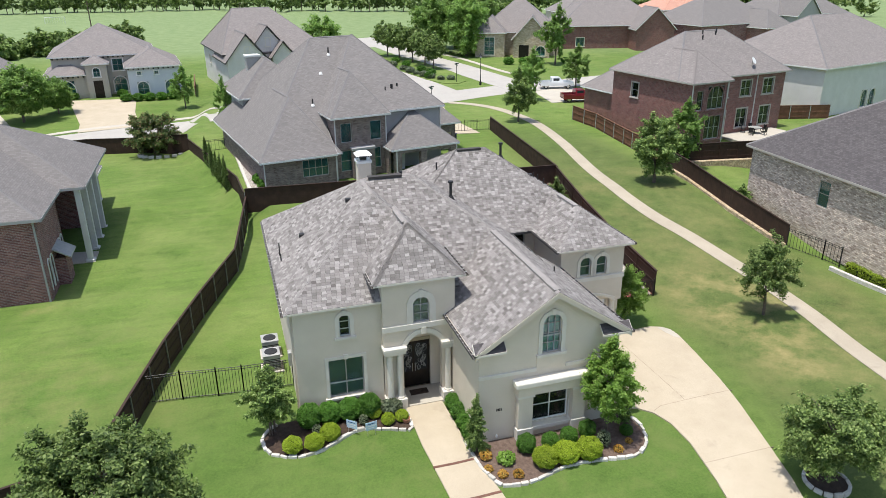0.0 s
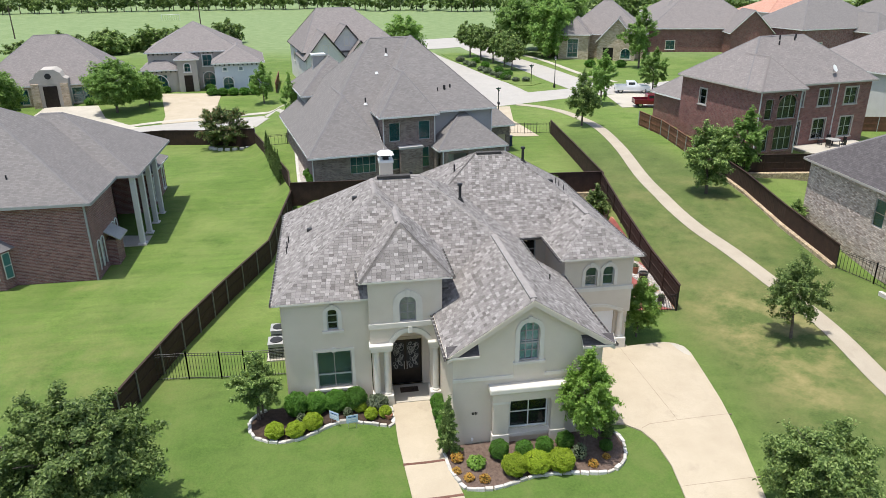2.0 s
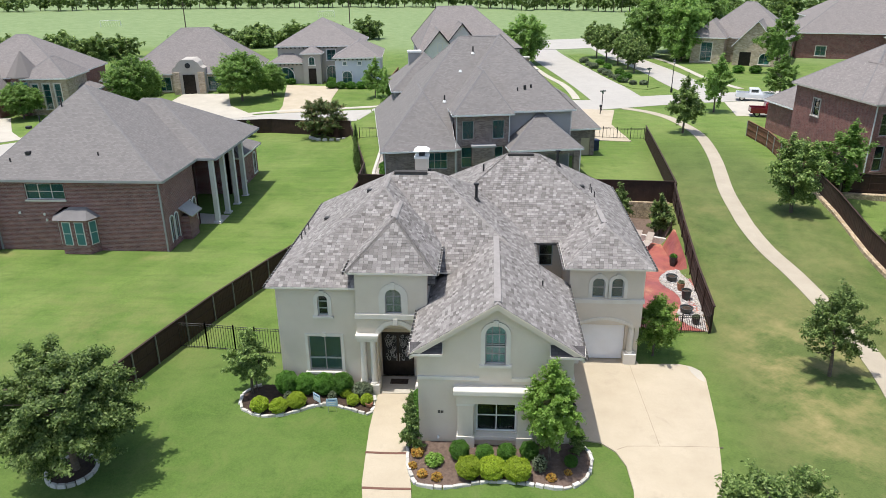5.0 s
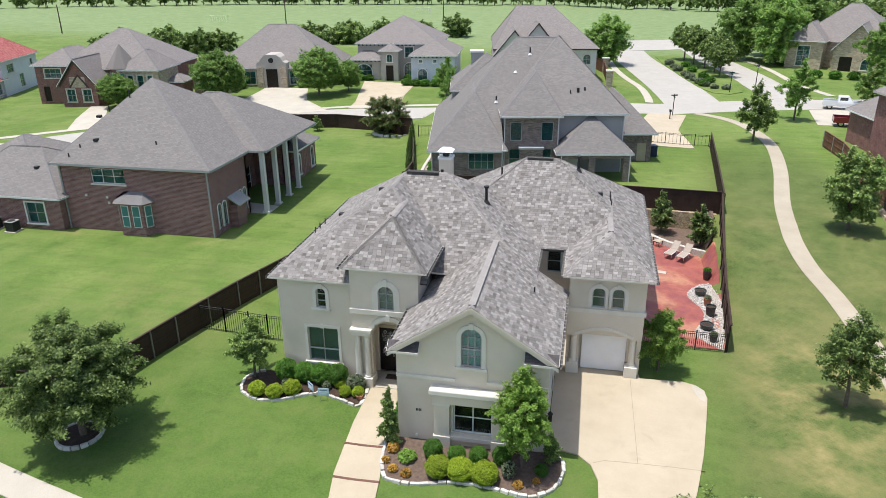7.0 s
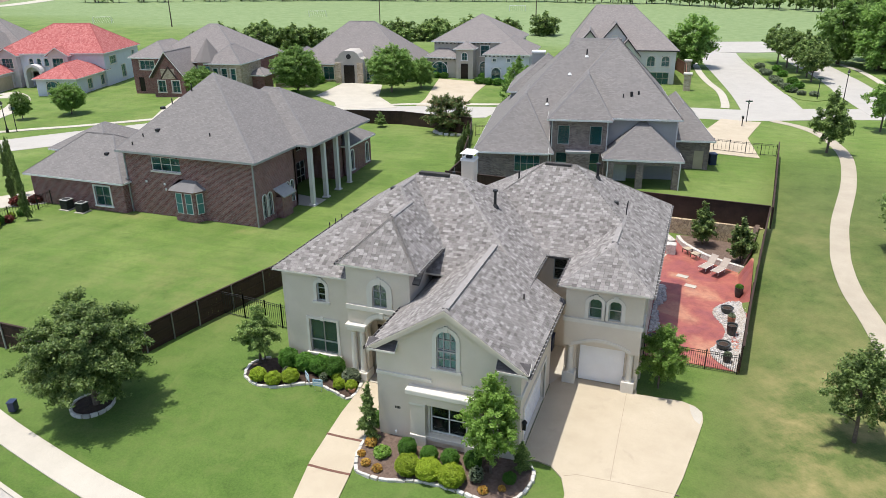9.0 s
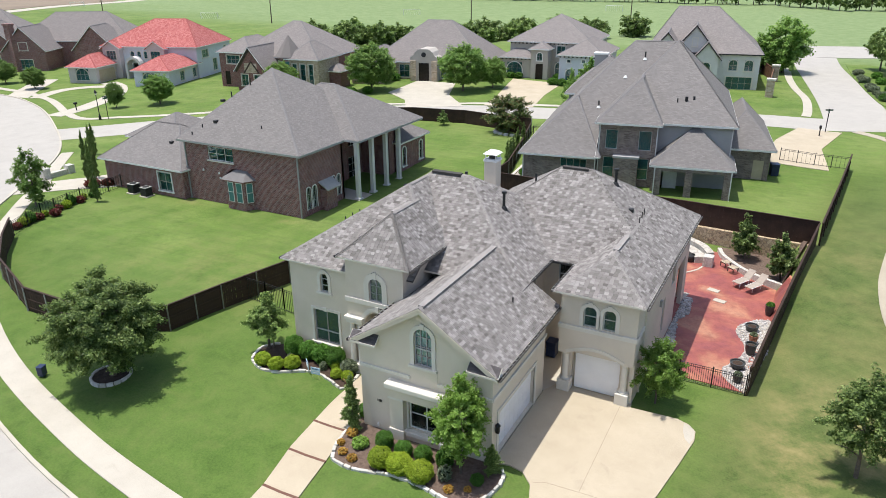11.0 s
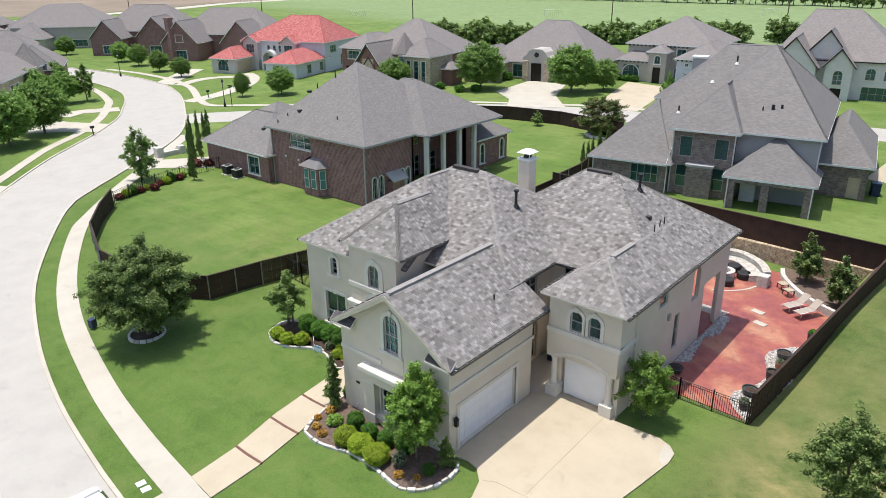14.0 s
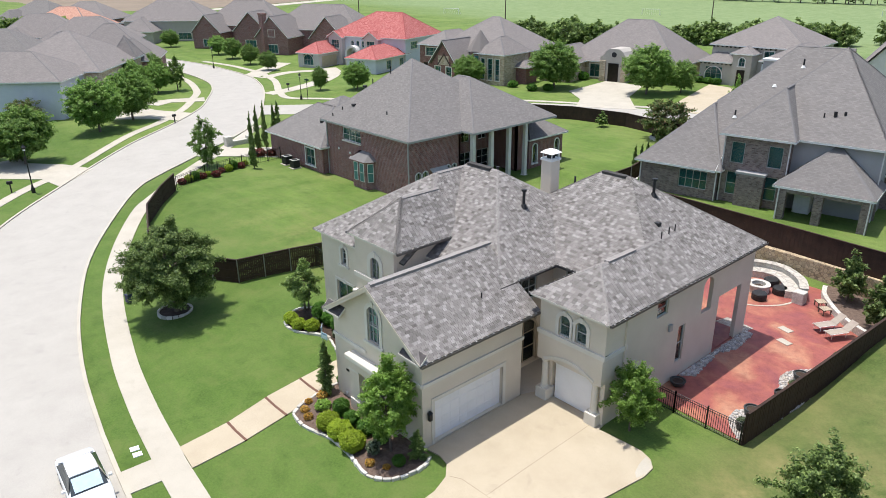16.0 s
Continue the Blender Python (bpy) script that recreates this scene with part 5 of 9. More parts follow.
# roof: five hipped blocks that run into one another, and the front gable
EAVE_X0, EAVE_X1, EAVE_Y0 = 1.6, 22.6, 31.33
ROOFS = [
    ("wing", (EAVE_X0, 6.42, EAVE_Y0, 40.0), [(PITCH, 0, ZE - PITCH * EAVE_X0), (0, PITCH, ZE - PITCH * EAVE_Y0), (-0.85, 0, 11.08 + 0.85 * 7.25)]),
    ("wing_back", (6.42, 10.6, 31.6, 40.0), [(PITCH, 0, ZE - PITCH * EAVE_X0), (0, PITCH, ZE - PITCH * EAVE_Y0), (-0.85, 0, 11.08 + 0.85 * 7.25)]),
    ("main", (EAVE_X0, 16.1, 33.6, 45.6), planes_of(EAVE_X0, 16.1, 33.6, 45.6, ZE, PITCH)),
    ("rear", (8.6, EAVE_X1, 38.35, 50.3), planes_of(8.6, EAVE_X1, 38.35, 50.3, ZE, PITCH)),
    ("garage_tower", (17.66, EAVE_X1, 34.42, 43.0), planes_of(17.66, EAVE_X1, 34.42, 43.0, ZE, PITCH, "LRF")),
    ("tower", (5.97, 10.72, 30.98, 36.2), planes_of(5.97, 10.72, 30.98, 36.2, 8.25, 0.93, "LRF")),
    ("gable", (9.72, 17.88, 26.66, 35.0), planes_of(9.72, 17.88, 26.66, 35.0, 6.07, 0.65, "LR")),
]
roof_parts = {}
for kind, rect, planes in ROOFS:
    rims = {"wing": "LF", "wing_back": "", "main": "LRFB", "rear": "LRFB", "garage_tower": "LRF", "tower": "LRF", "gable": "LRF"}[kind]
    roof_parts[kind] = roof_block(house, rect, planes, M_UNDER, M_CAP, 0.09, M_STUCCO if kind == "gable" else M_CREAM, label="weathered grey asphalt shingle roof", rims=rims,
                                  skip=(lambda A, B: max(A.x, B.x) > 22 and min(A.y, B.y) < 39) if kind == "rear" else None)
# little roofs that return round the gable's foot
for x0, x1 in ((9.72, 11.25), (16.3, 17.88)):
    roof_block(house, (x0, x1, 26.66, 27.09), [(0, 0.9, 6.07 - 0.9 * 26.66)], M_ROOF_DARK, M_ROOF_DARK, 0.1, M_CREAM, name="gable_return")
# barge boards along the gable
for s in (-1, 1):
    bm = bmesh.new()
    x0, x1 = 13.8, 13.8 + s * 4.08
    vs = [(x0, 8.65), (x1, 6.0), (x1, 5.75), (x0, 8.4)]
    f = [bm.verts.new((x, 26.67, z)) for x, z in vs]
    g = [bm.verts.new((x, 26.73, z)) for x, z in vs]
    bm.faces.new(f), bm.faces.new(g[::-1])
    for i in range(4):
        bm.faces.new((f[i], g[i], g[(i + 1) % 4], f[(i + 1) % 4]))
    part("barge_board", bm, M_STUCCO, house)


M_GUTTER = noisy("dark_gutter_metal", (0.1, 0.093, 0.086), (0.17, 0.157, 0.145), 4, 40, 0.6, 0.1, metal=0.3, amount=0.3)


def gutter(parent, a, b):
    """An open metal gutter with straps, along an eave."""
    T = frame_of(a[:2], b[:2])
    z, n = a[2], (Vector(b) - Vector(a)).length
    bm = bmesh.new()
    sec = [(0.024, z - 0.02), (0.036, z - 0.02), (0.04, z - 0.12), (0.125, z - 0.12), (0.135, z - 0.005), (0.155, z - 0.005), (0.145, z - 0.14), (0.028, z - 0.14)]
    ends = [[bm.verts.new((u, d, h)) for d, h in sec] for u in (0.0, n)]
    for i in range(8):
        bm.faces.new((ends[0][i], ends[0][(i + 1) % 8], ends[1][(i + 1) % 8], ends[1][i]))
    g = put("gutter", bm, T, M_GUTTER, parent, "open metal gutter with pale straps")
    u = 0.3
    while u < n:
        put("gutter_strap", box(bmesh.new(), u - 0.025, u + 0.025, 0.03, 0.15, z - 0.014, z - 0.002), T, M_STUCCO_GREY, g)
        u += 0.4


for a, b in (((EAVE_X0, 45.6, ZE), (EAVE_X0, EAVE_Y0, ZE)), ((5.97, 34.2, 8.25), (5.97, 30.98, 8.25)), ((10.72, 30.98, 8.25), (10.72, 35.2, 8.25)), ((9.72, 31.2, 6.07), (9.72, 26.66, 6.07)), ((17.88, 26.66, 6.07), (17.88, 35.0, 6.07)),
             ((16.1, 33.6, ZE), (16.1, 38.35, ZE)), ((17.66, 38.35, ZE), (17.66, 34.42, ZE)), ((EAVE_X1, 34.42, ZE), (EAVE_X1, 50.3, ZE)), ((16.1, 38.35, ZE), (17.66, 38.35, ZE))):
    gutter(house, a, b)
# chimney with a white cap on posts
box_c = boxed("chimney", (8.2, 9.1, 45.95, 46.85, PAD, 10.35), M_STUCCO, house, "beige stucco chimney with a white metal cap")
boxed("chimney_collar", (8.14, 9.16, 45.89, 46.91, 10.35, 10.5), M_WHITE, box_c)
for x in (8.24, 9.02):
    for y in (45.99, 46.77):
        boxed("cap_post", (x, x + 0.05, y, y + 0.05, 10.5, 10.88), M_WHITE, box_c)
boxed("flue", (8.45, 8.85, 46.2, 46.6, 10.5, 10.7), M_DARKMETAL, box_c)
bm = bmesh.new()
r = bmesh.ops.create_cone(bm, cap_ends=True, segments=4, radius1=0.78, radius2=0.42, depth=0.2, matrix=Matrix.Translation((8.65, 46.4, 10.98)) @ Matrix.Rotation(radians(45), 4, "Z"))
part("chimney_cap", bm, M_WHITE, box_c)


def roof_z(x, y):
    z = -1
    for kind, rect, planes in ROOFS:
        if rect[0] <= x <= rect[1] and rect[2] <= y <= rect[3]:
            z = max(z, min(p[0] * x + p[1] * y + p[2] for p in planes))
    return z


for x, y, h, r, fl in ((12.6, 39.3, 0.95, 0.09, True), (17.95, 44.7, 0.9, 0.09, True), (13.0, 43.6, 0.5, 0.06, False), (9.7, 40.0, 0.35, 0.1, False), (20.18, 42.3, 0.42, 0.035, False), (20.12, 43.15, 0.42, 0.035, False),
                      (20.1, 43.8, 0.42, 0.035, False), (2.1, 37.4, 0.42, 0.035, False), (2.1, 38.2, 0.42, 0.035, False), (2.15, 39.0, 0.42, 0.035, False), (16.25, 32.2, 0.3, 0.04, False)):
    vent_pipe(house, x, y, roof_z(x, y), h, r, fl)
for x, y in ((6.2, 38.5), (3.45, 38.6), (19.45, 43.0)):
    z = roof_z(x, y)
    part("roof_vent", box(bmesh.new(), x - 0.16, x + 0.16, y - 0.16, y + 0.16, z - 0.2, z + 0.14, 0.05), M_DARKMETAL, house, "low dark roof vent")
for x0, x1, y0, y1, z in ((7.6, 9.6, 39.35, 39.75, 11.25), (14.6, 16.3, 44.1, 44.5, 11.2)):
    boxed("ridge_vent", (x0, x1, y0, y1, z - 0.1, z + 0.03), M_UNDER, house)
for x0, x1, y0, y1, z in ((13.64, 13.96, 26.9, 35.2, 8.72), (8.1, 8.4, 33.6, 35.6, 10.42), (19.95, 20.25, 37.4, 39.8, 8.87)):
    boxed("ridge_vent", (x0, x1, y0, y1, z - 0.08, z + 0.035), M_CAP, house)


# ---- neighbouring houses ----
def block(parent, x0, x1, y0, y1, z0, ze, s, wall_mat, roof_mat, sides="LRFB", wins=(), over=0.45, extra=None, trim=M_CREAM, back=M_TEAL, cap=None, fascia=None, gable_mat=None):
    """One hipped or gabled part of a house. wins: (side, u0, u1, z0, z1, arched, panes); heights above z0."""
    holes = {}
    for w in wins:
        holes.setdefault(w[0], []).append((w[1], w[2], z0 + w[3], z0 + w[4]))
    gables = {}
    half = (x1 - x0) / 2 + over
    if "F" not in sides:
        gables["F"] = ze + 0.2 + (half - over) * s
    if "B" not in sides:
        gables["B"] = ze + 0.2 + (half - over) * s
    if "L" not in sides:
        gables["L"] = ze + 0.2 + ((y1 - y0) / 2) * s
    if "R" not in sides:
        gables["R"] = ze + 0.2 + ((y1 - y0) / 2) * s
    walls_round(parent, x0, x1, y0, y1, z0 - 0.6, ze + 0.2, wall_mat, holes, gables)
    t = 0.25
    ends = {"F": ((x0, y0), (x1, y0)), "R": ((x1, y0), (x1, y1)), "B": ((x1, y1), (x0, y1)), "L": ((x0, y1), (x0, y0))}
    for w in wins:
        a, b = ends[w[0]]
        arched = len(w) > 5 and w[5]
        panes = w[6] if len(w) > 6 else (2, 2)
        if panes == "door":
            T = frame_of(a, b)
            put("door", box(bmesh.new(), w[1], w[2], -0.2, -0.12, z0 + w[3], z0 + w[4]), T, M_DOOR, parent)
        elif panes == "garage":
            T = frame_of(a, b)
            put("garage_door", box(bmesh.new(), w[1], w[2], -0.2, -0.12, z0 + w[3], z0 + w[4]), T, M_TANWOOD, parent)
        elif panes == "open":
            pass
        else:
            window(parent, a, b, w[1], w[2], z0 + w[3], z0 + w[4], arched=arched, trim=0.14 if trim else 0.0, panes=panes, trim_mat=trim, back=back, sill=bool(trim), keystone=False)
    rect = (x0 - over, x1 + over, y0 - over, y1 + over)
    return hip(parent, rect, ze, s, roof_mat, cap or M_CAP_GREY, sides, extra, fascia=fascia, label="")


# brown brick house beside the lawn
bz = 0.75
bh = thing("brick_house", pose(-20, 59, bz), "two-storey brown brick house with grey roof and tall columns", "house", world_based=True)
wall(bh, (-27.6, 51.2), (-13.0, 51.2), bz - 0.6, 7.3, M_BRICK_BROWN, [(3.2, 6.5, 5.35, 6.7)])
window(bh, (-27.6, 51.2), (-13.0, 51.2), 3.2, 6.5, 5.35, 6.7, trim=0.0, panes=(3, 2), back=M_TEAL, frame_mat=M_WHITE)
a, b = (-13.0, 51.45), (-13.0, 58.0)
ws = [(0.5, 1.15, 1.45, 3.7), (1.4, 2.05, 1.45, 3.7), (4.5, 5.1, 1.6, 3.8), (5.35, 5.95, 1.6, 3.8)]
wall(bh, a, b, bz - 0.6, 7.3, M_BRICK_BROWN, ws)
for w in ws:
    window(bh, a, b, *w, arched=True, trim=0.07, panes=(2, 3), back=M_DARKROOM, trim_mat=M_WHITE, keystone=False, sill=False)
T = frame_of(a, b)
put("box_bay", box(bmesh.new(), 2.6, 4.3, -0.05, 0.75, bz - 0.6, 3.0), T, M_BRICK_BROWN, bh)
bm = bmesh.new()
vs = [(2.35, 0, 3.85), (4.55, 0, 3.85), (4.55, 1.15, 3.15), (2.35, 1.15, 3.15)]
top = [bm.verts.new(v) for v in vs]
low = [bm.verts.new((v[0], v[1], v[2] - 0.1)) for v in vs]
bm.faces.new(top), bm.faces.new(low[::-1])
for i in range(4):
    bm.faces.new((top[i], low[i], low[(i + 1) % 4], top[(i + 1) % 4]))
put("metal_awning", bm, T, M_PLASTIC, bh, "blue-grey standing seam metal awning")
wall(bh, (-13.0, 58.0), (-16.5, 58.0), bz - 0.6, 7.3, M_BRICK_BROWN)
a, b = (-16.5, 58.0), (-16.5, 66.5)
ws = [(0.8, 2.4, 0.9, 3.4), (3.2, 4.8, 0.9, 3.4), (5.8, 7.6, 0.9, 3.4), (1.0, 2.2, 4.6, 6.4), (3.4, 4.6, 4.6, 6.4), (6.0, 7.2, 4.6, 6.4)]
wall(bh, a, b, bz - 0.6, 7.3, M_BRICK_BROWN, ws)
for w in ws:
    window(bh, a, b, *w, trim=0.0, panes=(2, 3), back=M_DARKROOM, frame_mat=M_WHITE, sill=False)
boxed("portico_floor", (-16.5, -11.1, 57.9, 66.7, bz - 0.5, bz + 0.25), M_WALKWAY, bh)
for y in (58.3, 60.95, 63.6, 66.2):
    boxed("column", (-11.66, -11.24, y - 0.21, y + 0.21, bz, 7.15), M_STUCCO_WHITE, bh, "tall pale stucco column", 0.03)
    boxed("column_base", (-11.78, -11.12, y - 0.33, y + 0.33, bz - 0.4, bz + 0.4), M_STUCCO_WHITE, bh)
wall(bh, (-13.0, 68.0), (-27.6, 68.0), bz - 0.6, 7.3, M_BRICK_BROWN)
wall(bh, (-16.5, 66.5), (-13.0, 66.5), bz - 0.6, 7.3, M_BRICK_BROWN)
wall(bh, (-13.0, 66.5), (-13.0, 68.0), bz - 0.6, 7.3, M_BRICK_BROWN)
wall(bh, (-27.6, 68.0), (-27.6, 51.2), bz - 0.6, 7.3, M_BRICK_BROWN)
hip(bh, (-28.1, -12.5, 50.75, 68.4), 7.15, 0.70, M_ROOF_GREY, extra={"L": 1.1, "R": 0.62}, thick=0.2, fascia=M_STUCCO_GREY, label="grey asphalt shingle roof")
hip(bh, (-26.2, -10.75, 57.75, 70.5), 7.2, 0.62, M_ROOF_GREY, thick=0.2, fascia=M_STUCCO_GREY, sides="LRFB", extra={"F": 0.72})
block(bh, -24.0, -12.4, 68.0, 73.8, bz + 0.3, 4.7, 0.6, M_BRICK_BROWN, M_ROOF_GREY, wins=[("R", 0.6, 1.3, 0.7, 2.9, True, (1, 2)), ("R", 4.4, 5.1, 0.7, 2.9, True, (1, 2))], trim=M_WHITE, back=M_DARKROOM)
block(bh, -39.3, -27.6, 50.45, 61.0, bz - 0.2, 4.05, 0.55, M_BRICK_BROWN, M_ROOF_GREY, wins=[("F", 8.1, 10.0, 0.9, 2.85, False, (2, 2))], trim=M_WHITE, extra={"L": 0.9})
block(bh, -44.0, -36.5, 58.0, 66.0, bz - 0.2, 4.4, 0.55, M_BRICK_BROWN, M_ROOF_GREY, trim=M_WHITE)
# canted bay with its own little hipped roof
bm = bmesh.new()
prof = [(-22.1, 51.25), (-21.6, 50.35), (-19.3, 50.35), (-18.8, 51.25)]
lo = [bm.verts.new((x, y, bz - 0.6)) for x, y in prof]
hi = [bm.verts.new((x, y, 3.95)) for x, y in prof]
for i in range(3):
    bm.faces.new((lo[i], lo[i + 1], hi[i + 1], hi[i]))
bm.faces.new(hi)
bay = part("bay", bm, M_BRICK_BROWN, bh, "canted brick bay window")
for (x0, y0), (x1, y1), u0, u1 in ((prof[0], prof[1], 0.2, 0.85), (prof[1], prof[2], 0.25, 0.95), (prof[1], prof[2], 1.3, 2.05), (prof[2], prof[3], 0.2, 0.85)):
    T = frame_of((x0, y0), (x1, y1))
    w = put("window", box(bmesh.new(), u0, u1, -0.03, 0.04, 1.7, 3.7), T, M_WHITE, bay)
    put("pane", box(bmesh.new(), u0 + 0.06, u1 - 0.06, 0.03, 0.05, 1.76, 2.68), T, M_TEAL, w)
    put("pane", box(bmesh.new(), u0 + 0.06, u1 - 0.06, 0.03, 0.05, 2.74, 3.64), T, M_TEAL, w)
bm = bmesh.new()
out = [bm.verts.new((x, y, z)) for x, y, z in ((-22.5, 51.2, 3.95), (-21.85, 50.0, 3.95), (-19.05, 50.0, 3.95), (-18.4, 51.2, 3.95))]
inn = [bm.verts.new((x, 51.2, 4.75)) for x in (-21.4, -20.9, -20.0, -19.5)]
for i in range(3):
    bm.faces.new((out[i], out[i + 1], inn[i + 1], inn[i]))
bm.faces.new(out[::-1])
part("bay_roof", bm, M_CAP_GREY, bay)
for x, y, h in ((-23.6, 57.4, 0.75), (-24.9, 55.9, 0.6), (-18.6, 52.9, 0.3), (-25.8, 52.3, 0.3), (-26.4, 51.4, 0.3), (-26.2, 55.0, 0.25)):
    vent_pipe(bh, x, y, min(7.15 + 0.70 * (y - 50.75), 7.15 + 1.1 * (x + 28.1)), h, 0.06)
for x, y in ((-25.6, 55.3), (-24.6, 53.0), (-31.6, 53.2)):
    z = 7.15 + 0.70 * (y - 50.75) if x > -28 else 4.05 + 0.55 * (y - 50.0)
    put("box_vent", box(bmesh.new(), -0.2, 0.2, -0.2, 0.2, -0.05, 0.2, 0.05), Matrix.Translation((x, y, z)), M_DARKMETAL, bh, "dark square roof vent")
T = frame_of((-27.6, 51.2), (-13.0, 51.2))
put("downpipe", box(bmesh.new(), 14.4, 14.52, 0.0, 0.1, bz, 7.1), T, M_STUCCO_GREY, bh)
put("downpipe", box(bmesh.new(), 0.1, 0.22, 0.0, 0.1, bz, 7.1), T, M_STUCCO_GREY, bh)
for u, z in ((2.3, 4.1), (4.4, 4.0), (4.5, 3.5)):
    put("wall_light", box(bmesh.new(), u, u + 0.15, 0.0, 0.14, z, z + 0.2, 0.02), T, M_WHITE, bh)

# grey-brown brick house behind the garden
cz = 2.75
ch = thing("brick_house", pose(2.7, 65.8, 0, 0, 0, 10) @ pose(10, 10, cz), "large grey-brown brick house with a grey hipped roof", "house", world_based=True, axes=pose(2.7, 65.8, 0, 0, 0, 10))
LEFT, MAIN = (1.0, 0, 5.75), (0, 0.73, 5.604)
walls_round(ch, 0.45, 7.6, 0.75, 20.0, cz - 0.6, 5.95, M_BRICK_GREY, {"F": [(3.7, 6.3, cz + 0.9, cz + 2.6)]})
window(ch, (0.45, 0.75), (7.6, 0.75), 3.7, 6.3, cz + 0.9, cz + 2.6, panes=(4, 2), back=M_TEAL, sill=False)
hip(ch, (0.0, 8.05, 0.3, 12.0), 5.757, 1.0, M_ROOF_GREY, sides="LRF", extra={"F": 0.83, "R": 1.5, "L": 1.0005}, thick=0.12)
roof_block(ch, (0.0, 7.55, 0.2, 23.0), [LEFT, MAIN, (0, -1.0, 28.9)], M_ROOF_GREY, M_CAP_GREY, label="grey asphalt shingle roof")
roof_block(ch, (7.55, 14.6, 3.2, 23.0), [LEFT, MAIN, (0, -1.0, 28.9)], M_ROOF_GREY, M_CAP_GREY, rims="")
upper = {"F": [(0.6, 1.75, cz + 3.7, cz + 5.6), (3.7, 4.9, cz + 3.7, cz + 5.6), (0.5, 1.7, cz + 0.8, cz + 2.9), (3.6, 4.8, cz + 0.8, cz + 2.9)]}
walls_round(ch, 7.75, 13.1, 1.3, 5.6, cz - 0.6, 9.1, M_BRICK_GREY, upper)
for u0, u1, z0, z1 in upper["F"]:
    window(ch, (7.75, 1.3), (13.1, 1.3), u0, u1, z0, z1, panes=(1, 1 if z0 > 6 else 2), back=M_TEAL, sill=False)
hip(ch, (7.3, 13.55, 0.85, 9.0), 9.05, 0.97, M_ROOF_GREY, sides="LRF", extra={"F": 0.82, "R": 1.5})
walls_round(ch, 8.0, 19.8, 2.5, 21.0, cz - 0.6, 9.1, M_STUCCO_GREY)
hip(ch, (7.3, 20.25, 2.05, 23.0), 9.046, 0.97, M_ROOF_GREY, extra={"F": 0.63, "B": 0.63, "R": 1.08})
block(ch, 2.4, 10.4, 16.6, 26.0, cz, 9.05, 0.85, M_STUCCO_GREY, M_ROOF_GREY, "LRFB", [], over=0.45)
block(ch, 18.9, 23.9, 6.6, 20.0, cz, 6.1, 1.05, M_BRICK_GREY, M_ROOF_GREY, "LRFB", [("F", 3.5, 4.5, 0.0, 2.2, False, "garage")], extra={"F": 0.75}, trim=None)
box_c = part("brick_chimney", box(bmesh.new(), 9.3, 11.6, 0.6, 1.32, cz - 0.5, 5.75), M_BRICK_GREY, ch)
part("chimney_ledge", box(bmesh.new(), 9.2, 11.7, 0.5, 1.32, 5.75, 5.95), M_STUCCO_GREY, box_c)
# covered patio on brick piers
hip(ch, (12.75, 20.35, -1.0, 4.2), 5.72, 0.85, M_ROOF_GREY, sides="LRF", label="grey hipped patio roof")
for x in (13.2, 16.0, 19.4):
    part("brick_pier", box(bmesh.new(), x, x + 0.65, -0.9, -0.3, cz - 0.5, 5.7), M_BRICK_GREY, ch)
part("patio_beam", box(bmesh.new(), 13.2, 20.05, -0.85, -0.35, 5.2, 5.68), M_BRICK_GREY, ch)
part("patio_floor", box(bmesh.new(), 13.0, 20.2, -1.0, 3.2, cz - 0.5, cz + 0.08), M_WALKWAY, ch)
part("patio_back", box(bmesh.new(), 13.1, 20.0, 2.95, 3.15, cz, 5.65), M_BRICK_GREY, ch)
part("cooler_cabinet", box(bmesh.new(), 14.0, 15.3, 1.6, 2.5, cz + 0.08, cz + 1.9, 0.04), M_WHITE, ch)
part("patio_side", box(bmesh.new(), 12.95, 13.15, 0.3, 3.1, cz, 5.65), M_BRICK_GREY, ch)
for x, y, h, r in ((10.9, 11.2, 0.75, 0.08), (7.05, 5.5, 0.65, 0.08), (5.6, 4.3, 0.2, 0.07), (9.2, 9.0, 0.12, 0.1)):
    vent_pipe(ch, x, y, 5.604 + 0.73 * y, h, r)
    part("flashing", tube(bmesh.new(), (x, y, 5.52 + 0.73 * y), (x, y, 5.76 + 0.73 * y), 0.24, 0.1), M_WHITE, ch)
for x, y, h, r in ((14.6, 4.6, 0.35, 0.06), (15.4, 4.8, 0.4, 0.14), (16.1, 5.0, 0.3, 0.1)):
    vent_pipe(ch, x, y, 9.05 + 0.63 * (y - 2.05), h, r)
for x, y, h in ((13.22, -1.02, 5.5), (19.95, -1.02, 5.5), (0.4, 0.66, 5.6), (7.5, 0.66, 5.6), (7.72, 1.2, 8.9), (13.08, 1.2, 8.9), (19.78, 2.4, 8.9)):
    part("downpipe", box(bmesh.new(), x, x + 0.1, y, y + 0.09, cz, h), M_STUCCO_WHITE, ch)
part("upper_chimney", box(bmesh.new(), 4.5, 6.0, 22.0, 23.1, 5.0, 12.75), M_STUCCO_GREY, ch)
part("upper_chimney_cap", box(bmesh.new(), 4.38, 6.12, 21.88, 23.22, 12.75, 13.0, 0.05), M_WHITE, ch)

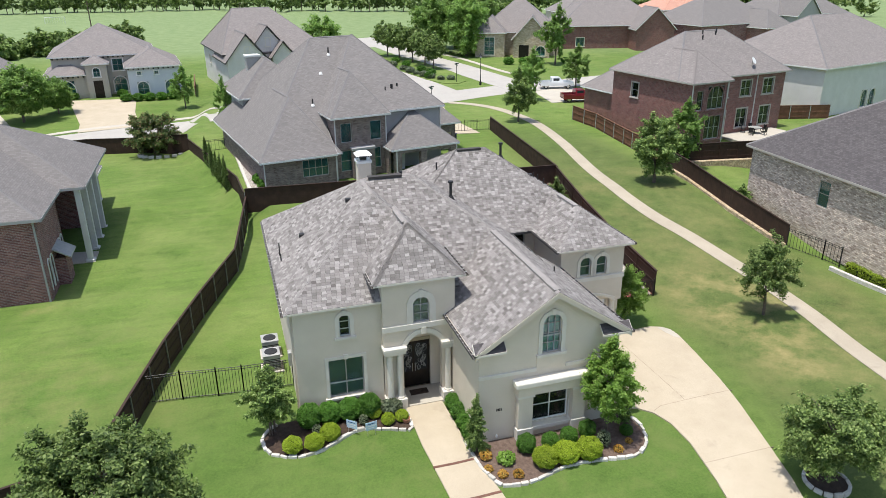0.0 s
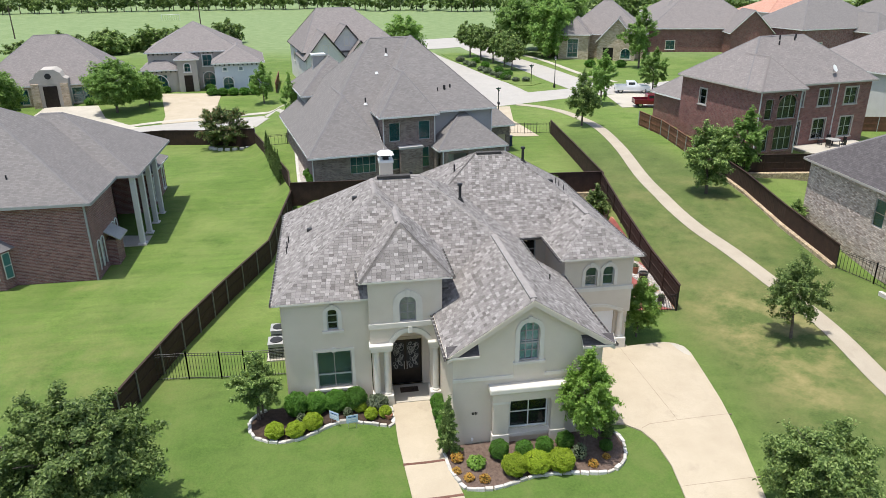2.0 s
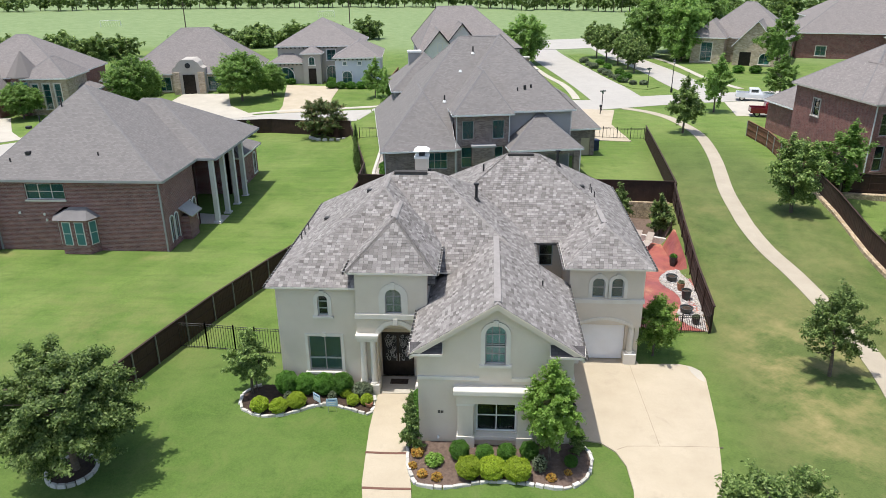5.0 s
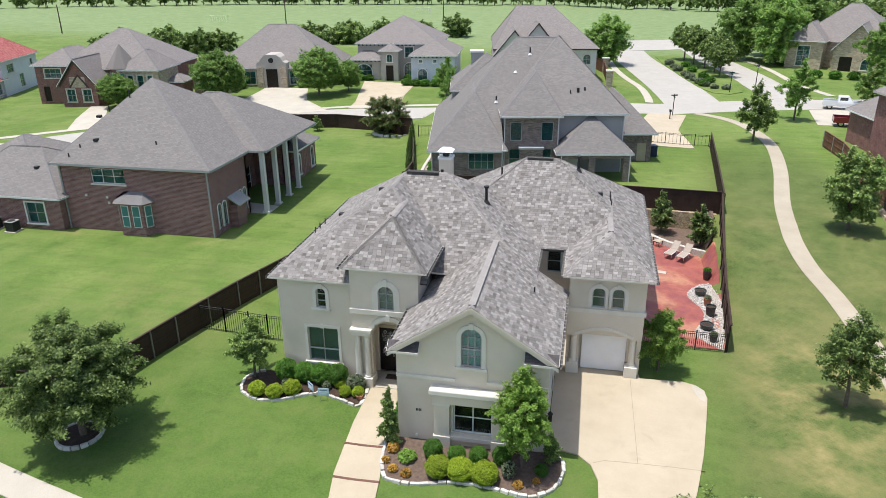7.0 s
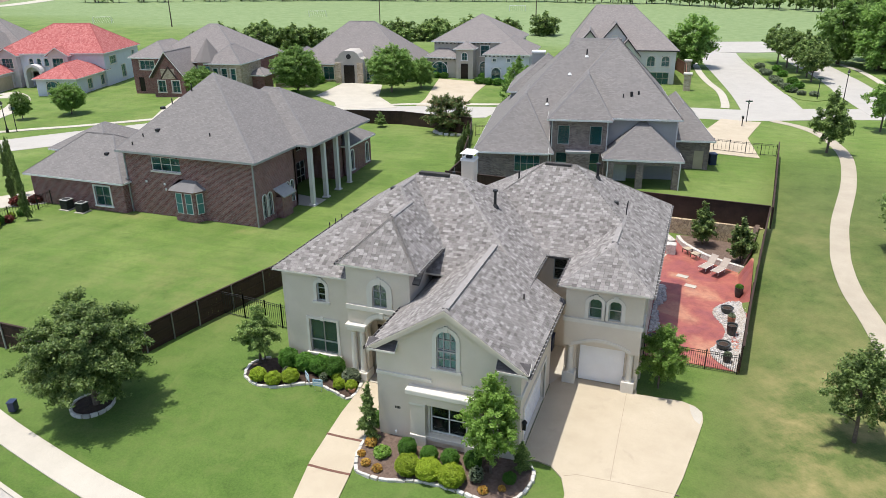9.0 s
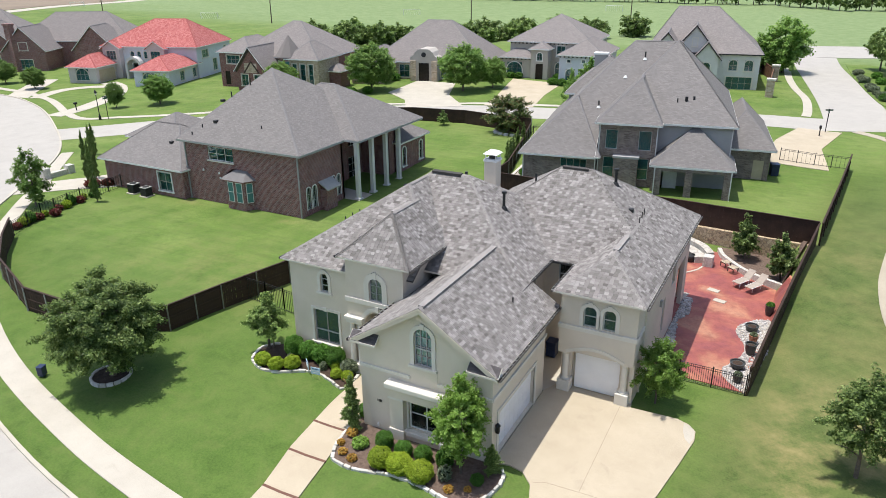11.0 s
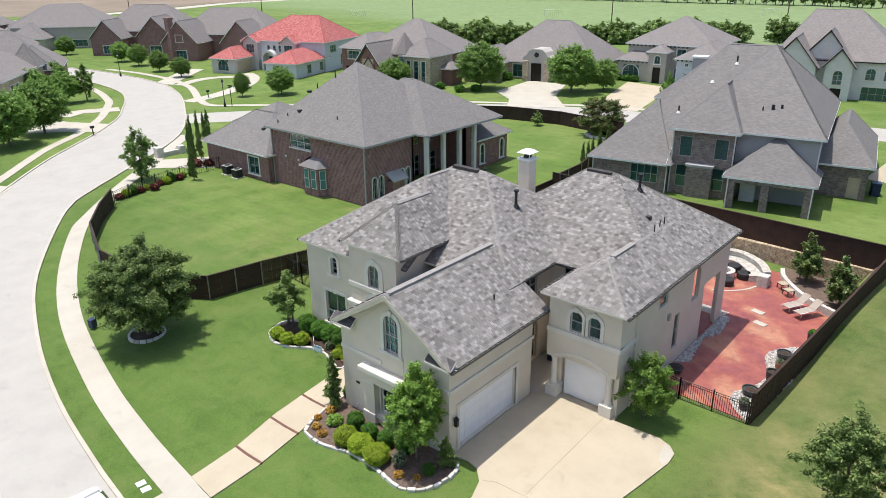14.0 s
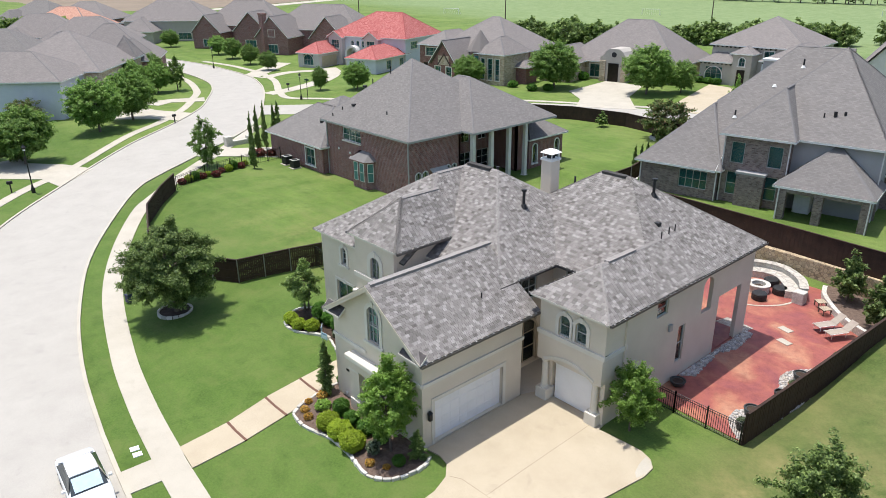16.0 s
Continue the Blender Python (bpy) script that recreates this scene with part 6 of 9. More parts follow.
# red brick house beyond the trail
kz = 2.95
kh = thing("brick_house", pose(50.2, 68.5, 0, 0, 0, 9.5) @ pose(10, 8, kz), "two-storey red brick house with bay windows and a satellite dish", "house", world_based=True, axes=pose(50.2, 68.5, 0, 0, 0, 9.5))
block(kh, 0.45, 5.8, 0.1, 7.0, kz, 10.155, 0.77, M_BRICK_RED, M_ROOF_TAN, "LRF", [("F", 0.7, 1.7, 0.5, 3.0, False, (1, 2)), ("F", 2.4, 4.9, 0.5, 3.2, False, (3, 2)), ("F", 0.7, 1.7, 4.0, 6.2, False, (1, 2)), ("F", 2.4, 4.9, 4.0, 6.6, True, (3, 2))],
      trim=M_BRICK_BROWN, back=M_DARKROOM, cap=M_ROOF_TAN, extra={"R": 1.3}, fascia=M_STUCCO_TAUPE)
block(kh, 0.46, 18.2, 2.4, 13.8, kz, 10.15, 0.77, M_BRICK_RED, M_ROOF_TAN, "LRFB", [("F", 6.6, 8.0, 4.6, 6.3, False, (2, 2)), ("F", 10.2, 11.9, 4.5, 6.4, False, (2, 2)), ("F", 14.0, 15.8, 4.5, 6.4, False, (2, 2)), ("F", 7.0, 8.1, 0.1, 2.9, False, (1, 1)),
      ("F", 10.0, 11.8, 0.7, 3.0, False, (2, 2)), ("F", 14.0, 15.8, 0.7, 3.0, False, (2, 2)), ("L", 3.6, 4.8, 4.2, 6.0, False, (1, 2))], trim=M_STUCCO_TAUPE, back=M_DARKROOM, fascia=M_STUCCO_TAUPE)
for x, y in ((0.36, 0.0), (5.75, 0.0), (13.2, 2.3)):
    part("downpipe", box(bmesh.new(), x, x + 0.1, y, y + 0.09, kz, 10.0), M_STUCCO_WHITE, kh)
for x, y in ((8.0, 6.9), (8.6, 7.6), (10.6, 7.4), (11.0, 7.7)):
    vent_pipe(kh, x, y, 10.15 + 0.77 * (y - 1.95), 0.45, 0.09)
block(kh, 1.6, 9.0, 13.4, 21.0, kz, 6.9, 0.8, M_BRICK_RED, M_ROOF_TAN, "LRFB", [], trim=None)
part("patio_slab", box(bmesh.new(), 7.5, 17.0, -1.8, 2.4, kz - 0.5, kz + 0.1), M_WALKWAY, kh)
dish = part("satellite_dish", lathe(bmesh.new(), [(0.02, 0.0), (0.25, 0.05), (0.42, 0.16), (0.44, 0.18)], 16), M_WHITE, kh)
dish.matrix_basis = pose(12.6, 2.9, 11.5, 60, 0, 20)
part("dish_mast", tube(bmesh.new(), (12.6, 3.0, 10.4), (12.6, 2.9, 11.5), 0.04), M_PLASTIC, kh)

# pale stone house by the trail
lz = 1.6
lh = thing("stone_house", pose(44.5, 51.8, 0, 0, 0, -3) @ pose(10, -10, lz), "pale mixed stone house with a charcoal shingle roof", "house", world_based=True, axes=pose(44.5, 51.8, 0, 0, 0, -3))
block(lh, 0.45, 20, -30, -0.45, lz, 7.55, 0.68, M_STONE_L, M_ROOF_DARK, "LRFB", [("L", 8.4, 9.6, 3.0, 5.1, False, (1, 2)), ("L", 17.0, 18.2, 3.0, 5.0, False, (1, 2))], trim=None, fascia=M_STUCCO_TAUPE)


def lesser_house(x, y, turn, base, wall_mat, roof_mat, label, blocks, trim=M_CREAM, fascia=None, cap=None):
    """A house farther off: hipped or gabled blocks in the house's own axes, front towards -y."""
    h = thing("house", pose(x, y, base, 0, 0, turn), label, "house")
    for bl in blocks:
        x0, x1, y0, y1, ze, s, sides, wins = bl[:8]
        block(h, x0, x1, y0, y1, 0.0, ze, s, bl[8] if len(bl) > 8 else wall_mat, roof_mat, sides, wins, trim=trim, fascia=fascia, cap=cap, extra=bl[9] if len(bl) > 9 else None)
    return h


two_tone = lesser_house(-19, 130, 6, 2.6, M_STUCCO_TAUPE, M_ROOF_TAN, "two-tone taupe and blue-grey stucco house with tan roof", [
    (-6.5, 9.0, 1.5, 17, 6.6, 0.55, "LRFB", [("F", 9.0, 10.6, 4.0, 5.9, False, (2, 2)), ("F", 8.8, 10.8, 0.6, 3.0, True, (2, 2))]),
    (-7.5, -1.6, -0.6, 10, 3.9, 0.55, "LRFB", [("F", 1.0, 4.0, 0.7, 3.0, True, (3, 2))]),
    (-1.6, 1.6, -1.4, 6, 5.6, 0.55, "LRFB", [("F", 0.9, 2.3, 0.0, 2.9, True, "door"), ("F", 1.1, 2.1, 3.5, 4.9, True, (2, 2))]),
    (4.6, 12.5, -5.2, 8, 5.2, 0.55, "LRFB", [("F", 1.2, 2.9, 0.6, 2.8, True, (2, 2)), ("F", 5.4, 7.0, 0.6, 2.8, True, (2, 2)), ("F", 1.4, 2.0, 3.9, 4.4, False, (2, 2)), ("F", 4.0, 4.6, 3.9, 4.4, False, (2, 2))], M_STUCCO_BLUE)], trim=M_WHITE)
lesser_house(-38.3, 120, 10, 2.2, M_STONE_TAN, M_ROOF_TAN, "tan stone house with a steep taupe roof and arched entry", [
    (-11, 11, 1.0, 18, 3.5, 0.78, "LRFB", [("F", 13.8, 17.0, 0.6, 2.9, False, (2, 2)), ("F", 5.5, 7.5, 0.6, 2.9, False, (2, 2))]),
    (-13, -6.5, -4.5, 8, 3.4, 0.75, "LRFB", [])])
entry = thing("entry_gable", pose(-38.3, 120, 2.2, 0, 0, 10), "pale stucco entry gable with a round window and tall door", "porch")
bm = bmesh.new()
prof = [(-2.7, -0.4), (2.7, -0.4), (2.7, 4.5), (2.1, 4.8), (1.7, 5.5), (0.9, 6.0), (-0.9, 6.0), (-1.7, 5.5), (-2.1, 4.8), (-2.7, 4.5)]
front, rear = [bm.verts.new((x, -0.6, z)) for x, z in prof], [bm.verts.new((x, 4.0, z)) for x, z in prof]
bm.faces.new(front), bm.faces.new(rear[::-1])
for i in range(len(prof)):
    bm.faces.new((front[i], rear[i], rear[(i + 1) % len(prof)], front[(i + 1) % len(prof)]))
part("gable_wall", bm, M_STUCCO_TAUPE, entry)
part("door", box(bmesh.new(), -1.0, 1.0, -0.75, -0.5, 0.0, 3.5, 0.05), M_DOOR, entry, "tall dark double door")
part("round_window", tube(bmesh.new(), (0, -0.7, 5.0), (0, -0.4, 5.0), 0.45, seg=20), M_DARKROOM, entry)
for x in (-2.1, 2.1):
    part("stone_jamb", box(bmesh.new(), x - 0.55, x + 0.55, -0.85, -0.5, -0.3, 3.9, 0.03), M_STONE_TAN, entry)
lesser_house(-62, 104, 8, 1.9, M_BRICK_RED, M_ROOF_TAN, "red brick house with a turret and steep grey-brown roofs", [
    (-9.0, 9.4, 2.4, 19.0, 5.2, 0.66, "LRFB", []),
    (-11.0, -3.9, 0.4, 12.0, 6.0, 0.62, "LRFB", [("F", 1.6, 4.4, 3.9, 5.4, False, (3, 2)), ("F", 0.9, 2.0, 0.0, 2.5, True, "door")]),
    (-5.0, 1.0, -3.0, 8.0, 3.2, 1.25, "LRB", [("F", 0.9, 2.3, 0.6, 2.6, False, (2, 2)), ("F", 3.6, 5.0, 0.6, 2.6, False, (2, 2))]),
    (4.7, 10.9, -1.4, 6.5, 5.5, 0.8, "LRFB", [("F", 1.0, 1.9, 0.8, 4.6, False, (1, 4)), ("F", 2.6, 3.6, 0.8, 4.6, False, (1, 4)), ("F", 4.3, 5.2, 0.8, 4.6, False, (1, 4))], M_STONE_TAN),
    (10.6, 13.2, 2.5, 6.0, 3.1, 0.6, "LRFB", [])])
gable = thing("half_timbered_gable", pose(-62, 104, 1.9, 0, 0, 8), "dark timbers and tan stone in a brick house's gable", "gable")
part("infill", box(bmesh.new(), -3.3, -0.7, -3.06, -3.01, 2.9, 4.6), M_STONE_TAN, gable)
for a, b in (((-5.1, 3.0), (-2.0, 6.9)), ((1.1, 3.0), (-2.0, 6.9)), ((-3.4, 2.9), (-1.8, 4.9)), ((-0.3, 2.9), (-1.8, 4.9))):
    part("timber", tube(bmesh.new(), (a[0], -3.08, a[1]), (b[0], -3.08, b[1]), 0.14, seg=4), M_WOOD, gable)
tower = thing("stair_turret", pose(-57.9, 105.0, 1.9), "round brick turret with a conical shingle roof", "turret")
part("wall", tube(bmesh.new(), (0, 0, -0.5), (0, 0, 6.0), 2.0, seg=12), M_BRICK_BROWN, tower)
part("roof", lathe(bmesh.new(), [(2.6, 5.6), (2.55, 5.75), (0.05, 9.4)], 8), M_ROOF_TAN, tower)
for a in (215, 255, 295):
    w = part("window", box(bmesh.new(), -0.45, 0.45, -2.06, -1.9, 3.4, 5.0), M_STUCCO_GREY, tower)
    w.rotation_euler = (0, 0, radians(a - 270))
    part("pane", box(bmesh.new(), -0.36, 0.36, -2.09, -2.05, 3.5, 4.9), M_TEAL, w)
red_house = lesser_house(-105.6, 102.1, 18, 1.2, M_STUCCO_PINK, M_ROOF_RED, "pale stucco house with a red clay tile roof", [
    (0.45, 21.4, 0.45, 15.6, 6.3, 0.6, "LRFB", [("F", 6.2, 7.0, 3.9, 5.3, True, (1, 2)), ("F", 7.7, 8.5, 3.9, 5.3, True, (1, 2)), ("F", 9.2, 10.0, 3.9, 5.3, True, (1, 2)), ("F", 6.4, 9.4, 0.0, 2.9, True, "open"), ("R", 2.2, 4.8, 3.9, 5.4, False, (3, 2)), ("R", 6.5, 8.2, 0.8, 3.2, False, (2, 2)), ("R", 12.0, 13.0, 3.9, 5.4, False, (2, 2))], M_STUCCO_BLUE, {"F": 0.66, "B": 0.58, "L": 0.55, "R": 0.88}),
    (1.3, 5.0, -0.9, 6.0, 6.0, 0.65, "LRB", [("F", 0.8, 2.9, 3.7, 5.5, False, (3, 2))]),
    (11.2, 15.0, -0.9, 6.0, 6.0, 0.65, "LRB", [("F", 0.8, 2.9, 3.7, 5.5, False, (3, 2))]),
    (-2.4, 3.7, -7.6, 2.0, 3.1, 0.62, "LRFB", [("F", 1.6, 4.4, 0.5, 2.8, True, (3, 2)), ("R", 0.9, 6.3, 0.0, 2.4, False, "garage")]),
    (13.6, 21.0, -10.3, 2.0, 3.1, 0.55, "LRFB", [("F", 1.8, 4.2, 0.4, 2.6, True, (3, 2)), ("R", 4.0, 5.6, 0.6, 2.4, False, (2, 2)), ("R", 9.0, 10.4, 0.6, 2.4, False, (2, 2))], M_STUCCO_BLUE)], cap=M_ROOF_RED)
part("entry_arch", ring(bmesh.new(), arch_pts(6.6, 9.2, 0.0, 2.6, 12), arch_pts(6.1, 9.7, 0.0, 2.6, 12), -1.3, 0.42), M_STUCCO_WHITE, red_house)
part("entry_door", box(bmesh.new(), 7.0, 8.8, 0.8, 0.9, 0.0, 2.6), M_DOOR, red_house)
lesser_house(-126, 110, 30, 1.0, M_BRICK_BROWN, M_ROOF_TAN, "dark brick house with steep gables and a tall chimney", [
    (-13, 13, 2, 16, 5.8, 0.8, "LRFB", [("F", 3, 5, 3.6, 5.2, False, (2, 2))]), (-12, -3, -6, 8, 4.4, 1.05, "LRB", [("F", 3, 6, 0.6, 2.6, False, (3, 2)), ("F", 3.6, 5.4, 4.6, 6.2, False, (2, 2))]), (3, 12, -5, 8, 4.4, 1.05, "LRB", [("F", 3, 6, 0.6, 2.6, False, (3, 2))])])
ck = thing("chimney_stack", pose(-131.5, 100, 0.9), "tall red-brown brick chimney stack", "chimney")
part("brick_shaft", box(bmesh.new(), -0.9, 0.9, -0.6, 0.6, -0.5, 10.0), M_BRICK_BROWN, ck)
part("crown", box(bmesh.new(), -1.05, 1.05, -0.75, 0.75, 10.0, 10.4), M_BRICK_BROWN, ck)
lesser_house(-154, 104, 38, 0.9, M_BRICK_BROWN, M_ROOF_TAN, "dark brick house with steep grey-brown gables", [
    (-12, 12, 2, 17, 5.8, 0.8, "LRFB", []), (-11, -3, -5, 8, 4.4, 1.05, "LRB", [("F", 3, 5.5, 0.6, 2.6, False, (3, 2))]), (2, 11, -6, 8, 5.0, 1.0, "LRB", [("F", 3, 6, 0.6, 2.6, False, (3, 2))])])
lesser_house(-184, 96, 48, 0.8, M_STUCCO_TAUPE, M_ROOF_TAN, "far taupe house with a grey-brown roof", [(-13, 13, 0, 17, 6.2, 0.65, "LRFB", [("F", 4, 7, 4, 5.4, False, (3, 2)), ("F", 16, 20, 0.8, 2.6, False, (3, 2))]), (-12, -2, -7, 6, 3.6, 0.7, "LRFB", [])])
lesser_house(-82.1, 38.6, 52, 0.6, M_STUCCO_BLUE, M_ROOF_TAN, "pale blue-grey house across the street with taupe roofs", [
    (-17.5, -0.45, 0.4, 13.0, 5.9, 0.58, "LRFB", []),
    (-16.5, 2.2, 9.5, 31.0, 6.1, 0.58, "LRFB", [("R", 3.6, 5.0, 3.9, 4.9, False, (1, 1)), ("R", 6.0, 7.0, 3.9, 4.9, False, (1, 1))], M_STONE_TAN, {"F": 0.42}),
    (-3.5, 2.6, 4.5, 18.0, 3.2, 0.45, "LRFB", [("R", 1.5, 5.5, 0.0, 2.3, False, "garage"), ("F", 3.6, 5.2, 0.4, 2.4, False, (2, 2))], M_STONE_TAN),
    (-1.6, 2.4, 26.5, 30.5, 6.3, 1.55, "LRFB", [], M_STONE_TAN)])
lesser_house(-112, 55, 62, 0.6, M_BRICK_BROWN, M_ROOF_TAN, "brown house across the street with steep hipped roofs", [
    (-9, 9, 0, 16, 4.6, 0.8, "LRFB", [("F", 2, 4, 0.8, 2.8, False, (2, 2))]), (2, 8, -5, 5, 5.2, 1.1, "LRFB", [("F", 1.5, 4.0, 0.8, 2.8, False, (2, 2))])])
for x, y, turn, roof, label in ((-128, 36, 55, M_ROOF_GREY, "blue-grey roofed house in the distance"), (-150, 62, 60, M_ROOF_TAN, "far house with a taupe hipped roof"), (-172, 58, 70, M_ROOF_TAN, "far house with a taupe hipped roof"),
                                (-205, 70, 40, M_ROOF_ORANGE, "far house with an orange tile roof"), (-232, 84, 40, M_ROOF_TAN, "far house with a taupe hipped roof"), (-214, 104, 40, M_ROOF_TAN, "far house with a taupe hipped roof"),
                                (-255, 74, 30, M_ROOF_GREY, "far house with a grey hipped roof")):
    lesser_house(x, y, turn, 0.8, M_BRICK_BROWN, roof, label, [(-11, 11, 0, 16, 4.8, 0.65, "LRFB", [("F", 3, 6, 0.8, 2.6, False, (3, 2))]), (-9, -1, -6, 6, 4.0, 0.8, "LRFB", [])])
lesser_house(1.2, 122.8, 9, 2.7, M_STUCCO_WHITE, M_ROOF_TAN, "white brick farmhouse with steep dark-edged gables", [
    (0.6, 18.3, 3.6, 25.0, 6.3, 0.6, "LRFB", [("F", 13.0, 14.3, 3.6, 5.3, True, (2, 2)), ("F", 15.4, 16.7, 3.6, 5.3, True, (2, 2)), ("F", 12.8, 16.8, 0.6, 2.6, False, (4, 2)), ("L", 6, 7, 3.4, 5.0, True, (1, 2)), ("L", 14, 15, 3.4, 5.0, True, (1, 2))], M_STUCCO_WHITE, {"L": 1.5, "R": 0.88}),
    (0.45, 7.0, 0.45, 12.0, 5.3, 1.2, "LRB", [("F", 3.0, 3.7, 6.2, 7.6, False, (1, 2)), ("F", 1.6, 3.0, 0.8, 2.8, False, (2, 2)), ("F", 4.2, 5.4, 3.0, 4.6, False, (2, 2))]),
    (4.7, 11.3, 3.4, 12.0, 6.2, 1.2, "LRB", [("F", 2.9, 3.6, 7.3, 8.6, False, (1, 2))]),
    (8.2, 11.9, 1.6, 9.0, 5.5, 1.2, "LRB", [("F", 1.2, 2.5, 2.9, 5.0, True, (2, 3)), ("F", 1.1, 2.6, 0.0, 2.4, True, "door")])], fascia=M_DARKMETAL)
lesser_house(66, 155, -24, 2.8, M_STONE_TAN, M_ROOF_TAN, "tan stone house with steep gables at the corner", [
    (-9, 9, 0, 16, 5.4, 0.8, "LRFB", [("F", 2, 3.4, 0.8, 4.6, False, (2, 4))]), (-9.5, -3, -4, 8, 5.6, 0.9, "LRFB", [("F", 2, 4.2, 0.8, 4.6, False, (2, 4))]), (-1, 7, -4.5, 8, 4.2, 1.1, "LRB", [("F", 1.2, 3.4, 0, 3.0, True, "door"), ("F", 5, 7, 0.7, 2.8, True, (2, 2))])])
lesser_house(93, 160, -14, 2.9, M_BRICK_RED, M_ROOF_TAN, "red brick house with a broad taupe roof", [(-13, 13, 0, 18, 5.6, 0.7, "LRFB", [("F", 4, 6, 0.8, 2.8, False, (2, 2))]), (4, 13, -6, 8, 5.0, 1.0, "LRB", [])])
lesser_house(112, 200, -8, 3.0, M_STUCCO_TAUPE, M_ROOF_TAN, "far taupe house with hipped roofs", [(-12, 12, 0, 18, 5.8, 0.65, "LRFB", [("F", 3, 6, 0.8, 2.8, False, (3, 2))]), (-10, -2, -5, 8, 5.0, 0.8, "LRFB", [])])
lesser_house(122, 150, 10, 3.0, M_BRICK_BROWN, M_ROOF_GREY, "far brick house with grey hipped roofs", [(-13, 13, 0, 18, 5.8, 0.65, "LRFB", [("F", 3, 6, 0.8, 2.8, False, (3, 2))]), (2, 11, -6, 8, 5.0, 0.8, "LRFB", [])])
lesser_house(150, 205, 0, 3.0, M_STUCCO_TAUPE, M_ROOF_ORANGE, "far house with an orange clay tile roof", [(-13, 13, 0, 18, 5.6, 0.5, "LRFB", [])], cap=M_ROOF_ORANGE)
lesser_house(160, 168, 5, 3.0, M_STUCCO_GREY, M_ROOF_GREY, "far grey house with dark gables", [(-13, 13, 0, 18, 6.0, 0.7, "LRFB", []), (-11, -3, -5, 8, 6.0, 1.1, "LRB", [("F", 3, 5, 3, 5, False, (2, 2))])])
lesser_house(90.0, 80.0, 15, 3.0, M_STUCCO_WHITE, M_ROOF_TAN, "off-white stucco house with a broad balcony", [
    (-14, 14, 0, 18, 6.6, 0.62, "LRFB", [("F", 17, 19.5, 3.6, 5.6, False, (2, 2)), ("F", 21, 25, 3.4, 5.8, False, "open"), ("F", 10, 11.4, 0.4, 2.8, True, (2, 2)), ("F", 12, 13.4, 0.4, 2.8, True, (2, 2)), ("F", 21, 25, 0.3, 2.8, False, "open")]),
    (5, 14, -4, 4, 3.2, 0.3, "LRFB", [("F", 1, 4, 0.2, 2.6, False, (3, 2))])])

# dark brackets under the eaves of the two-tone house
for x0, x1, y, z in ((-6.2, 4.4, 1.5, 6.45), (-7.3, -1.8, -0.6, 3.75), (4.8, 12.3, -5.2, 5.05)):
    k = x0
    while k < x1:
        part("eave_bracket", box(bmesh.new(), k - 0.11, k + 0.11, y - 0.4, y + 0.05, z - 0.3, z + 0.05), M_DARKMETAL, two_tone)
        k += 0.75


# ---- fences ----
def wood_fence(line, height, label, material, boards=False, skirt=0.35, posts_inside=1, post_mat=None):
    """A board fence along (x, y, base height) points: posts, two rails, a cap and boards or board panels."""
    f = thing("wooden_fence", pose(*line[0]), label, "fence", world_based=True)
    board_mesh = None
    for a, b in zip(line, line[1:]):
        A, B = Vector(a), Vector(b)
        n = max(1, round((B - A).length / 2.4))
        d = (B - A)
        d.z = 0
        d.normalize()
        side = Vector((d.y, -d.x, 0)) * posts_inside
        for i in range(n):
            P, Q = A.lerp(B, i / n), A.lerp(B, (i + 1) / n)
            L = (Q - P).length
            T = Matrix(((d.x, side.x, 0, P.x), (d.y, side.y, 0, P.y), (0, 0, 1, P.z), (0, 0, 0, 1)))
            slope = (Q.z - P.z) / L
            put("post", box(bmesh.new(), -0.04, 0.04, 0.03, 0.1, -skirt, height), T, post_mat or (M_PLASTIC if not boards else M_CHROME_DULL), f)
            for h in (0.25, height * 0.5, height - 0.3):
                bm = box(bmesh.new(), 0, L, 0.015, 0.05, h, h + 0.09)
                for v in bm.verts:
                    v.co.z += slope * v.co.x
                put("rail", bm, T, material, f)
            bm = box(bmesh.new(), 0, L, -0.07, 0.07, height, height + 0.045)
            for v in bm.verts:
                v.co.z += slope * v.co.x
            put("cap", bm, T, material, f)
            m = max(2, round(L / 0.16))
            if boards:
                for k in range(m):
                    u = (k + 0.5) * L / m
                    if board_mesh is None:
                        ob = part("board", box(bmesh.new(), -0.073, 0.073, -0.012, 0.012, -skirt, height), material, f)
                        board_mesh = ob.data
                    else:
                        ob = new("board", board_mesh)
                        ob.parent = f
                        ob.matrix_parent_inverse = WORLD_BASED[f.name]
                    ob.matrix_basis = Matrix.Translation(T @ Vector((u, random.uniform(-0.006, 0.006), slope * u))) @ Matrix.Rotation(math.atan2(d.y, d.x), 4, "Z")
            else:
                bm = bmesh.new()
                prof = []
                for k in range(m):
                    o = 0.012 if k % 2 else 0.0
                    prof += [(k * L / m, o), ((k + 1) * L / m, o)]
                prof = prof + [(u, o - 0.025) for u, o in reversed(prof)]
                lo = [bm.verts.new((u, o, -skirt)) for u, o in prof]
                hi = [bm.verts.new((u, o, height)) for u, o in prof]
                for k in range(len(prof)):
                    bm.faces.new((lo[k], lo[(k + 1) % len(prof)], hi[(k + 1) % len(prof)], hi[k]))
                for v in bm.verts:
                    v.co.z += slope * v.co.x
                put("board_panel", bm, T, material, f)
    return f


